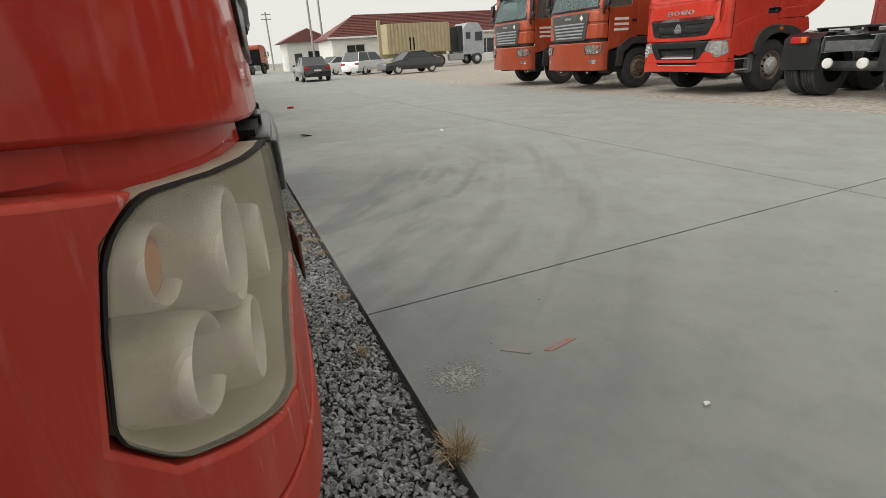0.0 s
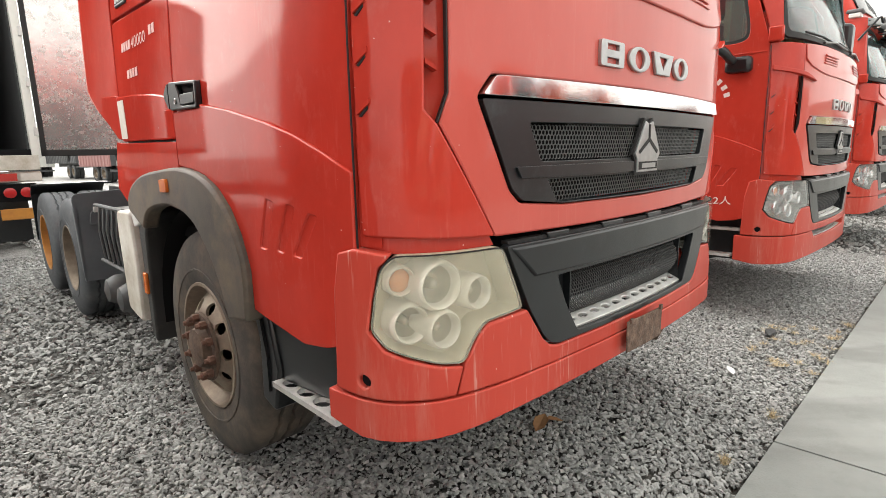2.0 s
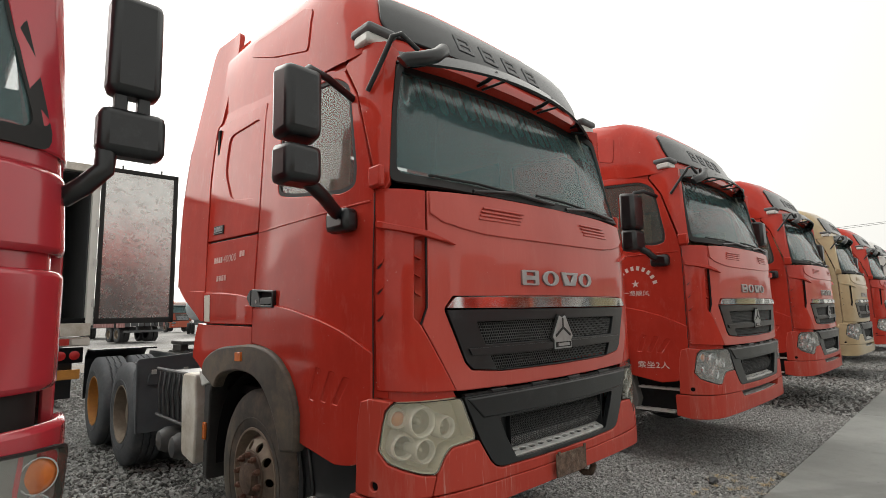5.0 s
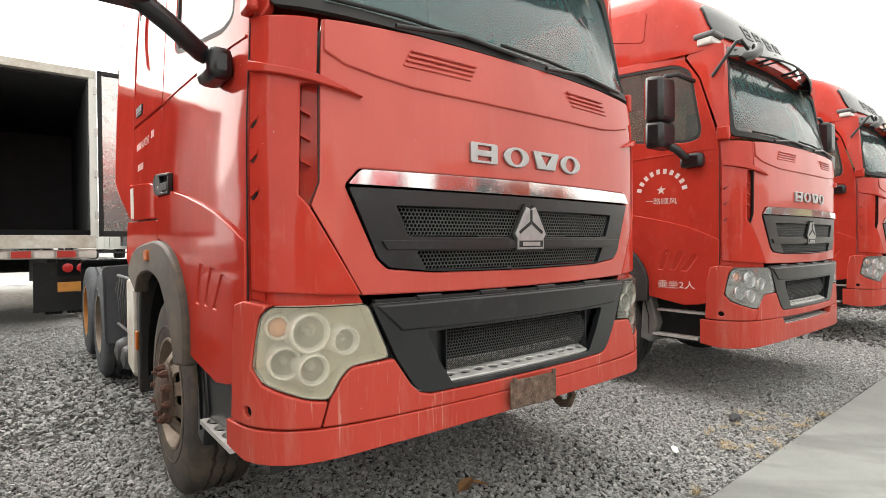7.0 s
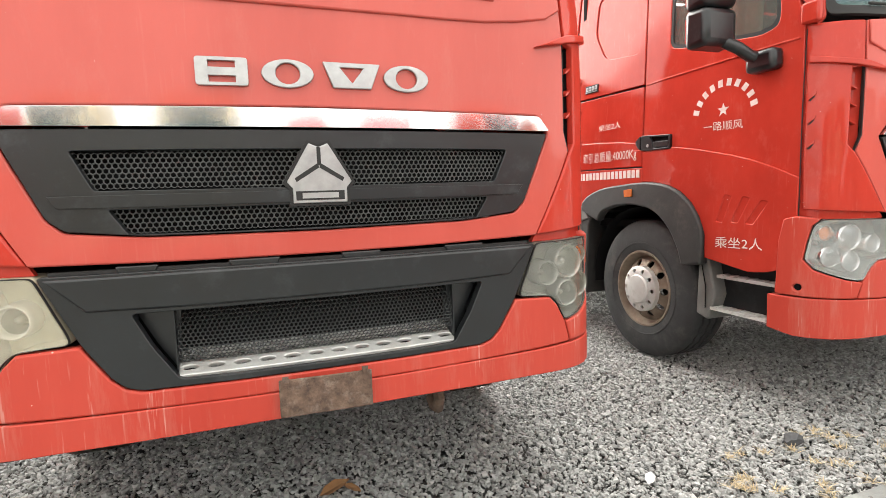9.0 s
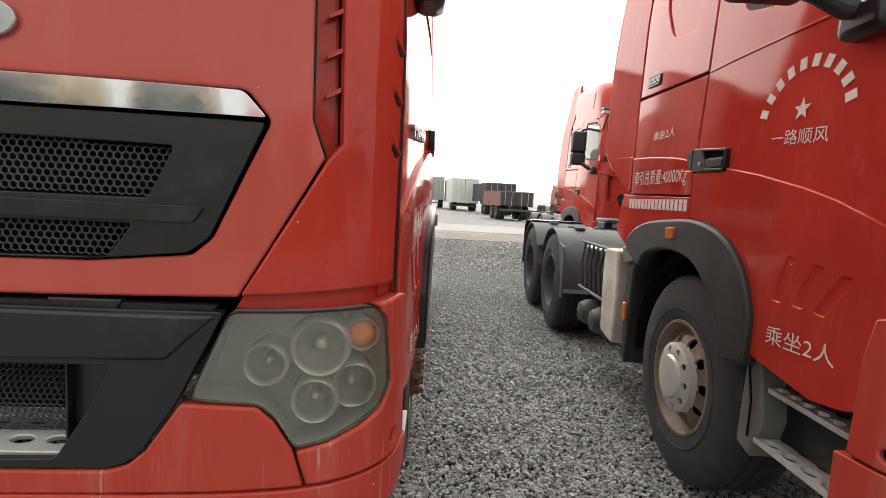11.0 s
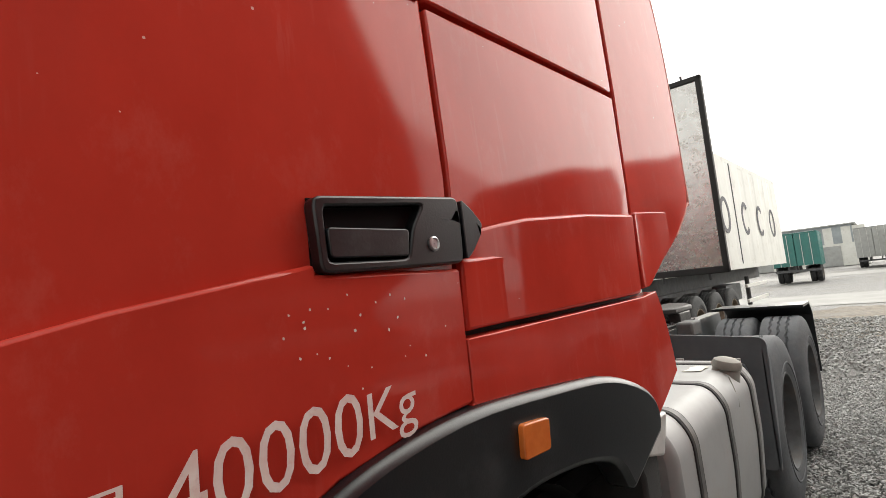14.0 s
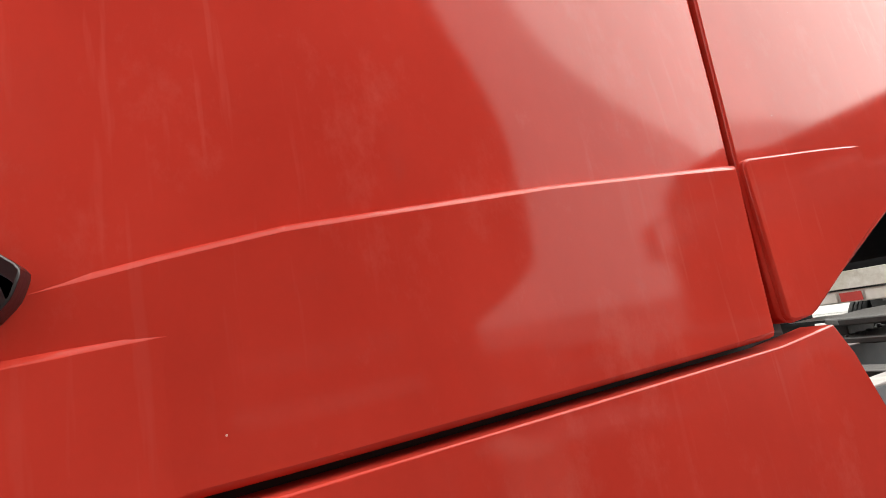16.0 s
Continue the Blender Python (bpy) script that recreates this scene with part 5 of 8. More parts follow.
        link_mesh("roof_side_stamp", v, f, paint, rf, bevel=0.004)
        lm = box_part("roof_lamp", tuple(sorted((s * 0.99, s * 1.165))) + (0.17, 0.30, 2.985, 3.045), M["offwhite_lens"], truck, bevel=0.015)
        box_part("lamp_cap", tuple(sorted((s * 0.97, s * 1.17))) + (0.15, 0.33, 3.045, 3.095), M["signgrey"], lm, bevel=0.018)
    # sun visor: a curved dark blade on struts
    def blade(u, v):
        k = abs(u) / 1.1
        return Vector((u, -0.06 + 0.22 * k ** 2.2 + 0.09 * v, 2.965 - 0.08 * k ** 2 + 0.105 * v))
    vis = sheet("sun_visor", soften([(-1.12, 0.25), (-1.05, 0.0), (0, 0.0), (1.05, 0.0), (1.12, 0.25), (1.06, 0.9), (0, 1.0), (-1.06, 0.9)], 0.05), M["visor"], truck, blade, (), 0.0, 0.016, (0.1, 0.5), bevel=0.005, label="dark plastic sun visor on black struts")
    for x in (-0.85, -0.3, 0.3, 0.85):
        tube_part("visor_strut", [blade(x, 0.5), (x, 0.08 + 0.12 * abs(x) ** 3, 2.99), (x, 0.16 + 0.12 * abs(x) ** 3, 2.985)], 0.014, M["black"], vis)
        tube_part("visor_brace", [blade(x + 0.05, 0.05), (x + 0.02, 0.14 + 0.11 * abs(x) ** 3, 2.955)], 0.009, M["black"], vis)
    # horn-shaped kerb mirror on a bent flat arm at the passenger corner
    ka = tube_part("kerb_mirror_arm", [(-1.165, 0.17, 2.70), (-1.15, 0.08, 2.82), (-1.14, -0.01, 2.94), (-1.10, -0.03, 2.96), (-0.99, -0.04, 2.905)], 0.014, M["black"], truck)
    tube_part("kerb_mirror", [(-1.10, -0.04, 2.80), (-1.09, -0.05, 2.815), (-1.0, -0.07, 2.845), (-0.90, -0.08, 2.89), (-0.83, -0.06, 2.95), (-0.80, -0.03, 2.97)], 0.038, M["black"], ka, seg=14)
    # curtain behind each door glass
    for s in (-1, 1):
        def drape(u, v, s=s):
            p = belt(u, v)
            return Vector((p.x - s * (0.09 + 0.012 * math.sin(p.y * 70)), p.y, p.z))
        sheet("curtain", sd([(0.42, 2.12), (1.05, 2.12), (1.05, 2.58), (0.42, 2.53)], s), M["curtain"], truck, drape, (), 0.0, 0.006, (0.02, 0.2), smooth=60)
    for x0, x1 in ((-0.75, 0.02), (0.1, 0.85)):
        ww = tube_part("wiper", [belt(ux(x0 + 0.05), 2.175) + Vector((0, -0.03, 0)), belt(ux((x0 + x1) / 2), 2.21) + Vector((0, -0.035, 0)), belt(ux(x1), 2.19) + Vector((0, -0.03, 0))], 0.010, M["black"], truck)
        tube_part("wiper_blade", [belt(ux(x0 - 0.22), 2.235) + Vector((0, -0.02, 0)), belt(ux(x0 + 0.1), 2.23) + Vector((0, -0.022, 0)), belt(ux(x1 - 0.05), 2.205) + Vector((0, -0.02, 0))], 0.008, M["seam"], ww)


def chassis(truck, mats, style):
    """Rails, axles, coupling plate, mudguards, tank and side boxes, rear wheels."""
    for s in (-1, 1):
        r = prism("chassis_rail", [(0.6, 0.80), (6.55, 0.80), (6.6, 0.93), (6.55, 1.075), (0.6, 1.075)], "x", s * 0.424, s * 0.435, M["railgrey"], truck, "dusty blue-grey chassis rail with bolt heads", bevel=0.003)
        for z in (0.80, 1.075):
            box_part("rail_flange", tuple(sorted((s * 0.335, s * 0.436))) + (0.6, 6.55, z, z + 0.011), M["raildust"] if z > 1 else M["railgrey"], r, bevel=0.003)
        bolts = [(2.6 + 0.24 * k, 0.985) for k in range(4)] + [(3.78 + 0.085 * k, 0.975 + 0.012 * (k % 2)) for k in range(11)] + [(3.95 + 0.17 * k, 0.905) for k in range(4)] + [(5.0 + 0.11 * k, 0.96) for k in range(6)]
        for y, z in bolts if mats["fine"] else ():
            lathe("rail_bolt", [(0.015, 0.0), (0.015, 0.013), (0.001, 0.015)], M["seam"], r, 6, Matrix.Translation((s * 0.435, y, z)) @ Matrix.Diagonal((s, 1, 1, 1)), smooth=0)
        if mats["fine"]:
            gs = prism("rail_gusset", [(s * 0.43, 4.35), (s * 0.43, 5.75), (s * 0.20, 5.75), (s * 0.15, 5.2), (s * 0.30, 4.55)], "z", 1.088, 1.098, M["raildust"], truck, "pale dusty steel mounting plate", bevel=0.003)
            an = prism("mounting_angle", [(s * 0.44, 4.75), (s * 0.44, 5.65), (s * 0.30, 5.65), (s * 0.30, 4.75)], "z", 1.100, 1.118, M["greasy"], gs, bevel=0.004)
            for k in range(7):
                for x in (0.335, 0.405):
                    lathe("mounting_bolt", [(0.016, 0.0), (0.016, 0.014), (0.001, 0.016)], M["frame"], gs, 6, Matrix.Translation((s * x, 4.83 + 0.125 * k, 1.118)) @ pose(0, 0, 0, 0, -90, 0), smooth=0)
        for y, rim in ((4.55, mats["rear_rim"]), (5.9, mats["rear_rim2"])):
            side_rim = rim if s < 0 else M["frame"] if mats["fine"] and not mats["notch"] else mats["rear_rim"]
            wheel(truck, 1.22, y, s, "rear", "rear_wheel", True, (mats["rear_tyre"], side_rim, side_rim))
        # mudguards: a front apron, a saddle, a flap behind
        outline = []
        for i in range(9):
            top = 0.5 if mats["notch"] else 0.70
            a = math.pi * (top + (1 - top) * i / 8)
            outline.append((4.55 + 0.60 * math.cos(a), 0.535 + 0.60 * math.sin(a)))
        outer = [(4.55 + (y - 4.55) * 0.965, 0.535 + (z - 0.535) * 0.965) for y, z in outline]
        if mats["notch"]:
            prism("mudguard", outline + [(3.9, 0.5), (3.93, 0.5)] + list(reversed(outer)), "x", s * 0.52, s * 1.235, M["saddle"], truck, bevel=0.004, label="black plastic rear mudguard")
            prism("mudguard_cheek", [(3.9, 0.86), (3.95, 0.97), (4.16, 1.0), (4.10, 0.85), (4.0, 0.62), (3.97, 0.45), (3.9, 0.45)], "x", s * 1.222, s * 1.237, M["saddle"], truck)
        else:
            edge = soften([(s * 0.66, 0.42), (s * 1.24, 0.42), (s * 1.255, 1.14), (s * 0.70, 1.17), (s * 0.66, 1.15)], 0.05, 4)
            ap = prism("mudguard_apron", edge, "y", 3.905, 3.922, M["apron"], truck, "dusty black rubber apron before the wheel", bevel=0.004)
            prism("apron_fold", [(3.905, 0.42), (3.94, 0.42), (4.03, 0.70), (4.07, 1.0), (3.98, 1.06), (3.905, 1.06)], "x", s * 1.220, s * 1.236, M["apron"], ap, bevel=0.005)
            prism("apron_pocket", soften([(s * 0.70, 0.90), (s * 1.16, 0.88), (s * 1.14, 1.0), (s * 0.74, 1.02)], 0.03, 3), "y", 3.885, 3.905, M["apron"], ap, bevel=0.006)
            for x in (0.80, 1.10):
                box_part("apron_clip", (s * x - 0.022, s * x + 0.022, 3.872, 3.886, 0.985, 1.03), M["aluminium"], ap, bevel=0.003)
        if mats["notch"]:
            hump = [(5.9 + 0.60 * math.cos(math.pi * (0.82 - 0.82 * i / 10)), 0.535 + 0.60 * math.sin(math.pi * (0.82 - 0.82 * i / 10))) for i in range(11)]
            low_ = [(5.9 + (y - 5.9) * 0.962, 0.535 + (z - 0.535) * 0.962) for y, z in hump]
            sad = prism("rear_saddle", hump + list(reversed(low_)), "x", s * 0.52, s * 1.235, M["saddle"], truck, bevel=0.004)
            first = [(4.55 + 0.60 * math.cos(math.pi * (0.5 - 0.32 * i / 5)), 0.537 + 0.60 * math.sin(math.pi * (0.5 - 0.32 * i / 5))) for i in range(6)]
            low_ = [(4.55 + (y - 4.55) * 0.962, 0.537 + (z - 0.537) * 0.962) for y, z in first]
            prism("front_saddle", first + list(reversed(low_)), "x", s * 0.52, s * 1.235, M["saddle"], truck, bevel=0.004)
            for y in (4.45, 4.75, 5.8, 6.1):
                box_part("saddle_clip", tuple(sorted((s * 0.9, s * 1.0))) + (y - 0.05, y + 0.05, 1.12, 1.15), M["saddle"], sad, bevel=0.006)
        prism("rear_mudguard", [(5.9, 1.16), (6.35, 1.155), (6.5, 1.05), (6.52, 0.5), (6.50, 0.5), (6.48, 1.03), (6.34, 1.135), (5.9, 1.14)], "x", s * 0.52, s * 1.23, M["black"], truck)
    for y in (4.55, 5.9):
        tube_part("axle", [(-0.95, y, 0.535), (0.95, y, 0.535)], 0.09, M["frame"], truck, seg=12)
    for y in (2.4, 3.4, 6.5):
        box_part("cross_member", (-0.4, 0.4, y - 0.05, y + 0.05, 0.82, 1.0), M["frame"], truck)
    fw = box_part("fifth_wheel_base", (-0.30, 0.30, 4.95, 5.5, 1.09, 1.13), M["greasy"], truck)
    prism("fifth_wheel", [(-0.45, 4.75), (-0.3, 4.62), (0.3, 4.62), (0.45, 4.75), (0.45, 5.2), (0.32, 5.5), (0.14, 5.6), (0.08, 5.25), (-0.08, 5.25), (-0.14, 5.6), (-0.32, 5.5), (-0.45, 5.2)], "z", 1.20, 1.245, M["greasy"], fw, "black greasy coupling plate", bevel=0.01, m=Matrix.Translation((0, 0.35, 0)))
    for s in (-1, 1):
        box_part("fifth_wheel_bracket", tuple(sorted((s * 0.36, s * 0.46))) + (5.15, 5.45, 1.12, 1.2), M["greasy"], fw)
    # gearbox and shaft added in black to fill the dark void between rails
    box_part("gearbox", (-0.24, 0.24, 2.3, 3.2, 0.62, 0.98), M["greasy"], truck, bevel=0.05)
    tube_part("drive_shaft", [(0, 3.2, 0.74), (0, 4.4, 0.60)], 0.06, M["greasy"], truck, seg=12)
    box_part("rear_deck", (-0.33, 0.33, 4.25, 4.42, 0.98, 1.06), M["greasy"], truck)
    tube_part("brake_line", [(0.41, 4.35, 1.10), (0.52, 4.42, 1.13), (0.62, 4.5, 1.08), (0.55, 4.62, 1.0)], 0.007, M["seam"], truck, seg=6)
    box_part("valve_block", (0.47, 0.60, 4.95, 5.2, 1.02, 1.14), M["frame"], truck, bevel=0.02)
    tube_part("air_hose", [(0.3, 2.6, 1.5), (0.35, 3.0, 1.15), (0.5, 3.3, 1.08), (0.2, 3.9, 1.12), (0.0, 4.4, 1.16)], 0.018, M["seam"], truck)
    tube_part("air_hose", [(-0.2, 2.6, 1.6), (-0.1, 3.1, 1.2), (-0.3, 3.6, 1.1), (-0.1, 4.3, 1.15)], 0.018, M["seam"], truck)
    box_part("air_cleaner", (-0.9, -0.45, 2.2, 2.55, 1.1, 2.4), M["black"], truck, bevel=0.04)
    box_part("engine_block", (-0.42, 0.42, 0.4, 2.3, 0.75, 1.02), M["frame"], truck)
    tube_part("front_axle", [(-0.95, 1.33, 0.5), (0.95, 1.33, 0.5)], 0.075, M["frame"], truck)
    # fuel tank with straps on the driver's side
    tank_out = soften([(0.64, 0.36), (1.19, 0.36), (1.215, 0.7), (1.21, 0.96), (1.15, 1.045), (0.66, 1.05)], 0.075, 5)
    tk = prism("fuel_tank", tank_out, "y", 2.36, 3.72, M["tank"], truck, "dull grey fuel tank with black strap bands", bevel=0.035)
    c0 = (0.92, 0.71)
    for y in (2.58, 3.07, 3.58):
        ring = [(c0[0] + (x - c0[0]) * 1.016, c0[1] + (z - c0[1]) * 1.014) for x, z in tank_out]
        st = prism("tank_strap", ring, "y", y - 0.034, y + 0.034, M["seam"], tk, "black rubber strap with a worn metal band", bevel=0.004)
        ring2 = [(c0[0] + (x - c0[0]) * 1.024, c0[1] + (z - c0[1]) * 1.021) for x, z in tank_out]
        prism("strap_band", ring2, "y", y - 0.020, y + 0.020, M["strapgrey"], st, bevel=0.003)
    neck = lathe("filler_neck", [(0.064, -0.03), (0.064, 0.02), (0.058, 0.03), (0.058, 0.05)], M["rag"], tk, 24, Matrix.Translation((1.135, 3.45, 1.015)) @ pose(0, 0, 0, 0, -82, 0))
    lathe("tank_cap", [(0.058, 0.045), (0.066, 0.048), (0.068, 0.066), (0.06, 0.085), (0.035, 0.096), (0.001, 0.098)], M["rag"], neck, 24, Matrix.Translation((1.135, 3.45, 1.005)) @ pose(0, 0, 0, 0, -78, 0), "dusty grey-green tank cap")
    tube_part("fuel_hose", [(0.80, 3.40, 1.085), (0.74, 3.33, 1.09), (0.66, 3.15, 1.07), (0.55, 3.0, 1.02)], 0.013, M["rag"], tk)
    tube_part("sender_cable", [(0.78, 3.44, 1.08), (0.68, 3.36, 1.10), (0.60, 3.2, 1.08), (0.5, 3.05, 1.0)], 0.009, M["seam"], tk)
    sender = lathe("fuel_sender", [(0.056, 0.0), (0.056, 0.022), (0.048, 0.032), (0.001, 0.034)], M["seam"], tk, 20, Matrix.Translation((0.85, 3.45, 1.048)) @ pose(0, 0, 0, 0, -90, 0))
    box_part("sender_plug", (0.76, 0.83, 3.41, 3.46, 1.06, 1.10), M["seam"], sender, bevel=0.008)
    sheet("tank_sticker", [(0.97, 3.33), (1.055, 3.35), (1.05, 3.41), (1.062, 3.47), (1.0, 3.50), (0.975, 3.44), (0.985, 3.40)], M["sticker"], tk, lambda u, v: Vector((u, v, 1.0505)), (), 0.001, 0.001)
    tube_part("sealant_run", [(1.17, 3.36, 1.024), (1.197, 3.31, 0.975), (1.207, 3.30, 0.93), (1.21, 3.295, 0.90)], 0.003, M["rag"], tk, seg=6)
    box_part("side_lamp", (1.205, 1.225, 2.42, 2.5, 0.62, 0.74), M["amber"], tk, bevel=0.008)
    # battery carrier, cover and air bottles on the passenger's side
    prism("battery_cover", soften([(2.34, 0.42), (2.62, 0.46), (2.66, 0.95), (2.64, 1.09), (2.36, 1.10), (2.32, 0.8)], 0.04, 3), "x", -1.23, -0.70, M["cream"], truck, "dented cream sheet-metal cover", bevel=0.015)
    br = box_part("battery_box", (-1.15, -0.62, 2.72, 3.45, 0.62, 1.05), M["black"], truck, "black battery box with tube rails", bevel=0.03)
    for k in range(6):
        tube_part("box_rail", [(-1.17, 2.74 + 0.13 * k, 1.07), (-1.19, 2.74 + 0.13 * k, 0.9), (-1.17, 2.74 + 0.13 * k, 0.64)], 0.010, M["frame"], br, seg=6)
    for z in (0.66, 1.075):
        tube_part("box_rail", [(-1.18, 2.7, z), (-1.18, 3.47, z)], 0.014, M["frame"], br, seg=6)
    for y in (2.85, 3.2):
        lathe("air_bottle", [(0.001, -0.3), (0.08, -0.28), (0.11, -0.22), (0.11, 0.22), (0.08, 0.28), (0.001, 0.3)], M["frame"], truck, 20, Matrix.Translation((-0.95, y, 0.47)))
    box_part("side_marker", (-1.262, -1.245, 2.04, 2.09, 0.66, 0.78), M["amber"], truck, bevel=0.006)


def build_truck(name, label, paint, low, mats, style):
    truck = new(name)
    tagged(truck, label, "truck", "row of parked tractor trucks")
    front_face(truck, paint, low, mats)
    for s in (-1, 1):
        cab_side(truck, s, paint, mats, style)
        wheel(truck, 1.205, 1.33, s, style, "front_wheel", False, (mats["tyre"], mats["rim"], mats["hub"]))
    roof(truck, paint, mats)
    chassis(truck, mats, style)
    return truck


def text_width(words):
    v, _ = text_mesh(words)
    return max(p.x for p in v) - min(p.x for p in v)


def side_text(truck, words, y0, z0, y1, z1, h, s, mat=None, off=0.0225):
    """Painted words along a cab side, one mesh a character; they read towards the back on the driver's side and towards the front on the other."""
    a, b = (uy(y0), z0), (uy(y1), z1)
    if s < 0:
        a, b = (-b[0], b[1]), (-a[0], a[1])
    whole, _ = text_mesh(words)
    x0, x1 = min(p.x for p in whole), max(p.x for p in whole)
    low, high = min(p.y for p in whole), max(p.y for p in whole)
    bar = text_width("||")
    at, e = 0.0, 1e-3
    for c in words:
        v, f = text_mesh(c)
        out = []
        for p in v:
            k, t = (at + p.x - x0) / (x1 - x0), (p.y - low) / (high - low)
            u, w = a[0] + (b[0] - a[0]) * k, a[1] + (b[1] - a[1]) * k + h * t
            nrm = (belt(u + e, w) - belt(u - e, w)).cross(belt(u, w + e) - belt(u, w - e)).normalized()
            out.append(belt(u, w) + nrm * off)
        link_mesh("painted_character", out, f, mat or M["letter"], truck, smooth=0)
        at += text_width("|" + c + "|") - bar


def side_bars(truck, y0, y1, z, h, n, s, off=0.0195, mat=None):
    for k in range(n):
        a = y0 + (y1 - y0) * k / n
        b = a + (y1 - y0) / n * 0.72
        sheet("lettering_bar", sd([(a, z), (b, z), (b, z + h), (a, z + h)], s), mat or M["letter"], truck, belt, (), off, 0.002)


M["guardgrey"] = material("pale_grey_plastic", (0.17, 0.168, 0.16), 0.6, color2=(0.11, 0.11, 0.105), scale=5, dirt=(0.28, 0.26, 0.22), dirt_amount=0.35, dirt_scale=6, bump=0.1, bump_scale=180)
OLD = dict(fine=True, bowl=M["bowl_old"], lens=M["lens_old"], housing=M["housing_old"], amber=M["amber_old"], reflector=M["reflector_old"], notch=False, guard=M["black"], tyre=M["rubber_brown"], rim=M["rim"], hub=M["rust"], rear_tyre=M["rubber_grey"], rear_rim=M["rim"], rear_rim2=M["rimorange"])
NEW = dict(fine=True, bowl=M["bowl_new"], lens=M["lens_new"], housing=M["housing_new"], amber=M["amber"], reflector=M["bowl_new"], notch=True, guard=M["guardgrey"], tyre=M["rubber"], rim=M["rim"], hub=M["rimsilver"], rear_tyre=M["rubber"], rear_rim=M["rimdark"], rear_rim2=M["rimdark"])

# ---- ground ----


def ground_material(name, c1, c2, c3, cell, bump):
    """Loose stone: small cells with their own tones over broad patches."""
    m = bpy.data.materials.new(name)
    m.use_nodes = True
    nt = m.node_tree
    b = nt.nodes["Principled BSDF"]
    b.inputs["Roughness"].default_value = 0.85
    tc = nt.nodes.new("ShaderNodeTexCoord")
    vo = nt.nodes.new("ShaderNodeTexVoronoi")
    vo.inputs["Scale"].default_value = cell
    nt.links.new(tc.outputs["Object"], vo.inputs["Vector"])
    bw = nt.nodes.new("ShaderNodeSeparateColor")
    nt.links.new(vo.outputs["Color"], bw.inputs[0])
    r1 = nt.nodes.new("ShaderNodeValToRGB")
    r1.color_ramp.elements[0].color = (*c1, 1)
    r1.color_ramp.elements[1].color = (*c2, 1)
    nt.links.new(bw.outputs[0], r1.inputs[0])
    no = nt.nodes.new("ShaderNodeTexNoise")
    no.inputs["Scale"].default_value = 0.35
    no.inputs["Detail"].default_value = 7
    nt.links.new(tc.outputs["Object"], no.inputs["Vector"])
    r2 = nt.nodes.new("ShaderNodeValToRGB")
    r2.color_ramp.elements[0].position = 0.5
    r2.color_ramp.elements[1].position = 0.68
    nt.links.new(no.outputs["Fac"], r2.inputs[0])
    mx = nt.nodes.new("ShaderNodeMix")
    mx.data_type = "RGBA"
    mx.inputs[7].default_value = (*c3, 1)
    nt.links.new(r2.outputs[0], mx.inputs[0])
    nt.links.new(r1.outputs[0], mx.inputs[6])
    nt.links.new(mx.outputs[2], b.inputs["Base Color"])
    bp = nt.nodes.new("ShaderNodeBump")
    bp.invert = True
    bp.inputs["Strength"].default_value = bump
    bp.inputs["Distance"].default_value = 0.02
    nt.links.new(vo.outputs["Distance"], bp.inputs["Height"])
    nt.links.new(bp.outputs[0], b.inputs["Normal"])
    return m


M["gravel"] = ground_material("gravel_ground", (0.11, 0.109, 0.109), (0.33, 0.326, 0.318), (0.205, 0.195, 0.178), 42, 0.9)
M["dirt"] = ground_material("gravelly_dirt", (0.20, 0.18, 0.15), (0.36, 0.33, 0.29), (0.27, 0.24, 0.2), 12, 0.5)
M["stone"] = material("crushed_stone", (0.365, 0.368, 0.357), 0.7, color2=(0.222, 0.225, 0.22), scale=34, island=0.34, bump=0.3, bump_scale=160)
M["concrete"] = material("worn_concrete", (0.272, 0.284, 0.270), 0.72, color2=(0.208, 0.22, 0.21), scale=1.7, dirt=(0.185, 0.192, 0.18), dirt_amount=0.36, dirt_scale=4.5, bump=0.18, bump_scale=90, obrand=0.03, world_map=True)
chip(M["concrete"], 11.0, (0.10, 0.10, 0.095))


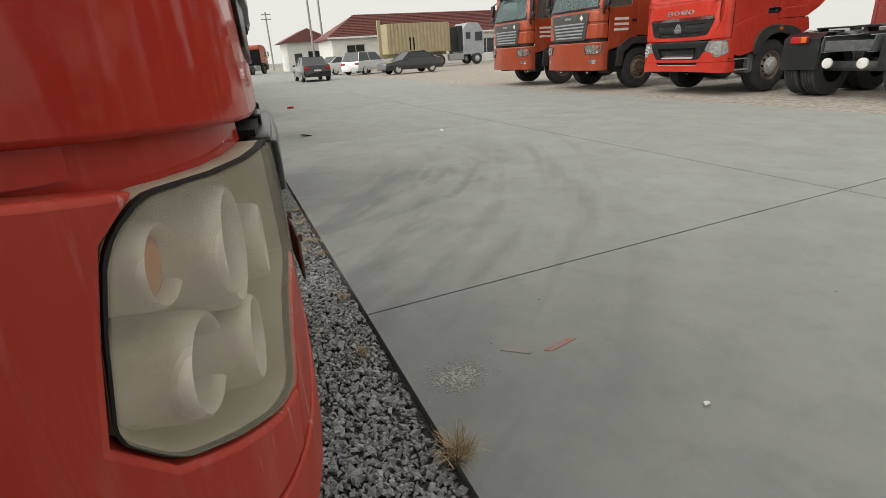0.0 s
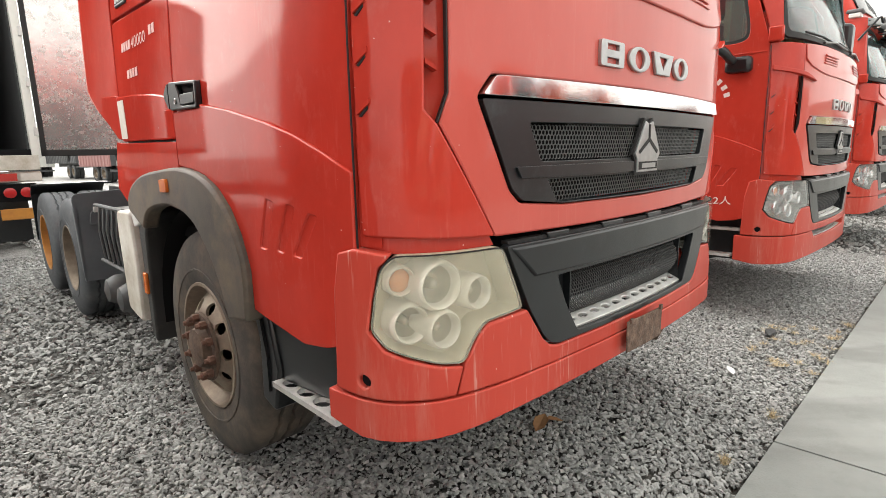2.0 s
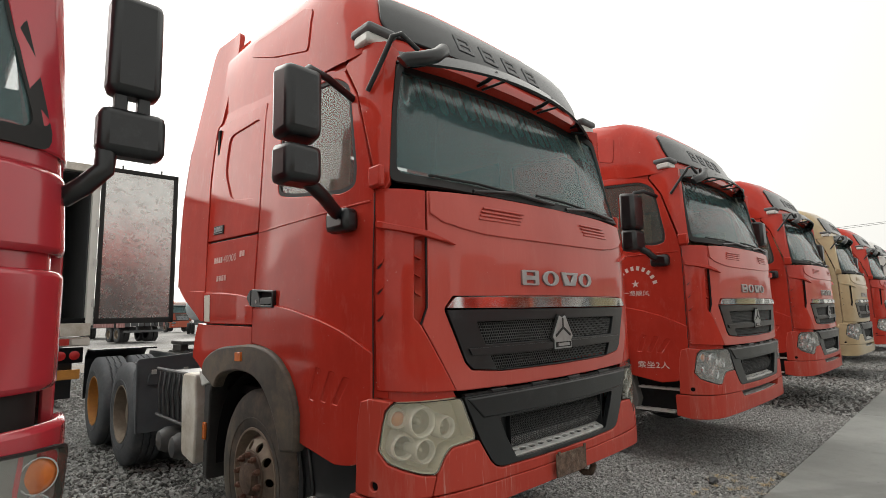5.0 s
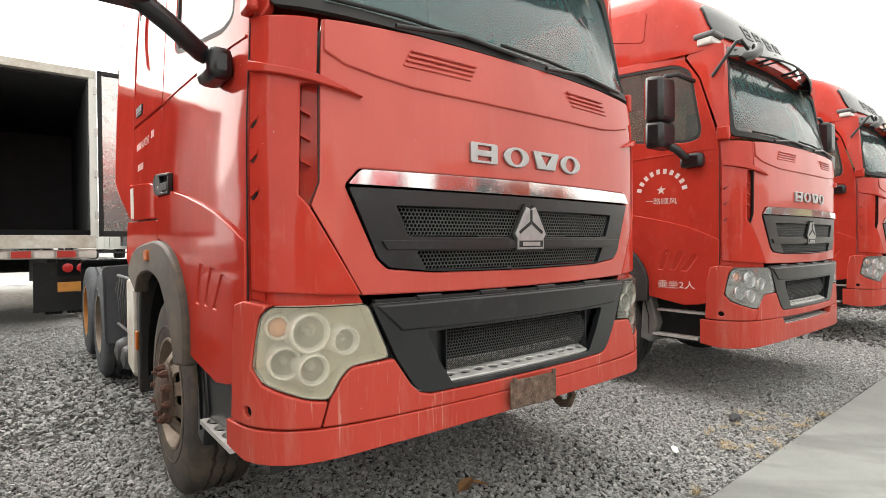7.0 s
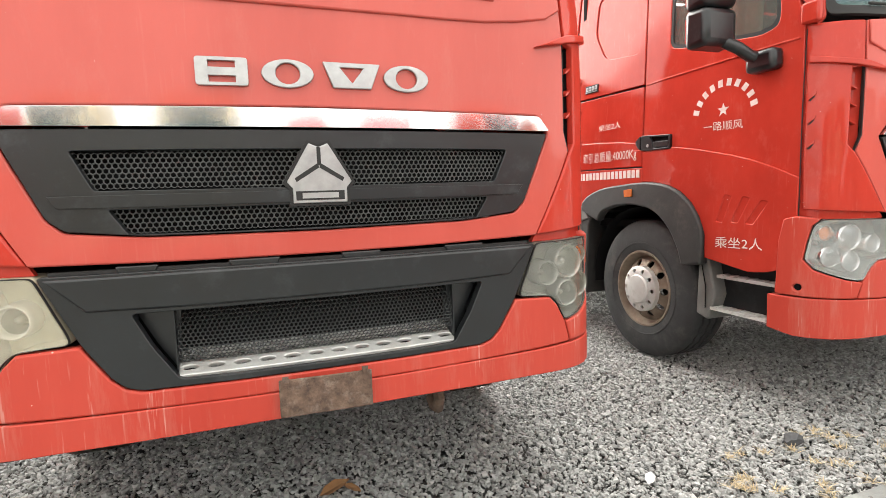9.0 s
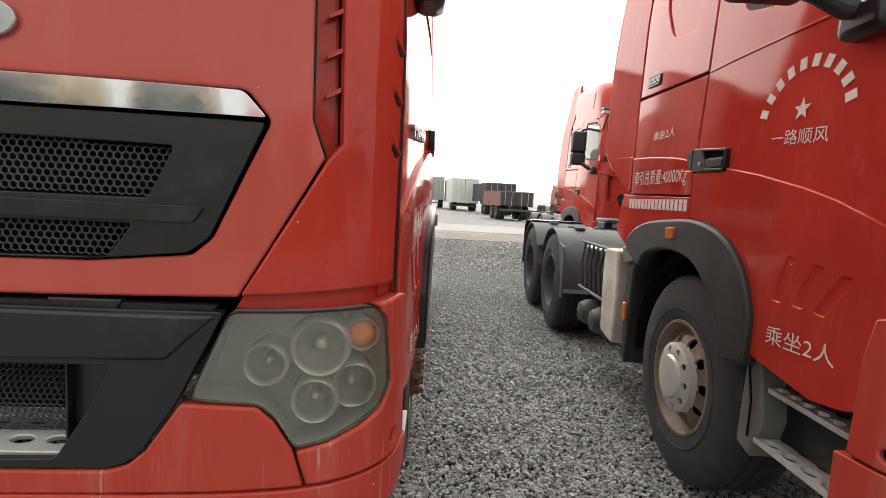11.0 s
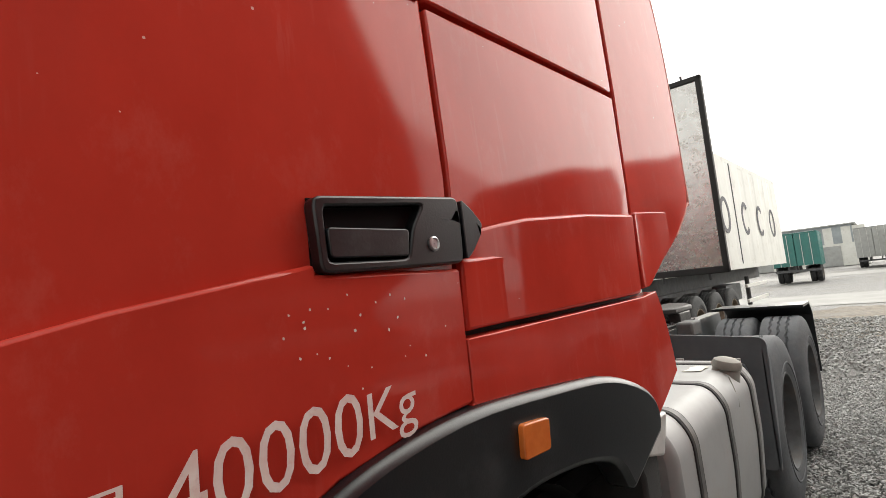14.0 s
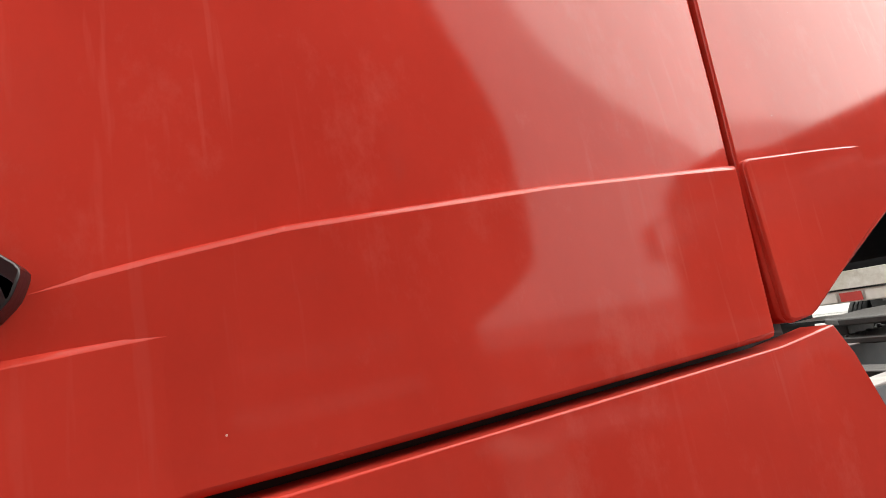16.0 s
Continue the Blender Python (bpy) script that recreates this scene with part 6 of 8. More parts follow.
def tyre_streaks(m, cx, cy, r0, r1, xmax, freq, depth):
    """Dark rubber streaks that turn about one centre."""
    nt = m.node_tree
    b = nt.nodes["Principled BSDF"]
    src = b.inputs["Base Color"].links[0].from_socket

    def math_node(op, *vals):
        n = nt.nodes.new("ShaderNodeMath")
        n.operation = op
        for k, v in enumerate(vals):
            if isinstance(v, (int, float)):
                n.inputs[k].default_value = v
            else:
                nt.links.new(v, n.inputs[k])
        return n.outputs[0]

    def ease(v, a, b_):
        n = nt.nodes.new("ShaderNodeMapRange")
        n.interpolation_type = "SMOOTHSTEP"
        n.inputs["From Min"].default_value, n.inputs["From Max"].default_value = a, b_
        nt.links.new(v, n.inputs["Value"])
        return n.outputs[0]
    sx = nt.nodes.new("ShaderNodeSeparateXYZ")
    nt.links.new(nt.nodes.new("ShaderNodeNewGeometry").outputs["Position"], sx.inputs[0])
    dx, dy = math_node("SUBTRACT", sx.outputs[0], cx), math_node("SUBTRACT", sx.outputs[1], cy)
    r = math_node("SQRT", math_node("ADD", math_node("MULTIPLY", dx, dx), math_node("MULTIPLY", dy, dy)))
    ang = math_node("ARCTAN2", dy, dx)
    co = nt.nodes.new("ShaderNodeCombineXYZ")
    nt.links.new(math_node("MULTIPLY", r, freq), co.inputs[0])
    nt.links.new(math_node("MULTIPLY", ang, 4.0), co.inputs[1])
    no = nt.nodes.new("ShaderNodeTexNoise")
    no.inputs["Scale"].default_value = 1.0
    no.inputs["Detail"].default_value = 4
    nt.links.new(co.outputs[0], no.inputs["Vector"])
    f = math_node("MULTIPLY", ease(no.outputs["Fac"], 0.46, 0.68), ease(r, r0, r0 + 0.6))
    f = math_node("MULTIPLY", f, ease(r, r1, r1 - 0.6))
    f = math_node("MULTIPLY", f, ease(sx.outputs[0], xmax, xmax - 3.5))
    f = math_node("MULTIPLY", f, depth)
    mx = nt.nodes.new("ShaderNodeMix")
    mx.data_type = "RGBA"
    mx.inputs[7].default_value = (0.12, 0.122, 0.118, 1)
    nt.links.new(f, mx.inputs[0])
    nt.links.new(src, mx.inputs[6])
    nt.links.new(mx.outputs[2], b.inputs["Base Color"])


tyre_streaks(M["concrete"], 8.7, 6.8, 9.2, 12.4, 6.5, 3.2, 0.46)
tyre_streaks(M["concrete"], 5.3, 0.9, 2.6, 4.6, 6.5, 4.0, 0.52)
M["pale_concrete"] = material("pale_concrete", (0.27, 0.268, 0.255), 0.8, scale=0.7, bump=0.1)
EDGE = -0.57


def quad(bounds, z, name, mat, label, category="ground"):
    x0, x1, y0, y1 = bounds
    ob = link_mesh(name, [(x0, y0, z), (x1, y0, z), (x1, y1, z), (x0, y1, z)], [(0, 1, 2, 3)], mat, None, "", 0)
    return tagged(ob, label, category, kind="structure")


quad((-900, 900, -900, 900), -0.06, "ground", M["gravel"], "wide ground of grey crushed stone and dirt")
quad((-120, 160, -60, -8.95), -0.02, "ground_dirt", M["dirt"], "pale gravelly dirt beyond the concrete road")
M["joint"] = material("tarred_joint", (0.035, 0.035, 0.034), 0.8, scale=8)
road = quad((-60, 160, -8.9, EDGE), -0.012, "road", M["joint"], "worn grey concrete road with narrow joints", "road")
slab_mesh = {}
for row, (y0, y1) in enumerate(((-4.555, EDGE), (-8.95, -4.57))):
    for k in range(-8, 22):
        x0, x1 = 0.69 + 6.0 * k, 0.69 + 6.0 * (k + 1) - 0.014
        sk = 0.06
        bm = bmesh.new()
        lo = [(x0 - sk * (y0 - EDGE), y0), (x1 - sk * (y0 - EDGE), y0), (x1 - sk * (y1 - EDGE), y1), (x0 - sk * (y1 - EDGE), y1)]
        a = [bm.verts.new((x - x0, y - y0, -0.06)) for x, y in lo]
        b = [bm.verts.new((x - x0, y - y0, 0.0)) for x, y in lo]
        bm.faces.new(list(reversed(a)))
        bm.faces.new(b)
        for i in range(4):
            bm.faces.new((a[i], a[(i + 1) % 4], b[(i + 1) % 4], b[i]))
        if row not in slab_mesh:
            slab_mesh[row] = part("slab", bm, M["concrete"], road, smooth=0)
            ob = slab_mesh[row]
        else:
            bm.free()
            ob = new("slab", slab_mesh[row].data)
            ob.parent = road
        ob.location = (x0, y0, 0.0)
for nm, b in (("lot_road", (-60, 60, 21.6, 27.6)), ("lot_road_far", (-80, 80, 50.0, 58.0))):
    quad(b, -0.046, "pavement", M["pale_concrete"], "pale concrete strip across the yard", "pavement")

# brown trodden dirt before the strip
M["brown_dirt"] = ground_material("brown_trodden_dirt", (0.08, 0.068, 0.052), (0.21, 0.175, 0.13), (0.17, 0.16, 0.148), 14, 0.6)
rim_ = []
for k in range(60):
    a = 2 * math.pi * k / 60
    w = 1 + 0.10 * math.sin(5 * a + 1) + 0.07 * math.sin(11 * a) + 0.05 * math.sin(23 * a + 2)
    rim_.append((3.0 + 7.5 * math.cos(a) * w, 16.6 + 4.2 * math.sin(a) * w, -0.051))
tagged(link_mesh("ground_patch", rim_, [tuple(range(60))], M["brown_dirt"], None, "", 0), "patch of brown trodden dirt with straw", "ground", kind="structure")

# grit under the loose stones, coloured dark for the shade in their gaps
M["grit"] = ground_material("gap_shade_grit", (0.03, 0.03, 0.03), (0.12, 0.118, 0.112), (0.09, 0.082, 0.07), 70, 0.6)
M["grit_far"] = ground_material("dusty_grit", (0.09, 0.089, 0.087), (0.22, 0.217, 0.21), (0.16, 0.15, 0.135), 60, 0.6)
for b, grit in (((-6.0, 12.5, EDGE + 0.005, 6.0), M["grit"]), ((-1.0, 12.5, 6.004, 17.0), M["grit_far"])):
    quad(b, -0.056, "ground_patch", grit, "grit with gap shade in its colour between the crushed stones")

# loose stones in one mesh


def scatter_stones(name, bounds, count, size, seed):
    r = np.random.default_rng(seed)
    base = np.array([(-1.1, -0.7, -0.6), (1.0, -0.9, -0.6), (0.15, 1.25, -0.6), (-0.75, 0.55, 0.95), (0.75, 0.5, 1.0), (0.05, -0.95, 0.95)], float)
    hull = [(0, 2, 1), (3, 5, 4), (0, 1, 5), (1, 2, 4), (2, 0, 3), (0, 5, 3), (1, 4, 5), (2, 3, 4)]
    x = r.uniform(bounds[0], bounds[1], count)
    y = r.uniform(bounds[2], bounds[3], count)
    sz = size * np.exp(r.normal(0, 0.25, count))
    jit = base[None] * 0.75 + r.normal(0, 0.19, (count, 6, 3))
    jit *= (sz[:, None] * r.uniform(0.5, 1.05, (count, 3)))[:, None, :] * 0.5
    jit[:, :, 2] *= 0.6
    jit[:, :, 2] += jit[:, :, 0] * r.normal(0, 0.22, count)[:, None] + jit[:, :, 1] * r.normal(0, 0.22, count)[:, None]
    ang = r.uniform(0, 6.283, count)
    c, s = np.cos(ang)[:, None], np.sin(ang)[:, None]
    px = jit[:, :, 0] * c - jit[:, :, 1] * s + x[:, None]
    py = jit[:, :, 0] * s + jit[:, :, 1] * c + y[:, None]
    lump = 0.006 * np.sin(x * 2.1 + y) + 0.006 * np.sin(y * 3.3 - x * 0.7)
    pz = jit[:, :, 2] + (r.uniform(-0.016, 0.0, count) + lump - 0.02)[:, None]
    verts = np.stack([px, py, pz], -1).reshape(-1, 3)
    faces = (np.array(hull)[None] + 6 * np.arange(count)[:, None, None]).reshape(-1, 3)
    me = bpy.data.meshes.new(name)
    me.vertices.add(len(verts))
    me.vertices.foreach_set("co", verts.ravel())
    me.loops.add(faces.size)
    me.loops.foreach_set("vertex_index", faces.ravel().astype(np.int32))
    me.polygons.add(len(faces))
    me.polygons.foreach_set("loop_start", np.arange(0, faces.size, 3, dtype=np.int32))
    me.update(calc_edges=True)
    me.shade_flat()
    me.materials.append(M["stone"])
    ob = new(name, me)
    return tagged(ob, "loose grey crushed stones covering the truck yard", "gravel", kind="stuff")


scatter_stones("gravel_stones", (-3.6, 6.5, EDGE + 0.02, 2.6), 150000, 0.029, 3)
scatter_stones("gravel_stones", (0.7, 3.2, 2.6, 9.0), 42000, 0.031, 4)
scatter_stones("gravel_stones", (-6.0, 0.7, 2.6, 9.0), 36000, 0.045, 8)
scatter_stones("gravel_stones", (3.2, 12.5, 2.6, 9.0), 26000, 0.045, 9)
scatter_stones("gravel_stones", (-1.0, 8.5, 9.0, 17.0), 22000, 0.062, 6)
scatter_stones("gravel_stones", (6.5, 26.0, EDGE + 0.02, 2.6), 16000, 0.055, 5)

# ---- the row of trucks ----
main = build_truck("tractor_truck", "faded red tractor truck with yellowed headlights and rusty front hubs", M["red"], M["red_low"], OLD, "front")
for words, y0, z0, y1, z1, h, s in (("最大牵引总质量", 0.242, 1.289, 0.772, 1.334, 0.076, 1), ("40000", 0.790, 1.338, 1.035, 1.359, 0.078, 1), ("Kg", 1.045, 1.349, 1.135, 1.357, 0.078, 1), ("乘坐2人", 0.285, 0.89, 0.61, 0.89, 0.074, 1)):
    side_text(main, words, y0, z0, y1, z1, h, s)
lettering("model_number", "440", M["darkmetal"], main, belt, (uy(0.423), 1.586), (uy(0.592), 1.591), 0.040, 0.006, 0.012, shear=0.004, bold=0.05)
block_outlines = ([(0.0, 1.0), (1.0, 1.0), (1.0, 0.7), (0.66, 0.7), (0.66, 0.0), (0.34, 0.0), (0.34, 0.7), (0.0, 0.7)],
                  [(0.0, 1.0), (1.0, 1.0), (1.0, 0.72), (0.5, 0.0), (0.12, 0.0), (0.6, 0.7), (0.0, 0.7)],
                  [(0.0, 1.0), (0.3, 1.0), (0.3, 0.64), (0.7, 0.64), (0.7, 1.0), (1.0, 1.0), (1.0, 0.0), (0.7, 0.0), (0.7, 0.34), (0.3, 0.34), (0.3, 0.0), (0.0, 0.0)])
for k, (a, b) in enumerate(((0.234, 0.285), (0.292, 0.338), (0.345, 0.393))):
    sheet("model_block", [(uy(a + (b - a) * x), 1.572 + 0.003 * k + 0.037 * y) for x, y in reversed(block_outlines[k])], M["darkmetal"], main, belt, (), 0.012, 0.012)
side_text(main, "40000", 1.60, 1.925, 1.82, 1.925, 0.052, -1, M["letter_worn"], 0.003)
side_bars(main, 1.84, 2.0, 1.93, 0.042, 4, -1, 0.003, M["letter_worn"])
side_bars(main, 1.47, 1.56, 1.945, 0.04, 2, -1, 0.003, M["letter_worn"])
side_bars(main, 1.75, 1.93, 1.795, 0.04, 4, -1, 0.003, M["letter_worn"])
sheet("pale_sticker", sd([(1.985, 1.505), (2.09, 1.508), (2.10, 1.70), (1.995, 1.70)], -1), M["sticker"], main, belt, (), 0.0155, 0.002)
rc = random.Random(31)
for k in range(26):
    y, z = rc.uniform(0.93, 1.27), 1.572 - abs(rc.gauss(0, 0.075))
    r = rc.uniform(0.0008, 0.0023)
    ring = [(uy(y) + r * rc.uniform(0.6, 1.3) * math.cos(a), z + r * rc.uniform(0.6, 1.4) * math.sin(a)) for a in [2 * math.pi * j / 6 for j in range(6)]]
    link_mesh("paint_chip", [belt(u, v) + Vector((0.0175, 0, 0)) for u, v in ring], [tuple(range(6))], M["sticker"], main, smooth=0)
pl = sheet("number_plate", fr([(-0.172, 0.735), (0.134, 0.73), (0.134, 0.602), (-0.172, 0.607)]), M["plate"], main, belt, (), 0.058, 0.008, bevel=0.004, label="bare rusty plate backing")
for s in (-1, 1):
    sheet("plate_tab", fr([(s * 0.13 - 0.03, 0.745), (s * 0.13 - 0.01, 0.745), (s * 0.13 - 0.01, 0.725), (s * 0.13 - 0.03, 0.725)]), M["plate"], pl, belt, (), 0.066, 0.01)
tube_part("tow_hook", [(0.42, -0.06, 0.62), (0.42, -0.10, 0.53), (0.42, -0.08, 0.485), (0.42, -0.03, 0.475), (0.42, 0.01, 0.50)], 0.022, M["rust"], main)

second = build_truck("tractor_truck", "bright red tractor truck with clear headlights and silver hub covers", M["red"], M["red_low"], NEW, "covered")
side_text(second, "乘坐2人", 0.28, 0.93, 0.60, 0.925, 0.07, -1)
side_text(second, "乘坐2人", 1.52, 1.80, 1.80, 1.80, 0.05, -1)
side_text(second, "牵引总质量:40000Kg", 1.33, 1.53, 2.02, 1.53, 0.10, -1)
side_bars(second, 1.3, 2.1, 1.40, 0.06, 16, -1, 0.0205)
# round door emblem: an arc of bars, a star, a motto
for k in range(10):
    a = math.radians(165 - 150 * k / 9)
    c, z = 0.58, 1.745
    p = Vector((math.cos(a), math.sin(a)))
    t = Vector((-p.y, p.x))
    q = [Vector((c, z)) + p * 0.212 + p * i * 0.022 + t * j * 0.016 for i, j in ((-1, -1), (1, -1), (1, 1), (-1, 1))]
    sheet("emblem_bar", sd([(v.x, v.y) for v in q], -1), M["letter"], second, belt, (), 0.003, 0.002)
star = []
for k in range(10):
    r = 0.042 if k % 2 == 0 else 0.017
    a = math.pi / 2 + k * math.pi / 5
    star.append((0.58 + r * math.cos(a), 1.79 + r * math.sin(a)))
sheet("door_star", sd(star, -1), M["letter"], second, belt, (), 0.003, 0.002)
lettering("painted_line", "一路顺风", M["letter"], second, belt, (-uy(0.72), 1.67), (-uy(0.44), 1.66), 0.056, 0.0045)
second.matrix_basis = pose(3.81, -0.02, 0, 0, 0, -0.8)


def painted_copy(src, m, paint, label):
    t = copy_thing(src, m)
    t["label"] = label
    for o in t.children_recursive:
        if o.type == "MESH" and o.data.materials and o.data.materials[0].name.startswith("red_"):
            o.material_slots[0].link = "OBJECT"
            o.material_slots[0].material = paint
    return t


plain = build_truck("tractor_truck", "red tractor truck with clear headlights in a long row", M["red"], M["red_low"], dict(NEW, fine=False), "covered")
plain.location = (7.93, 0.02, 0)
for x, mat, lab in ((12.1, "gold", "gold-painted tractor truck in a long row"), (16.25, "red", ""), (20.3, "white", "white tractor truck in a long row"), (24.5, "crimson", "dark red tractor truck in a long row"),
                    (28.6, "red", ""), (32.8, "gold", "gold-painted tractor truck in a long row"), (37.0, "crimson", "dark red tractor truck in a long row")):
    painted_copy(plain, pose(x, random.uniform(-0.06, 0.06), 0, 0, 0, random.uniform(-0.6, 0.6)), M[mat], lab or "red tractor truck with clear headlights in a long row")
painted_copy(plain, pose(5.28, 7.6, 0, 0, 0, 0), M["red"], "red tractor truck standing in the second row")
painted_copy(plain, pose(8.05, -10.0, 0, 0, 0, 180), M["red"], "red tractor truck parked across the road")

# ---- flat-nosed trucks of another make ----
M["pinkred"] = material("glossy_pink_red_paint", (0.46, 0.035, 0.05), 0.25, coat=0.8, color2=(0.42, 0.03, 0.045), scale=1.4)
M["lattice"] = material("dark_grille_plastic", (0.05, 0.052, 0.05), 0.4, scale=9, dirt=(0.2, 0.18, 0.15), dirt_amount=0.25)
M["offwhite"] = material("pale_marking", (0.7, 0.7, 0.66), 0.5)


def build_flat_truck(label, paint, words=True):
    truck = new("cab_over_truck")
    tagged(truck, label, "truck", "flat-nosed trucks")

    def band(name, z0, z1, mat, off, x=None, parent=truck, bevel=0.012, holes=()):
        e = ux(x) if x else uy(0.22)
        return sheet(name, [(-e, z0), (0, z0), (e, z0), (e, z1), (0, z1), (-e, z1)], mat, parent, belt, holes, off, 0.04, (0.06, 0.3), bevel=bevel)
    band("bumper", 0.52, 1.24, paint, 0.03, bevel=0.03)
    band("bumper_gap", 1.2, 1.4, M["seam"], -0.05)
    band("front_panel", 1.33, 1.69, paint, 0.0, bevel=0.025)
    band("panel_groove", 1.66, 1.78, paint, -0.035)
    band("front_panel_upper", 1.74, 2.0, paint, 0.0, bevel=0.02)
    band("scuttle", 1.99, 2.12, paint, -0.01)
    gr = sheet("grille", soften([(-0.72, 1.30), (0.72, 1.30), (0.86, 1.98), (-0.86, 1.98)], 0.06, 3), M["lattice"], truck, belt, (), 0.02, 0.03, bevel=0.01, label="dark grille with horizontal bars")
    for k in range(5):
        z = 1.36 + 0.085 * k
        sheet("grille_bar", [(-0.60 - 0.02 * k, z), (0.60 + 0.02 * k, z), (0.61 + 0.02 * k, z + 0.04), (-0.61 - 0.02 * k, z + 0.04)], M["silver"], gr, belt, (), 0.034, 0.02, bevel=0.006)
    sheet("maker_mark", soften([(-0.15, 1.84), (0.15, 1.84), (0.15, 1.90), (-0.15, 1.90)], 0.02), M["satin"], gr, belt, (), 0.034, 0.012)
    sheet("diamond_sign", [(0.5, 1.86), (0.57, 1.93), (0.64, 1.86), (0.57, 1.79)], M["offwhite"], gr, belt, (), 0.026, 0.005)
    for s in (-1, 1):
        lamp_out = soften(fr([(0.72, 1.16), (0.80, 0.93), (1.10, 0.945), (1.165, 0.99), (1.178, 1.17), (1.0, 1.185)], s), 0.04, 4)
        cu, cv = sum(p[0] for p in lamp_out) / len(lamp_out), sum(p[1] for p in lamp_out) / len(lamp_out)
        h = sheet("headlight", lamp_out, M["housing_new"], truck, belt, (), 0.032, 0.02, bevel=0.004, label="wide clear headlight")
        sheet("lamp_seal", lamp_out, M["seam"], h, belt, [[(cu + (u - cu) * 0.95, cv + (v - cv) * 0.93) for u, v in lamp_out]], 0.05, 0.02)
        for x, z, r, mat in ((1.125, 1.105, 0.05, "amber"), (1.12, 1.015, 0.042, "bowl_new"), (0.98, 1.055, 0.062, "bowl_new"), (0.86, 1.06, 0.055, "bowl_new")):
            p = belt(s * ux(x), z)
            n = Vector((s * max(0, x - 0.9) * 1.5, -1, 0)).normalized()
            m = Matrix.Translation(p + n * 0.034) @ n.to_track_quat("X", "Z").to_matrix().to_4x4()
            lp = lathe("lamp", [(r * 1.05, 0.0), (r * 1.02, 0.014), (r * 0.94, 0.014), (r * 0.9, 0.004)], M["chrome"], h, 24, m, smooth=60)
            lathe("reflector", [(r * 0.92, 0.006), (r * 0.6, 0.001 if mat != "amber" else 0.014), (0.001, 0.0005 if mat != "amber" else 0.017)], M[mat], lp, 20, m, smooth=60)
        cover = sheet("lens", [(cu + (u - cu) * 0.96, cv + (v - cv) * 0.95) for u, v in lamp_out], M["lens_mid"], h, belt, (), 0.054, 0.004)
        cover.visible_shadow = False
        sheet("fog_lamp", soften(fr([(0.9, 0.70), (1.1, 0.70), (1.1, 0.80), (0.9, 0.80)], s), 0.02), M["bowl_new"], truck, belt, (), 0.036, 0.01)
        win = soften(sd([(0.95, 2.1), (0.3, 2.05), (0.34, 2.7), (0.95, 2.75)], s), 0.06, 3)
        d = sheet("door", sd([(0.24, 1.0), (1.15, 1.3), (1.15, 2.95), (0.45, 2.95), (0.26, 2.2)], s), paint, truck, belt, [win], 0.0, 0.04, bevel=0.008)
        sheet("window", win, M["window"], d, belt, (), -0.015, 0.006)
        sheet("door_handle", sd([(0.95, 1.7), (1.1, 1.7), (1.1, 1.76), (0.95, 1.76)], s), M["black"], d, belt, (), 0.02, 0.02)
        if words:
            for k in range(3):
                sheet("lettering_bar", sd([(0.4, 1.75 - 0.13 * k), (0.85, 1.75 - 0.13 * k), (0.85, 1.81 - 0.13 * k), (0.4, 1.81 - 0.13 * k)], s), M["offwhite"], d, belt, (), 0.003, 0.002)
        sheet("side_panel", sd([(1.16, 1.35), (2.1, 1.3), (2.1, 2.95), (1.16, 2.95)], s), paint, truck, belt, (), 0.0, 0.04, bevel=0.008)
        sheet("pillar", [(s * ux(1.09), 2.05), (s * uy(0.23), 2.05), (s * uy(0.45), 2.95), (s * ux(1.06), 2.95)], paint, truck, belt, (), 0.004, 0.04, (0.05, 0.2), bevel=0.006)
        sheet("wheel_arch", sd([(0.5, 0.6), (0.55, 1.1), (0.9, 1.32), (1.6, 1.32), (1.95, 1.1), (2.0, 0.7), (1.85, 0.8), (1.6, 1.14), (1.0, 1.14), (0.75, 0.95), (0.7, 0.6)], s), M["trimgrey"], truck, belt, (), 0.02, 0.08, bevel=0.01)
        box_part("step_box", tuple(sorted((s * 0.8, s * 1.2))) + (0.25, 0.62, 0.45, 0.98), M["black"], truck, bevel=0.02)
        wheel(truck, 1.19, 1.33, s, "front", "front_wheel", False, (M["rubber"], M["rim"], M["rust"]))
        for y in (4.6, 5.95):
            wheel(truck, 1.2, y, s, "rear", "rear_wheel", True, (M["rubber"], M["rim"], M["rim"]))
        arm = tube_part("mirror_arm", [(s * 1.17, 0.1, 1.93), (s * 1.22, 0.05, 1.97), (s * 1.27, 0.03, 2.03), (s * 1.28, 0.05, 2.12)], 0.032, M["black"], truck, seg=10)
        tube_part("upper_mirror_arm", [(s * 1.15, 0.25, 2.72), (s * 1.22, 0.12, 2.72), (s * 1.30, 0.06, 2.66)], 0.022, M["black"], arm, seg=8)
        for nm, x0, x1, z0, z1 in (("main_mirror", 1.265, 1.43, 2.30, 2.66), ("wide_mirror", 1.245, 1.45, 2.085, 2.25)):
            m1 = box_part(nm, tuple(sorted((s * x0, s * x1))) + (0.0, 0.11, z0, z1), M["black"], arm, bevel=0.03)
            box_part("mirror_glass", tuple(sorted((s * (x0 + 0.02), s * (x1 - 0.02)))) + (0.108, 0.116, z0 + 0.02, z1 - 0.02), M["mirror"], m1, bevel=0.0)
        for dx in (1.31, 1.38):
            box_part("mirror_link", tuple(sorted((s * (dx - 0.02), s * (dx + 0.02)))) + (0.03, 0.07, 2.22, 2.32), M["black"], arm, bevel=0.006)
        prism("chassis_rail", [(0.6, 0.78), (6.5, 0.78), (6.5, 1.04), (0.6, 1.04)], "x", s * 0.39, s * 0.44, M["frame"], truck)
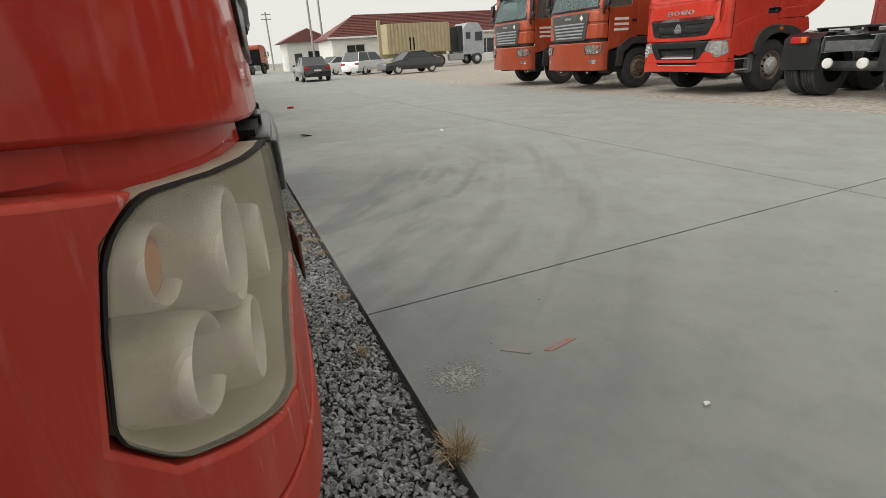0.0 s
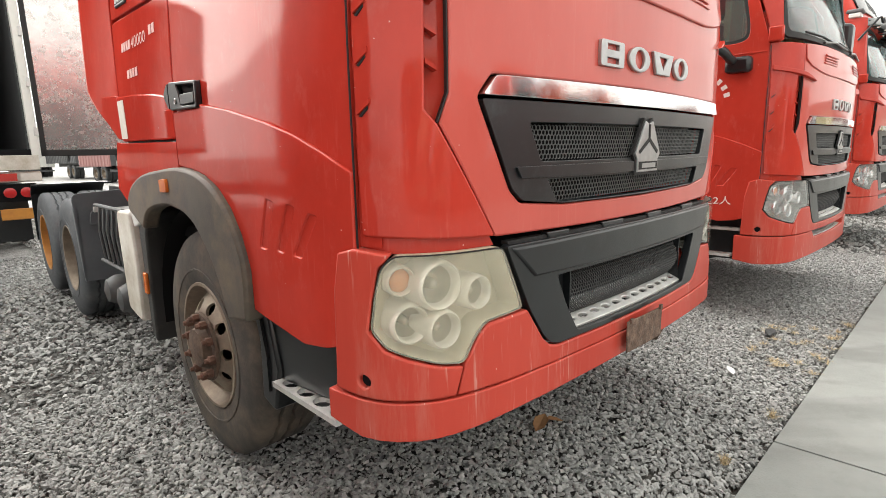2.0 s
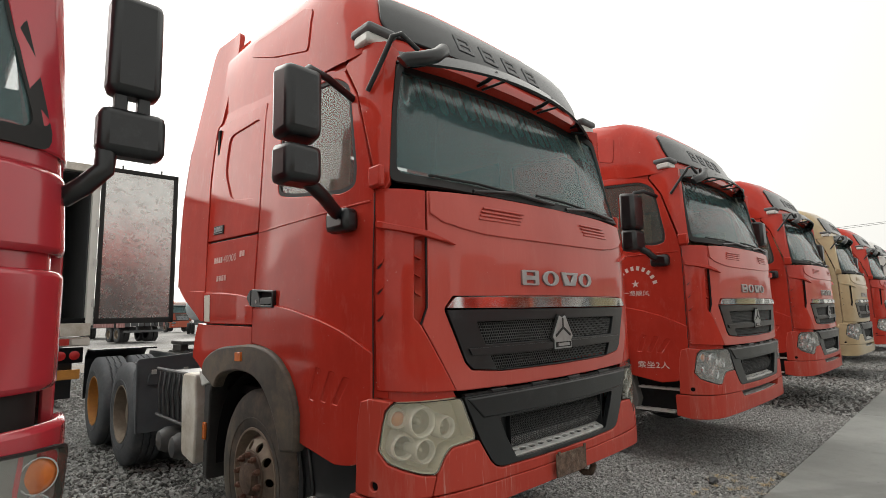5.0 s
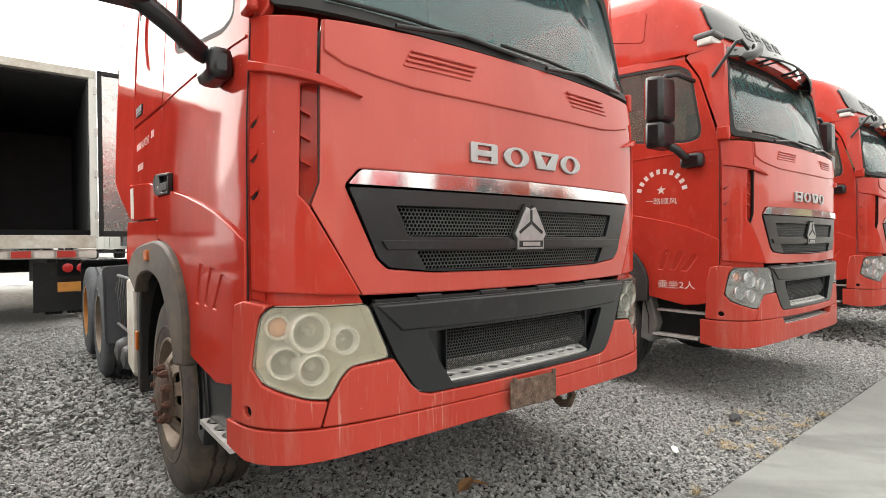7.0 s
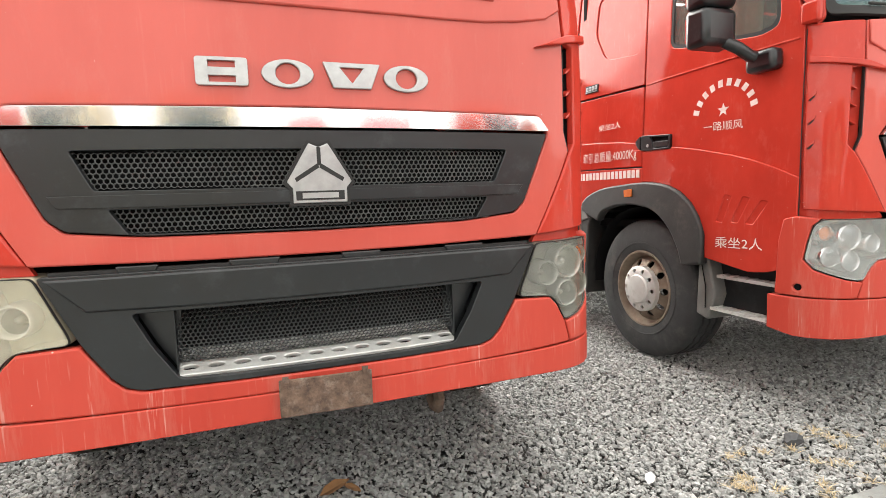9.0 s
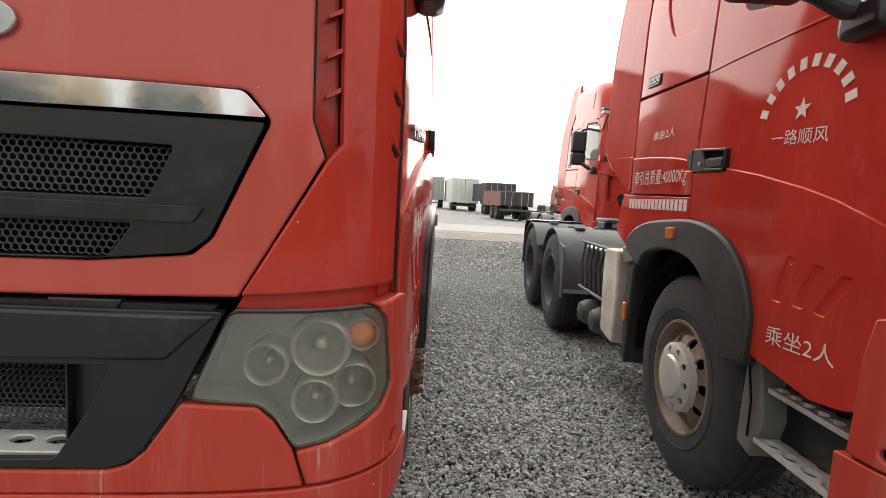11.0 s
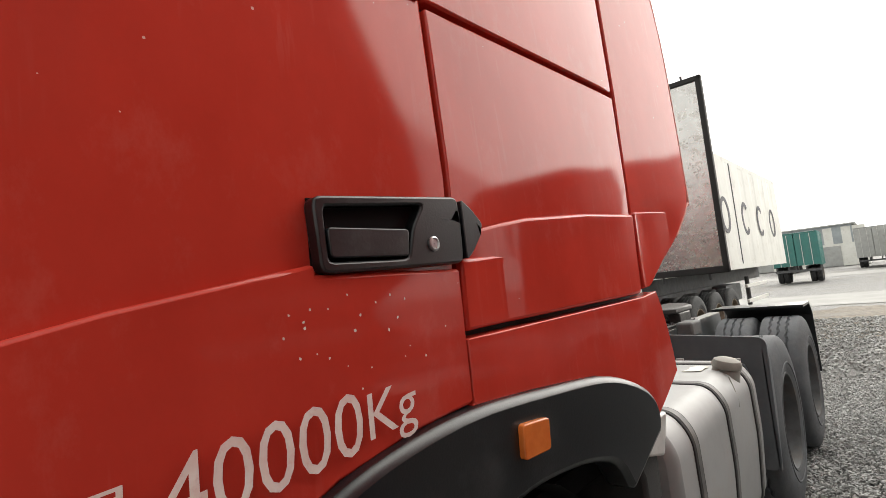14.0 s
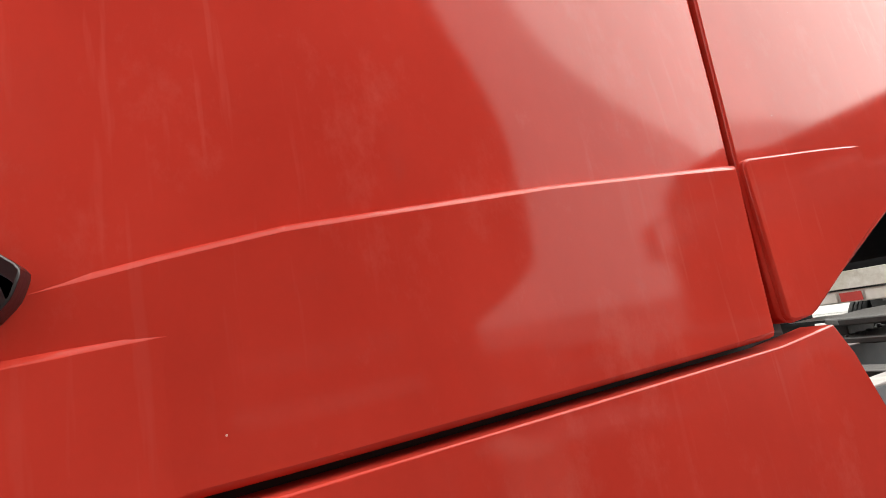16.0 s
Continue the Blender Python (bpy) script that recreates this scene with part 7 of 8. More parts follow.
        prism("fuel_tank", soften([(s * 0.62, 0.4), (s * 1.18, 0.4), (s * 1.18, 1.05), (s * 0.62, 1.05)], 0.1, 4), "y", 2.4, 3.7, M["tank"], truck, bevel=0.02)
    ws = soften(both([(0, 2.06), (0.6, 2.06), (1.12, 2.07), (1.08, 2.86), (0.5, 2.93), (0, 2.94)]), 0.06, 4)
    sheet("windscreen_seal", [(u * 1.02, 2.5 + (v - 2.5) * 1.05) for u, v in ws], M["seam"], truck, belt, [[(u * 0.96, 2.5 + (v - 2.5) * 0.93) for u, v in ws]], 0.004, 0.02)
    sheet("windscreen", ws, M["windscreen"], truck, belt, (), -0.002, 0.006)
    box_part("cab_back", (-1.2, 1.2, 2.06, 2.1, 0.9, 2.95), M["dark"], truck, bevel=0)
    box_part("cab_floor", (-1.1, 1.1, 0.1, 2.06, 1.0, 1.06), M["dark"], truck, bevel=0)
    prism("roof", soften([(0.14, 2.93), (0.22, 3.1), (0.55, 3.38), (1.4, 3.5), (2.1, 3.5), (2.1, 2.93)], 0.08, 3), "x", -1.12, 1.12, paint, truck, bevel=0.08)
    prism("sun_visor", [(-0.02, 2.86), (0.16, 3.0), (0.2, 3.06), (0.1, 3.02), (-0.06, 2.9)], "x", -1.08, 1.08, M["visor"], truck, bevel=0.01)
    sheet("roof_sign", [(-0.7, 3.14), (0.7, 3.14), (0.7, 3.26), (-0.7, 3.26)], M["offwhite"], truck, lambda u, v: Vector((u, 0.22 + (v - 3.1) * 1.18, v)), (), 0.02, 0.01)
    box_part("engine_block", (-0.42, 0.42, 0.4, 2.3, 0.75, 1.02), M["frame"], truck)
    for x0 in (-0.5, 0.2):
        tube_part("wiper", [belt(ux(x0), 2.06) + Vector((0, -0.03, 0)), belt(ux(x0 + 0.5), 2.1) + Vector((0, -0.03, 0))], 0.011, M["black"], truck)
    return truck


neighbour = build_flat_truck("glossy pink-red flat-nosed truck beside the faded red one", M["pinkred"], False)
neighbour.location = (-3.62, -0.02, 0)
orange = build_flat_truck("metallic orange flat-nosed truck across the road", M["orange"])
orange.matrix_basis = pose(11.6, -9.55, 0, 0, 0, 180)
copy_thing(orange, pose(15.3, -9.6, 0, 0, 0, 180))
for x, y in ((4.75, -17.0), (1.35, -17.1)):
    t = painted_copy(plain, pose(x, y, 0), M["crimson"], "dark red tractor truck seen from its bare rear frame")
    for s in (-1, 1):
        box_part("tail_lamp", (s * 0.9 - 0.16, s * 0.9 + 0.16, 6.50, 6.57, 0.98, 1.1), M["tail"], t, bevel=0.01)
        box_part("tail_indicator", (s * 0.9 - 0.15, s * 0.9 - 0.05, 6.56, 6.578, 0.99, 1.09), M["amber"], t, bevel=0.006)
        lathe("rear_lamp", [(0.09, 0.0), (0.09, 0.04), (0.06, 0.05), (0.001, 0.05)], M["offwhite"], t, 18, Matrix.Translation((s * 0.3, 6.52, 0.62)) @ pose(0, 0, 0, 0, 0, 90))

# ---- semi-trailer with an open container, behind the main truck ----
M["box_white"] = material("weathered_white_container", (0.74, 0.74, 0.70), 0.6, color2=(0.64, 0.64, 0.60), scale=1.2, dirt=(0.3, 0.24, 0.18), dirt_amount=0.3, dirt_scale=3)
M["door_steel"] = material("scratched_steel_door", (0.66, 0.66, 0.64), 0.24, metal=0.85, color2=(0.50, 0.49, 0.48), scale=6, dirt=(0.34, 0.28, 0.24), dirt_amount=0.36, dirt_scale=9, bump=0.22, bump_scale=16)
# teal paint dulled, some distance haze put into the colour
M["teal"] = material("haze_dulled_teal_paint", (0.045, 0.20, 0.18), 0.5, scale=2, dirt=(0.2, 0.2, 0.17), dirt_amount=0.3)
M["yellowbox"] = material("faded_yellow_container", (0.37, 0.32, 0.19), 0.6, color2=(0.30, 0.25, 0.15), scale=1.5, dirt=(0.3, 0.26, 0.18), dirt_amount=0.35)
M["redbox"] = material("faded_red_body", (0.33, 0.05, 0.04), 0.55, scale=2, dirt=(0.25, 0.15, 0.1), dirt_amount=0.35)
M["greybox"] = material("grey_cargo_body", (0.42, 0.43, 0.42), 0.6, scale=1.4, dirt=(0.2, 0.16, 0.12), dirt_amount=0.35)
M["dumpred"] = material("sun_bleached_red_boards", (0.33, 0.15, 0.14), 0.7, color2=(0.22, 0.11, 0.105), scale=3, dirt=(0.25, 0.2, 0.17), dirt_amount=0.4)
# tarpaulin black, also the container inside with its shade in the colour
M["blackbox"] = material("dark_tarp_and_inner_shade", (0.06, 0.062, 0.065), 0.7, scale=3)
# blue-grey made paler, distance haze put into the colour
M["bluebox"] = material("haze_pale_blue_grey_cladding", (0.36, 0.40, 0.42), 0.6, scale=1)
M["reflect"] = material("striped_reflector", (0.65, 0.6, 0.55), 0.4)
M["tape"] = material("red_reflector", (0.5, 0.04, 0.03), 0.4)


def corrugated(name, length, height, mat, parent, m, pitch=0.28, depth=0.03, holes=False):
    """A corrugated steel wall in its own xz plane, ribs upright."""
    verts, faces = [], []
    n = int(length / pitch)
    xs = []
    for k in range(n):
        x = length * k / n
        xs += [(x, 0), (x + 0.3 * pitch, 0), (x + 0.42 * pitch, depth), (x + 0.88 * pitch, depth)]
    xs.append((length, 0))
    for x, d in xs:
        verts += [m @ Vector((x, d, 0)), m @ Vector((x, d, height)), m @ Vector((x, d + 0.02, 0)), m @ Vector((x, d + 0.02, height))]
    for k in range(len(xs) - 1):
        a, b = 4 * k, 4 * k + 4
        faces += [(a, b, b + 1, a + 1), (b + 2, a + 2, a + 3, b + 3), (a + 1, b + 1, b + 3, a + 3), (b, a, a + 2, b + 2)]
    return link_mesh(name, verts, faces, mat, parent, "", 0)


def trailer_wheels(parent, xs, ys, mat_rim, m=None):
    for y in ys:
        for s in (-1, 1):
            w = wheel(parent, xs, y, s, "rear", "trailer_wheel", True, (M["rubber"], mat_rim, mat_rim))
            if m is not None:
                w.matrix_basis = m @ w.matrix_basis


M["markgrey"] = material("faded_dark_lettering_paint", (0.06, 0.058, 0.07), 0.7, color2=(0.12, 0.115, 0.13), scale=4, dirt=(0.4, 0.4, 0.38), dirt_amount=0.35, dirt_scale=5)
tr = new("container_trailer")
tagged(tr, "white container semi-trailer with its rear doors standing open", "trailer")
W, L, Z0, Z1 = 1.22, 12.2, 1.45, 4.08
corrugated("container_wall", L, Z1 - Z0 - 0.2, M["box_white"], tr, pitch=1.2, depth=0.012, m=Matrix.Translation((W, 0, Z0 + 0.1)) @ Matrix.Rotation(math.pi / 2, 4, "Z") @ Matrix.Diagonal((1, -1, 1, 1)))
corrugated("container_wall", L, Z1 - Z0 - 0.2, M["box_white"], tr, Matrix.Translation((-W, 0, Z0 + 0.1)) @ Matrix.Rotation(math.pi / 2, 4, "Z"))
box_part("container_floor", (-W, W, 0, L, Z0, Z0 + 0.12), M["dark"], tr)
box_part("container_roof", (-W, W, 0.05, L, Z1 - 0.08, Z1 - 0.03), M["box_white"], tr)
box_part("container_front", (-W, W, L - 0.06, L, Z0, Z1), M["box_white"], tr)
# added dark liners and false end: the container's inner shade as colour
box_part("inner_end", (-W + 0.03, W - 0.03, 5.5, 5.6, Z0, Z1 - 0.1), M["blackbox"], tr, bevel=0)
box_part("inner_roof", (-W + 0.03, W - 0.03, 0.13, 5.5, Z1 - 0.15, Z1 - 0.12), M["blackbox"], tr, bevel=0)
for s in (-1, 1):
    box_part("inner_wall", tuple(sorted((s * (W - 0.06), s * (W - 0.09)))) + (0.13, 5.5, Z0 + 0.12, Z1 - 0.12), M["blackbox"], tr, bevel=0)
for s in (-1, 1):
    for nm, e in (("corner_post", (s * W - 0.07, s * W + 0.03, -0.04, 0.12, Z0, Z1)), ("corner_post", (s * W - 0.07, s * W + 0.03, L - 0.12, L, Z0, Z1)), ("side_rail", (s * W - 0.05, s * W + 0.025, 0, L, Z1 - 0.12, Z1)), ("side_rail", (s * W - 0.05, s * W + 0.025, 0, L, Z0, Z0 + 0.14))):
        box_part(nm, e, M["box_white"], tr)
    d = box_part("container_door", tuple(sorted((s * (W + 0.04), s * (W + 1.20)))) + (-0.05, 0.0, Z0 + 0.06, Z1 - 0.03), M["door_steel"], tr, "scratched bare steel inner face of an open door", bevel=0.004)
    for e in ((s * (W + 0.04), s * (W + 0.10), Z0 + 0.02, Z1), (s * (W + 1.14), s * (W + 1.21), Z0 + 0.02, Z1), (s * (W + 0.04), s * (W + 1.21), Z1 - 0.07, Z1), (s * (W + 0.04), s * (W + 1.21), Z0 + 0.02, Z0 + 0.11)):
        x0, x1 = sorted(e[:2])
        box_part("door_gasket", (x0, x1, -0.075, 0.01, e[2], e[3]), M["seam"], d, bevel=0.01)
    for k in range(4):
        box_part("door_hinge", tuple(sorted((s * (W - 0.01), s * (W + 0.07)))) + (-0.06, -0.03, Z0 + 0.3 + 0.65 * k, Z0 + 0.42 + 0.65 * k), M["aluminium"], d, bevel=0.004)
    for x in (0.35, 0.95):
        tube_part("locking_bar", [(s * (W + x), 0.03, Z0 - 0.06), (s * (W + x), 0.03, Z1 + 0.08)], 0.016, M["frame"], d)
box_part("header_beam", (-W, W, -0.05, 0.08, Z1 - 0.13, Z1), M["cream"], tr)
box_part("sill_beam", (-W, W, -0.06, 0.1, Z0 - 0.16, Z0 + 0.04), M["cream"], tr)
for k in range(9):
    box_part("reflector_tape", (-W + 0.05 + 0.27 * k, -W + 0.28 + 0.27 * k, -0.066, -0.06, Z0 - 0.30, Z0 - 0.2), M["tape"] if k % 2 else M["reflect"], tr, bevel=0)
box_part("rear_bumper_bar", (-W, W, 0.0, 0.1, Z0 - 0.32, Z0 - 0.18), M["reflect"], tr)
for s in (-1, 1):
    for k in range(2):
        lathe("tail_lamp", [(0.07, 0.0), (0.07, 0.03), (0.05, 0.04), (0.001, 0.042)], M["tail"], tr, 18, Matrix.Translation((s * (0.85 + 0.18 * k), -0.02, Z0 - 0.46)) @ pose(0, 0, 0, 0, 0, -90))
    box_part("lamp_board", tuple(sorted((s * 0.72, s * 1.15))) + (0.0, 0.05, Z0 - 0.58, Z0 - 0.34), M["dark"], tr)
    box_part("amber_board", tuple(sorted((s * 0.72, s * 1.12))) + (0.0, 0.03, Z0 - 0.83, Z0 - 0.68), M["rimorange"], tr)
    box_part("mud_flap", tuple(sorted((s * 0.42, s * 1.05))) + (0.28, 0.30, 0.30, 1.06), M["black"], tr, bevel=0.004)
    box_part("spring_hanger", tuple(sorted((s * 0.35, s * 0.6))) + (1.9, 6.1, 0.7, 1.12), M["frame"], tr)
    prism("trailer_rail", [(0.1, 1.1), (11.9, 1.1), (11.9, 1.45), (0.1, 1.45)], "x", s * 0.42, s * 0.5, M["frame"], tr)
    tube_part("landing_leg", [(s * 0.6, 9.6, 0.05), (s * 0.6, 9.6, 1.2)], 0.06, M["frame"], tr)
    box_part("side_guard", tuple(sorted((s * 1.1, s * 1.16))) + (6.9, 9.2, 0.62, 0.70), M["box_white"], tr)
    box_part("side_guard", tuple(sorted((s * 1.1, s * 1.16))) + (6.9, 9.2, 0.98, 1.06), M["box_white"], tr)
trailer_wheels(tr, 1.2, (2.75, 4.0, 5.25), M["rim"])
box_part("spare_carrier", (-0.9, 0.9, 6.0, 7.4, 0.7, 1.1), M["frame"], tr)
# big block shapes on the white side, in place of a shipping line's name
for k, y in enumerate((3.6, 5.4, 7.35, 9.1, 10.8)):
    c = Vector((y, 2.68))
    outer = [(c.x + 0.40 * math.cos(a), c.y + 0.42 * math.sin(a)) for a in [2 * math.pi * j / 24 for j in range(24)]]
    inner = [(c.x + 0.25 * math.cos(a), c.y + 0.32 * math.sin(a)) for a in [2 * math.pi * j / 24 for j in range(24)]]
    gap = [0.75 + (2 * math.pi - 1.5) * j / 20 for j in range(21)]
    bent = [(c.x + 0.38 * math.cos(a), c.y + 0.42 * math.sin(a)) for a in gap] + [(c.x + 0.24 * math.cos(a), c.y + 0.31 * math.sin(a)) for a in reversed(gap)]
    sheet("side_mark", outer if k in (1, 4) else bent, M["markgrey"], tr, lambda u, v: Vector((W + 0.036, u, v)), [inner] if k in (1, 4) else (), 0.003, 0.006)
box_part("panel_joint", (W + 0.02, W + 0.034, 6.39, 6.43, Z0 + 0.12, Z1 - 0.1), M["frame"], tr, bevel=0)
tr.matrix_basis = pose(-2.13, 8.1, 0, 0, 0, -1.4)

# ---- vehicles and boxes far across the yard ----


def box_trailer(label, mat, x, y, w, length, z0, z1, rot, ribs=True, rear=None):
    t = new("cargo_trailer")
    tagged(t, label, "trailer", "far parked trailers")
    h = z1 - z0
    for s in (-1, 1):
        corrugated("side_wall", length, h, mat, t, Matrix.Translation((s * w / 2, 0, z0)) @ Matrix.Rotation(math.pi / 2, 4, "Z") @ Matrix.Diagonal((1, -s, 1, 1)), 0.5 if ribs else 1.5, 0.05)
        d = box_part("rear_door", (0.02 if s > 0 else -w / 2 + 0.05, w / 2 - 0.05 if s > 0 else -0.02, -0.03, 0.04, z0 + 0.05, z1 - 0.08), rear or mat, t, bevel=0.01)
        for k in (0.3, 0.7):
            tube_part("door_bar", [(s * w / 2 * k, -0.05, z0 + 0.05), (s * w / 2 * k, -0.05, z1 - 0.1)], 0.02, M["aluminium"], d, seg=6)
        for k in range(5):
            box_part("door_rib", (0.04 if s > 0 else -w / 2 + 0.08, w / 2 - 0.08 if s > 0 else -0.04, -0.045, -0.03, z0 + 0.2 + (h - 0.4) * k / 5, z0 + 0.3 + (h - 0.4) * k / 5), rear or mat, d, bevel=0)
        box_part("corner_post", (s * w / 2 - 0.05, s * w / 2 + 0.05, -0.04, 0.1, z0, z1), mat, t)
        prism("frame_rail", [(0, z0 - 0.3), (length, z0 - 0.3), (length, z0), (0, z0)], "x", s * 0.42, s * 0.5, M["frame"], t)
    box_part("roof_sheet", (-w / 2, w / 2, 0, length, z1 - 0.06, z1), mat, t)
    box_part("front_wall", (-w / 2, w / 2, length - 0.05, length, z0, z1), mat, t)
    box_part("rear_bar", (-w / 2, w / 2, 0, 0.08, z0 - 0.35, z0 - 0.2), M["frame"], t)
    trailer_wheels(t, w / 2 - 0.02, (1.2, 2.5), M["rim"])
    t.matrix_basis = pose(x, y, 0, 0, 0, rot)
    return t


box_trailer("teal high-sided cargo truck body", M["teal"], -2.5, 40.5, 2.45, 4.8, 1.05, 3.2, 2)
box_trailer("weathered grey container on a trailer", M["greybox"], 1.15, 66.0, 2.7, 11, 0.95, 3.95, 0)
box_trailer("pale ribbed cargo trailer across the yard", M["box_white"], 4.75, 57.5, 2.9, 11, 0.85, 3.6, 3)
box_trailer("black tarpaulin-covered cargo trailer in the yard", M["blackbox"], 7.6, 48.0, 2.7, 9, 1.2, 3.0, 4)
box_trailer("dark dump trailer with slatted side boards", M["dumpred"], 7.35, 37.0, 2.5, 5, 1.0, 2.1, 8, True, M["blackbox"])
box_trailer("grey cargo trailer standing far off", M["bluebox"], -6.5, 70.0, 2.5, 10, 1.2, 4.0, 6)
box_trailer("red cargo body behind a parked tractor", M["redbox"], 7.0, -16.9, 2.4, 9, 1.2, 2.35, 180, False)
box_trailer("teal high-sided cargo body by the road", M["teal"], 3.1, -20.5, 2.4, 8, 1.4, 3.1, 180)
for x, mat, lab in ((-2.1, "gold", "gold-painted tractor truck facing the road"), (-6.0, "gold", "gold-painted tractor truck facing the road"), (-9.8, "red", "red tractor truck parked across the road")):
    painted_copy(plain, pose(x, -10.0, 0, 0, 0, 180), M[mat], lab)
for x, y, r in ((-9, 40, 20), (-12, 55, -15), (17, 60, 10)):
    t = copy_thing(orange, pose(x, y, 0, 0, 0, r))
    t["label"] = "flat-nosed truck standing far across the yard"

tk_ = new("tank_trailer")
tagged(tk_, "pale round tank trailer in the haze", "trailer")
lathe("tank", [(0.001, -4.2), (0.8, -4.1), (1.15, -3.9), (1.2, -3.8), (1.2, 3.8), (1.15, 3.9), (0.8, 4.1), (0.001, 4.2)], M["silver"], tk_, 36, Matrix.Translation((0, 0, 2.4)))
for x in (-2.5, 0, 2.5):
    lathe("tank_band", [(1.2, -0.06), (1.23, -0.05), (1.23, 0.05), (1.2, 0.06)], M["aluminium"], tk_, 36, Matrix.Translation((x, 0, 2.4)))
box_part("tank_frame", (-4, 4, -0.5, 0.5, 0.9, 1.3), M["frame"], tk_)
for x in (1.6, 2.9):
    for s in (-1, 1):
        wh = wheel(tk_, 1.2, 0, s, "rear", "trailer_wheel", True, (M["rubber"], M["rim"], M["rim"]))
        wh.matrix_basis = Matrix.Rotation(math.pi / 2, 4, "Z") @ Matrix.Translation((s * 1.2, -x, 0.535))
tk_.matrix_basis = pose(15.5, 50, 0, 0, 0, 70)

shed = new("warehouse")
tagged(shed, "low blue-grey warehouse in the haze", "building")
corrugated("warehouse_wall", 34, 2.5, M["bluebox"], shed, Matrix.Translation((-35, 88, 3.0)), 2.0, 0.06)
box_part("warehouse_base", (-35, 0.3, 88.05, 100, 0, 5.2), M["box_white"], shed, "white lower wall", bevel=0.02)
prism("warehouse_roof", [(-35.3, 5.45), (-0.6, 5.45), (-0.6, 5.6), (-35.3, 5.6)], "y", 87.7, 100.5, M["greybox"], shed)
for k in range(4):
    box_part("warehouse_door", (-30 + 8 * k, -26.5 + 8 * k, 87.97, 88.04, 0, 2.7), M["greybox"], shed)

# ---- yard building with a tiled roof, container truck, cars across the road ----
M["wall"] = material("white_rendered_wall", (0.66, 0.66, 0.63), 0.8, color2=(0.56, 0.56, 0.53), scale=1.2, dirt=(0.35, 0.32, 0.28), dirt_amount=0.2)
M["tile"] = material("dark_red_roof_tile", (0.20, 0.065, 0.055), 0.7, color2=(0.14, 0.05, 0.045), scale=6, obrand=0.25)
M["pane"] = material("dark_window_pane", (0.03, 0.035, 0.04), 0.08)
M["carblack"] = material("black_car_paint", (0.012, 0.013, 0.015), 0.15, coat=0.8)
M["carsilver"] = material("silver_car_paint", (0.55, 0.56, 0.57), 0.25, metal=0.4, coat=0.6)
M["carwhite"] = material("white_car_paint", (0.75, 0.75, 0.74), 0.25, coat=0.6)
M["cable"] = material("black_cable", (0.02, 0.02, 0.02), 0.6)
M["pole"] = material("concrete_pole", (0.36, 0.35, 0.33), 0.8, scale=5)

house = new("yard_office")
tagged(house, "long white office building with a dark red tiled hip roof", "building")
BX0, BY0, BY1, HZ = 57.0, -42.0, -11.8, 3.35
wall_holes = []
for k in range(7):
    y = -14.2 - 3.9 * k
    wall_holes.append([(y - 1.0, 0.9), (y + 1.0, 0.9), (y + 1.0, 2.55), (y - 1.0, 2.55)])
sheet("front_wall", [(BY0, 0), (BY1, 0), (BY1, HZ), (BY0, HZ)], M["wall"], house, lambda u, v: Vector((BX0, u, v)), wall_holes, 0.0, 0.2, (4, 4))
for y in (BY0, BY1):
    box_part("end_wall", (BX0, BX0 + 8, y - 0.1, y + 0.1, 0, HZ), M["wall"], house)
for h in wall_holes:
    (y0, z0), (y1, _), (_, z1), _ = h
    f = box_part("window", (BX0 + 0.06, BX0 + 0.1, y0, y1, z0, z1), M["pane"], house, bevel=0)
    for e in ((y0, y0 + 0.06, z0, z1), (y1 - 0.06, y1, z0, z1), ((y0 + y1) / 2 - 0.03, (y0 + y1) / 2 + 0.03, z0, z1), (y0, y1, z1 - 0.06, z1), (y0, y1, z0, z0 + 0.06)):
        box_part("window_frame", (BX0, BX0 + 0.06, *e), M["carwhite"], f, bevel=0)
eave = 0.6
rv = [(BX0 - eave, BY0 - eave, HZ), (BX0 - eave, BY1 + eave, HZ), (BX0 + 8 + eave, BY1 + eave, HZ), (BX0 + 8 + eave, BY0 - eave, HZ), (BX0 + 4, BY0 + 3.5, HZ + 2.4), (BX0 + 4, BY1 - 3.5, HZ + 2.4)]
rv += [(x, y, z - 0.18) for x, y, z in rv[:4]]
rf_ = link_mesh("tiled_roof", rv, [(1, 0, 4, 5), (0, 3, 4), (3, 2, 5, 4), (2, 1, 5), (0, 1, 7, 6), (1, 2, 8, 7), (2, 3, 9, 8), (3, 0, 6, 9), (6, 7, 8, 9)], M["tile"], house, "", 0)
n_rows = 14
for k in range(n_rows):
    q = k / n_rows
    y0, y1 = BY0 - eave + q * (3.5 + eave), BY1 + eave - q * (3.5 + eave)
    x, z = BX0 - eave + q * (4 + eave), HZ + 2.4 * q + 0.03
    box_part("tile_course", (x - 0.02, x + 0.26, y0, y1, z, z + 0.05), M["tile"], rf_, bevel=0)
box_part("fascia", (BX0 - eave - 0.02, BX0 - eave, BY0 - eave, BY1 + eave, HZ - 0.18, HZ), M["carwhite"], house)
gate = new("gatehouse")
tagged(gate, "small white gatehouse with a tiled roof", "building")
box_part("wall", (73, 81, -14.5, -9.0, 0, 3.6), M["wall"], gate)
prism("tiled_roof", [(-15.3, 3.6), (-11.75, 5.2), (-8.2, 3.6)], "x", 72.4, 81.6, M["tile"], gate)
box_part("window", (72.95, 73.0, -13.4, -11.6, 1.0, 2.4), M["pane"], gate, bevel=0)
box_part("door", (72.95, 73.0, -10.8, -9.8, 0.0, 2.2), M["pane"], gate, bevel=0)

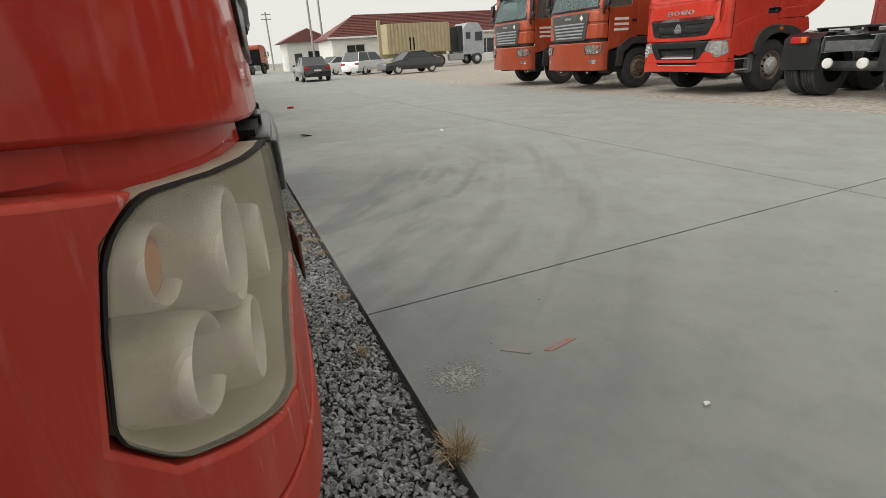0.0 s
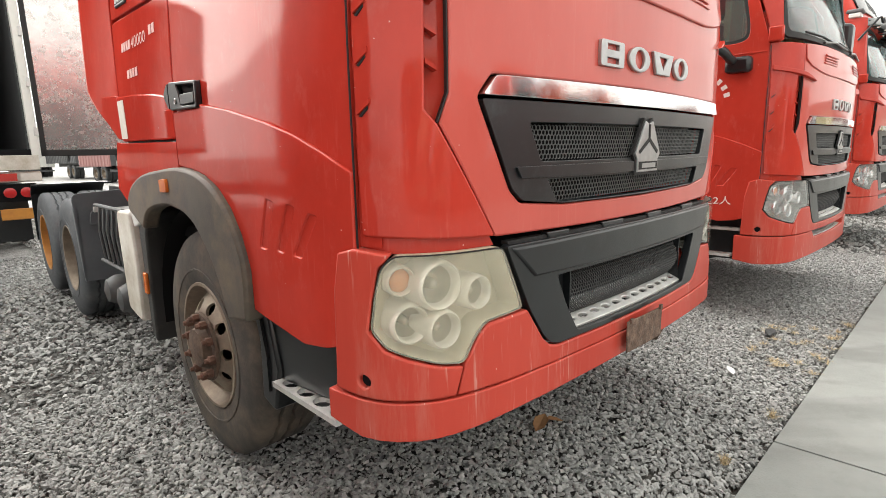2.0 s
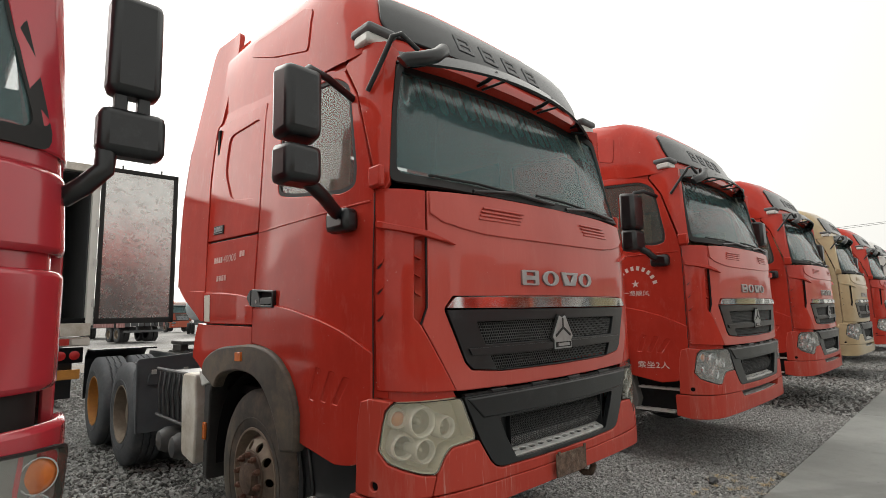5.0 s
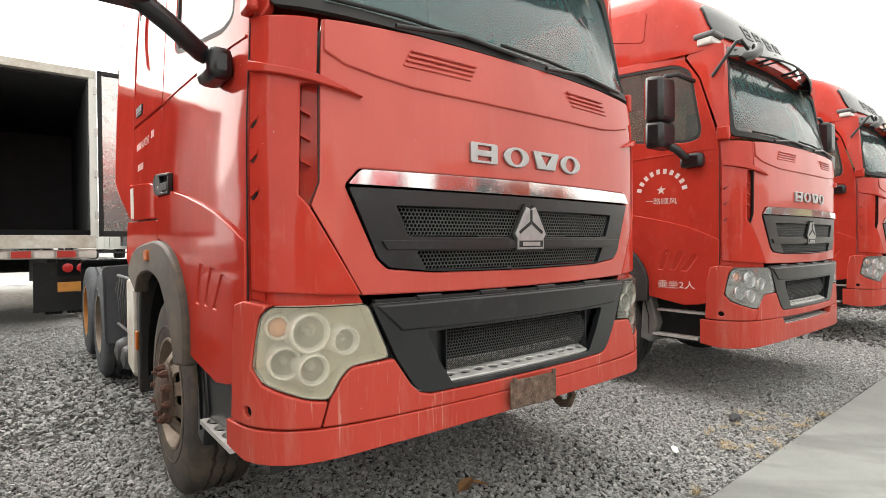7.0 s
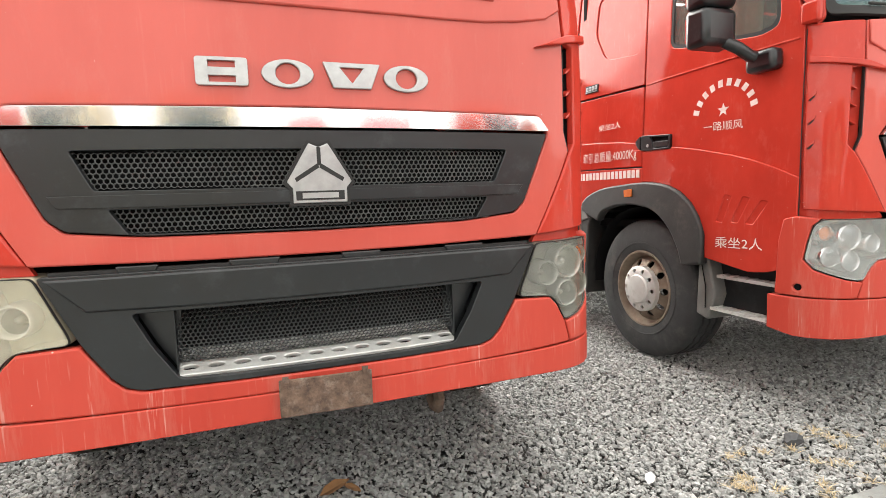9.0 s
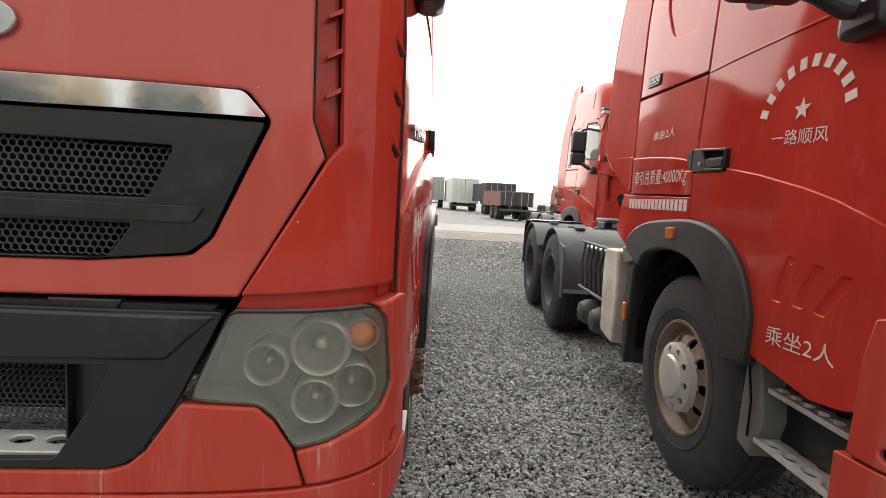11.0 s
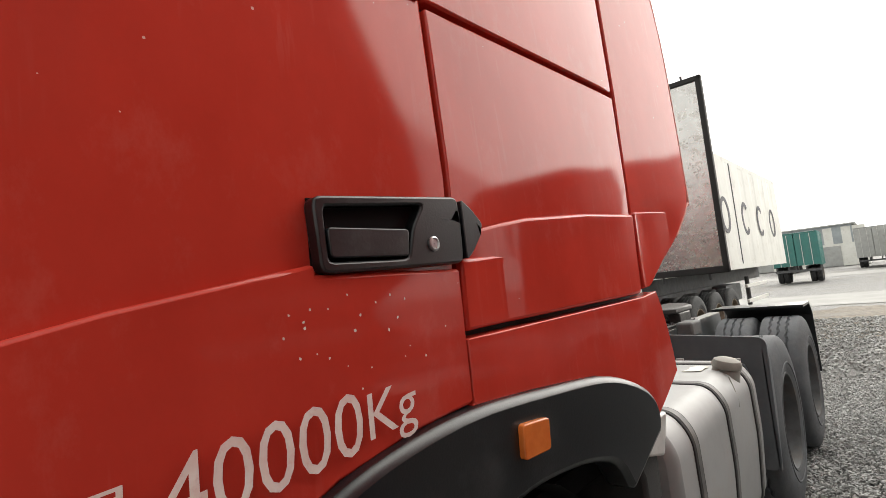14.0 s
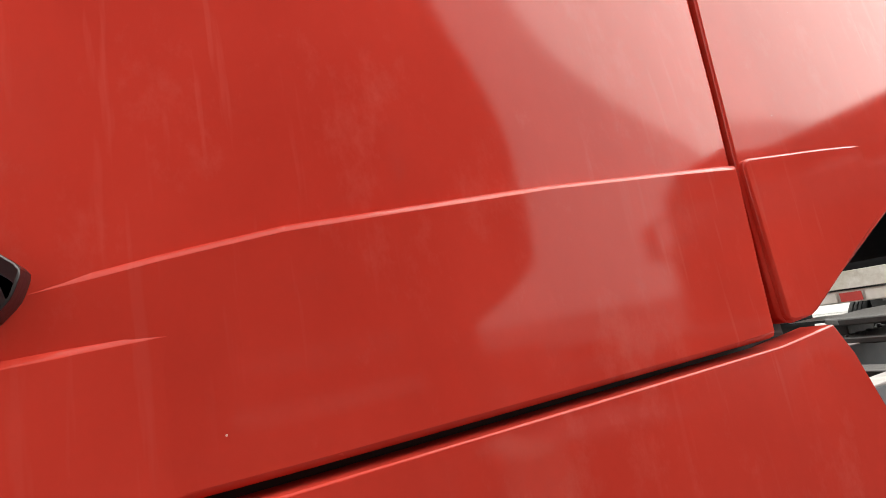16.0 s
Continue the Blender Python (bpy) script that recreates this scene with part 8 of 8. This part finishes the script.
ct = new("container_truck")
tagged(ct, "silver tractor with a faded yellow container trailer", "truck")
corrugated("container_wall", 6.06, 2.55, M["yellowbox"], ct, Matrix.Translation((-1.2, 2.2, 1.35)) @ Matrix.Rotation(math.pi / 2, 4, "Z"), 0.35, 0.05)
box_part("container_box", (-1.12, 1.2, 2.2, 8.26, 1.35, 3.9), M["yellowbox"], ct)
box_part("dark_hatch", (-1.24, -1.2, 5.6, 6.4, 1.6, 2.7), M["dark"], ct, bevel=0)
for y in (2.2, 8.26):
    box_part("corner_post", (-1.25, -1.1, y - 0.08, y + 0.08, 1.3, 3.8), M["yellowbox"], ct)
prism("trailer_rail", [(2.2, 1.05), (9.4, 1.05), (9.4, 1.35), (2.2, 1.35)], "x", -0.5, 0.5, M["yellowbox"], ct)
box_part("gantry_post", (-1.2, -1.0, 8.9, 9.2, 0.9, 4.2), M["yellowbox"], ct)
prism("cab", soften([(-1.6, 0.9), (0.7, 0.9), (0.7, 3.3), (0.2, 3.75), (-1.0, 3.7), (-1.6, 2.9)], 0.12, 3), "x", -1.2, 1.2, M["silver"], ct, bevel=0.06)
for y0, y1, z0, z1 in ((-1.4, -0.6, 2.1, 2.9), (-0.1, 0.4, 2.3, 2.9)):
    box_part("cab_window", (-1.215, -1.2, y0, y1, z0, z1), M["pane"], ct, bevel=0)
box_part("air_deflector", (-1.1, 1.1, 0.7, 1.2, 1.2, 3.5), M["black"], ct, bevel=0.05)
for y in (-0.8, 3.2, 4.5):
    for s in (-1, 1):
        wheel(ct, 1.2, y, s, "covered", "wheel", False, (M["rubber"], M["silver"], M["rimsilver"]))
box_part("fuel_tank", (-1.15, -0.6, 0.6, 2.2, 0.45, 1.05), M["tank"], ct, bevel=0.08)
ct.matrix_basis = pose(48.5, -23.0, 0, 0, 0, 3)


def car(label, paint, x, y, rot, mpv=False):
    """A small car: lofted body, glazed cabin, wheels, lamps."""
    c = new("car")
    tagged(c, label, "car", "cars parked along the road")
    if mpv:
        low = [(-2.1, 0.45, 0.75), (-2.05, 0.9, 0.8), (-1.2, 1.0, 0.84), (0.6, 1.02, 0.86), (1.95, 1.0, 0.84), (2.1, 0.6, 0.8)]
        top = [(-1.25, 1.0), (-0.55, 1.58), (1.6, 1.62), (1.98, 1.05)]
    else:
        low = [(-2.25, 0.42, 0.72), (-2.2, 0.72, 0.8), (-1.1, 0.92, 0.86), (0.9, 0.95, 0.88), (2.1, 0.98, 0.82), (2.25, 0.6, 0.78)]
        top = [(-1.0, 0.92), (-0.3, 1.40), (0.85, 1.43), (1.75, 0.97)]
    verts, faces = [], []
    for yy, h, w in low:
        verts += [(-w, yy, 0.28), (-w - 0.03, yy, 0.55), (-w + 0.03, yy, h), (w - 0.03, yy, h), (w + 0.03, yy, 0.55), (w, yy, 0.28)]
    for k in range(len(low) - 1):
        for i in range(5):
            faces.append((6 * k + i, 6 * k + i + 1, 6 * k + i + 7, 6 * k + i + 6))
    faces += [tuple(reversed(range(6))), tuple(range(6 * len(low) - 6, 6 * len(low)))]
    b = link_mesh("body", verts, faces, paint, c, "", 40, 0.04)
    wt = 0.62
    vs = []
    for yy, z in top:
        ww = 0.80 if z < 1.2 else wt
        vs += [(-ww, yy, z - (0.04 if z < 1.2 else 0)), (ww, yy, z - (0.04 if z < 1.2 else 0))]
    link_mesh("roof", vs, [(2, 3, 5, 4)], paint, c, "", 0).location.z = 0.012
    link_mesh("glasshouse", vs, [(0, 1, 3, 2), (2, 3, 5, 4), (4, 5, 7, 6), (0, 2, 4, 6), (1, 7, 5, 3)], M["pane"], c, "", 0)
    for i in (0, 1):
        tube_part("pillar", [vs[i], vs[2 + i], vs[4 + i], vs[6 + i]], 0.035, paint, c, seg=6)
        yy = (top[1][0] + top[2][0]) / 2
        tube_part("door_pillar", [(vs[2 + i][0] * 1.28, yy, top[0][1] - 0.05), (vs[2 + i][0] * 1.0, yy, top[1][1])], 0.035, paint, c, seg=6)
    for s in (-1, 1):
        for yy in (-1.35, 1.3):
            m = Matrix.Translation((s * 0.86, yy, 0.31)) @ Matrix.Diagonal((s, 1, 1, 1))
            t = lathe("wheel", [(0.19, 0.0), (0.3, 0.02), (0.31, -0.02), (0.31, -0.17), (0.2, -0.19)], M["rubber"], c, 28, m)
            lathe("hub_cap", [(0.20, 0.0), (0.19, 0.012), (0.1, 0.0), (0.05, 0.015), (0.001, 0.015)], M["rimsilver"], t, 20, m)
        box_part("head_lamp", tuple(sorted((s * 0.45, s * 0.76))) + (low[0][0] - 0.02, low[0][0] + 0.1, 0.58, 0.7), M["bowl_new"], c, bevel=0.02)
        box_part("tail_lamp", tuple(sorted((s * 0.5, s * 0.8))) + (low[-1][0] - 0.1, low[-1][0] + 0.01, 0.72, 0.88), M["tail"], c, bevel=0.02)
        box_part("side_mirror", tuple(sorted((s * 0.88, s * 1.02))) + (top[0][0] + 0.25, top[0][0] + 0.35, 0.9, 1.02), paint, c, bevel=0.03)
    box_part("plate_bar", (-0.22, 0.22, low[-1][0] + 0.0, low[-1][0] + 0.02, 0.6, 0.7), M["carwhite"], c, bevel=0)
    c.matrix_basis = pose(x, y, 0, 0, 0, rot)
    return c


car("black sedan standing on the road, seen from behind", M["carblack"], 34.5, -5.7, 91)
car("silver compact van parked at the roadside", M["carsilver"], 41.0, -11.0, 40, True)
car("white sedan parked at the roadside", M["carwhite"], 45.5, -9.9, 30)
car("black sedan parked side-on at the roadside", M["carblack"], 35.5, -12.8, 188)
car("silver sedan far down the road", M["carsilver"], 88, -3.6, 85)
car("white sedan far down the road", M["carwhite"], 95, -1.5, -85)
t = copy_thing(orange, pose(75, -5.5, 0, 0, 0, 60))
t["label"] = "flat-nosed truck far down the road"

# ---- poles and wires ----


def pole(x, y, h):
    p = new("utility_pole")
    tagged(p, "grey concrete utility pole with cross arms", "pole", "utility poles")
    tube_part("shaft", [(0, 0, 0), (0, 0, h)], 0.13, M["pole"], p, seg=12)
    for z in (h - 0.4, h - 1.1):
        box_part("cross_arm", (-0.05, 0.05, -0.8, 0.8, z, z + 0.1), M["frame"], p)
        for k in (-0.7, 0, 0.7):
            tube_part("insulator", [(0, k, z + 0.1), (0, k, z + 0.28)], 0.04, M["carwhite"], p)
    p.location = (x, y, 0)


PL = [(66, -11.2, 11.0), (69.5, -13.1, 12.0), (95, -9, 9.0), (54, -46, 11)]
for p in PL:
    pole(*p)
for (x0, y0, h0), (x1, y1, h1) in ((PL[1], PL[3]), (PL[0], PL[3]), ((66, -11.2, 10.6), (64, 45, 10.0)), ((69.5, -13.1, 11.2), (68, 47, 9.6))):
    pts = []
    for k in range(17):
        q = k / 16
        pts.append((x0 + (x1 - x0) * q, y0 + (y1 - y0) * q, h0 + (h1 - h0) * q - 0.35 - 2.2 * q * (1 - q)))
    w = tube_part("overhead_wire", pts, 0.02, M["cable"], None, seg=5)
    tagged(w, "thin black overhead wire sagging between poles", "wire", "overhead wires")

# ---- small things on the ground ----
M["straw"] = material("dry_grass", (0.46, 0.38, 0.24), 0.8, color2=(0.33, 0.25, 0.14), scale=20, island=0.3)
M["redpaint"] = material("faded_red_road_paint", (0.38, 0.12, 0.11), 0.8, color2=(0.32, 0.2, 0.18), scale=30, dirt=(0.30, 0.29, 0.27), dirt_amount=0.75, dirt_scale=28)
M["redfaint"] = material("worn_off_red_road_paint", (0.27, 0.215, 0.20), 0.8, color2=(0.29, 0.28, 0.265), scale=30, dirt=(0.28, 0.285, 0.27), dirt_amount=0.8, dirt_scale=24)
M["chalk"] = material("white_spill", (0.80, 0.79, 0.76), 0.9)
M["leaf"] = material("dry_brown_leaf", (0.27, 0.14, 0.06), 0.8, scale=30)
M["litter"] = material("white_paper_litter", (0.78, 0.78, 0.76), 0.7)


def tuft(x, y, n, size, seed, label, rise=1.0):
    """A clump of thin bent blades."""
    r = random.Random(seed)
    verts, faces = [], []
    for _ in range(n):
        a = r.uniform(0, 6.283)
        lean = r.uniform(0.3, 1.15)
        ln = size * r.uniform(0.5, 1.1)
        bx, by = r.gauss(0, size * 0.16), r.gauss(0, size * 0.12)
        d = Vector((math.cos(a), math.sin(a), 0))
        sdv = Vector((-d.y, d.x, 0)) * 0.0022
        b0 = len(verts)
        for k in range(4):
            q = k / 3
            p = Vector((bx, by, 0)) + d * ln * lean * q * 0.8 + Vector((0, 0, rise * ln * (q - 0.55 * lean * q * q)))
            verts += [p - sdv * (1 - 0.8 * q), p + sdv * (1 - 0.8 * q)]
        for k in range(3):
            faces.append((b0 + 2 * k, b0 + 2 * k + 1, b0 + 2 * k + 3, b0 + 2 * k + 2))
    ob = link_mesh("grass_tuft", verts, faces, M["straw"], None, "", 0)
    ob.location = (x, y, -0.008)
    return tagged(ob, label, "grass", "dry grass tufts")


tuft(-0.42, -0.585, 170, 0.13, 1, "pale dry grass tuft at the edge of the concrete")
tuft(0.345, -0.46, 60, 0.06, 2, "small dark dry grass tuft in the gravel")
tuft(0.95, -0.50, 40, 0.06, 5, "small dry grass tuft in the gravel")
rs = random.Random(9)
for k in range(34):
    tuft(1.7 + rs.random() * 1.4, -0.57 + rs.random() * 0.5, 22, 0.085, 20 + k, "flattened dry straw lying in the gravel", 0.35)


def blob(name, x, y, z, size, mat, seed, label, category, flat=0.35):
    r = random.Random(seed)
    bm = bmesh.new()
    bmesh.ops.create_icosphere(bm, subdivisions=2, radius=1.0)
    for v in bm.verts:
        k = 1 + r.uniform(-0.28, 0.28)
        v.co = Vector((v.co.x * size * k, v.co.y * size * 0.8 * k, v.co.z * size * flat * k))
    ob = part(name, bm, mat, None, smooth=25)
    ob.location = (x, y, z)
    return tagged(ob, label, category)


def sheet_leaf(name, x, y, z, size, mat, rot, label, category):
    bm = bmesh.new()
    pts = [(-1, 0, 0), (-0.5, 0.42, 0.12), (0.2, 0.5, 0.2), (1, 0.05, 0.08), (0.3, -0.45, 0.22), (-0.5, -0.4, 0.1)]
    top = [bm.verts.new(Vector(p) * size) for p in pts]
    mid = bm.verts.new((0, 0, 0.02 * size))
    for i in range(6):
        bm.faces.new((top[i], top[(i + 1) % 6], mid))
    ob = part(name, bm, mat, None, smooth=0)
    mod = ob.modifiers.new("Solidify", "SOLIDIFY")
    mod.thickness = 0.002
    ob.matrix_basis = pose(x, y, z, 6, -8, rot)
    return tagged(ob, label, category)


sheet_leaf("dry_leaf", 0.05, 0.33, 0.012, 0.075, M["leaf"], 15, "curled brown dry leaf on the gravel", "leaf")
sheet_leaf("dry_leaf", 0.12, 0.30, 0.012, 0.05, M["leaf"], 140, "curled brown dry leaf on the gravel", "leaf")
sheet_leaf("paper_scrap", 1.396, -0.156, 0.012, 0.045, M["litter"], 40, "crumpled white paper scrap on the gravel", "litter")
sheet_leaf("cigarette_end", -0.578, -1.48, 0.004, 0.022, M["litter"], 120, "white cigarette end on the concrete", "litter")
sheet_leaf("paper_scrap", 6.59, -3.386, 0.004, 0.06, M["litter"], 0, "white paper scrap on the concrete", "litter")
sheet_leaf("dark_rag", 7.76, -1.31, 0.004, 0.14, M["blackbox"], 90, "dark scrap lying on the concrete", "litter")
blob("red_scrap", 14.0, -1.8, 0.03, 0.12, M["tape"], 4, "red plastic scrap on the road", "litter")
blob("dark_stone", 2.3, -0.15, 0.015, 0.05, M["blackbox"], 6, "dark lump lying in the gravel", "stone", 0.6)


def decal(name, poly, mat, label, category="marking", z=0.0035):
    v = [(x, y, z) for x, y in poly] + [(x, y, z - 0.003) for x, y in poly]
    n = len(poly)
    f = [tuple(range(n)), tuple(reversed(range(n, 2 * n)))] + [(i, i + n, (i + 1) % n + n, (i + 1) % n) for i in range(n)]
    return tagged(link_mesh(name, v, f, mat, None, "", 0), label, category, kind="structure")


decal("trim_red_mark", soften([(0.025, -1.325), (0.005, -1.35), (-0.035, -1.19), (-0.01, -1.165)], 0.01), M["redpaint"], "faded red paint dash on the concrete")
decal("trim_red_mark", soften([(0.075, -1.0), (0.10, -1.03), (0.01, -1.13), (-0.012, -1.10)], 0.01), M["redfaint"], "faded red paint dash on the concrete")
spill = random.Random(12)
verts, faces = [], []
for k in range(420):
    x, y = spill.gauss(-0.02, 0.05), spill.gauss(-0.76, 0.06)
    s_ = spill.uniform(0.002, 0.008)
    b = len(verts)
    verts += [(x - s_, y - s_, 0.001), (x + s_, y - s_ * 0.6, 0.001), (x + s_ * 0.7, y + s_, 0.001), (x, y, 0.001 + s_ * 0.7)]
    faces += [(b, b + 1, b + 3), (b + 1, b + 2, b + 3), (b + 2, b, b + 3)]
sp = link_mesh("white_spill", verts, faces, M["chalk"], None, "", 0)
tagged(sp, "scattered white grit spilled on the concrete", "spill", kind="stuff")
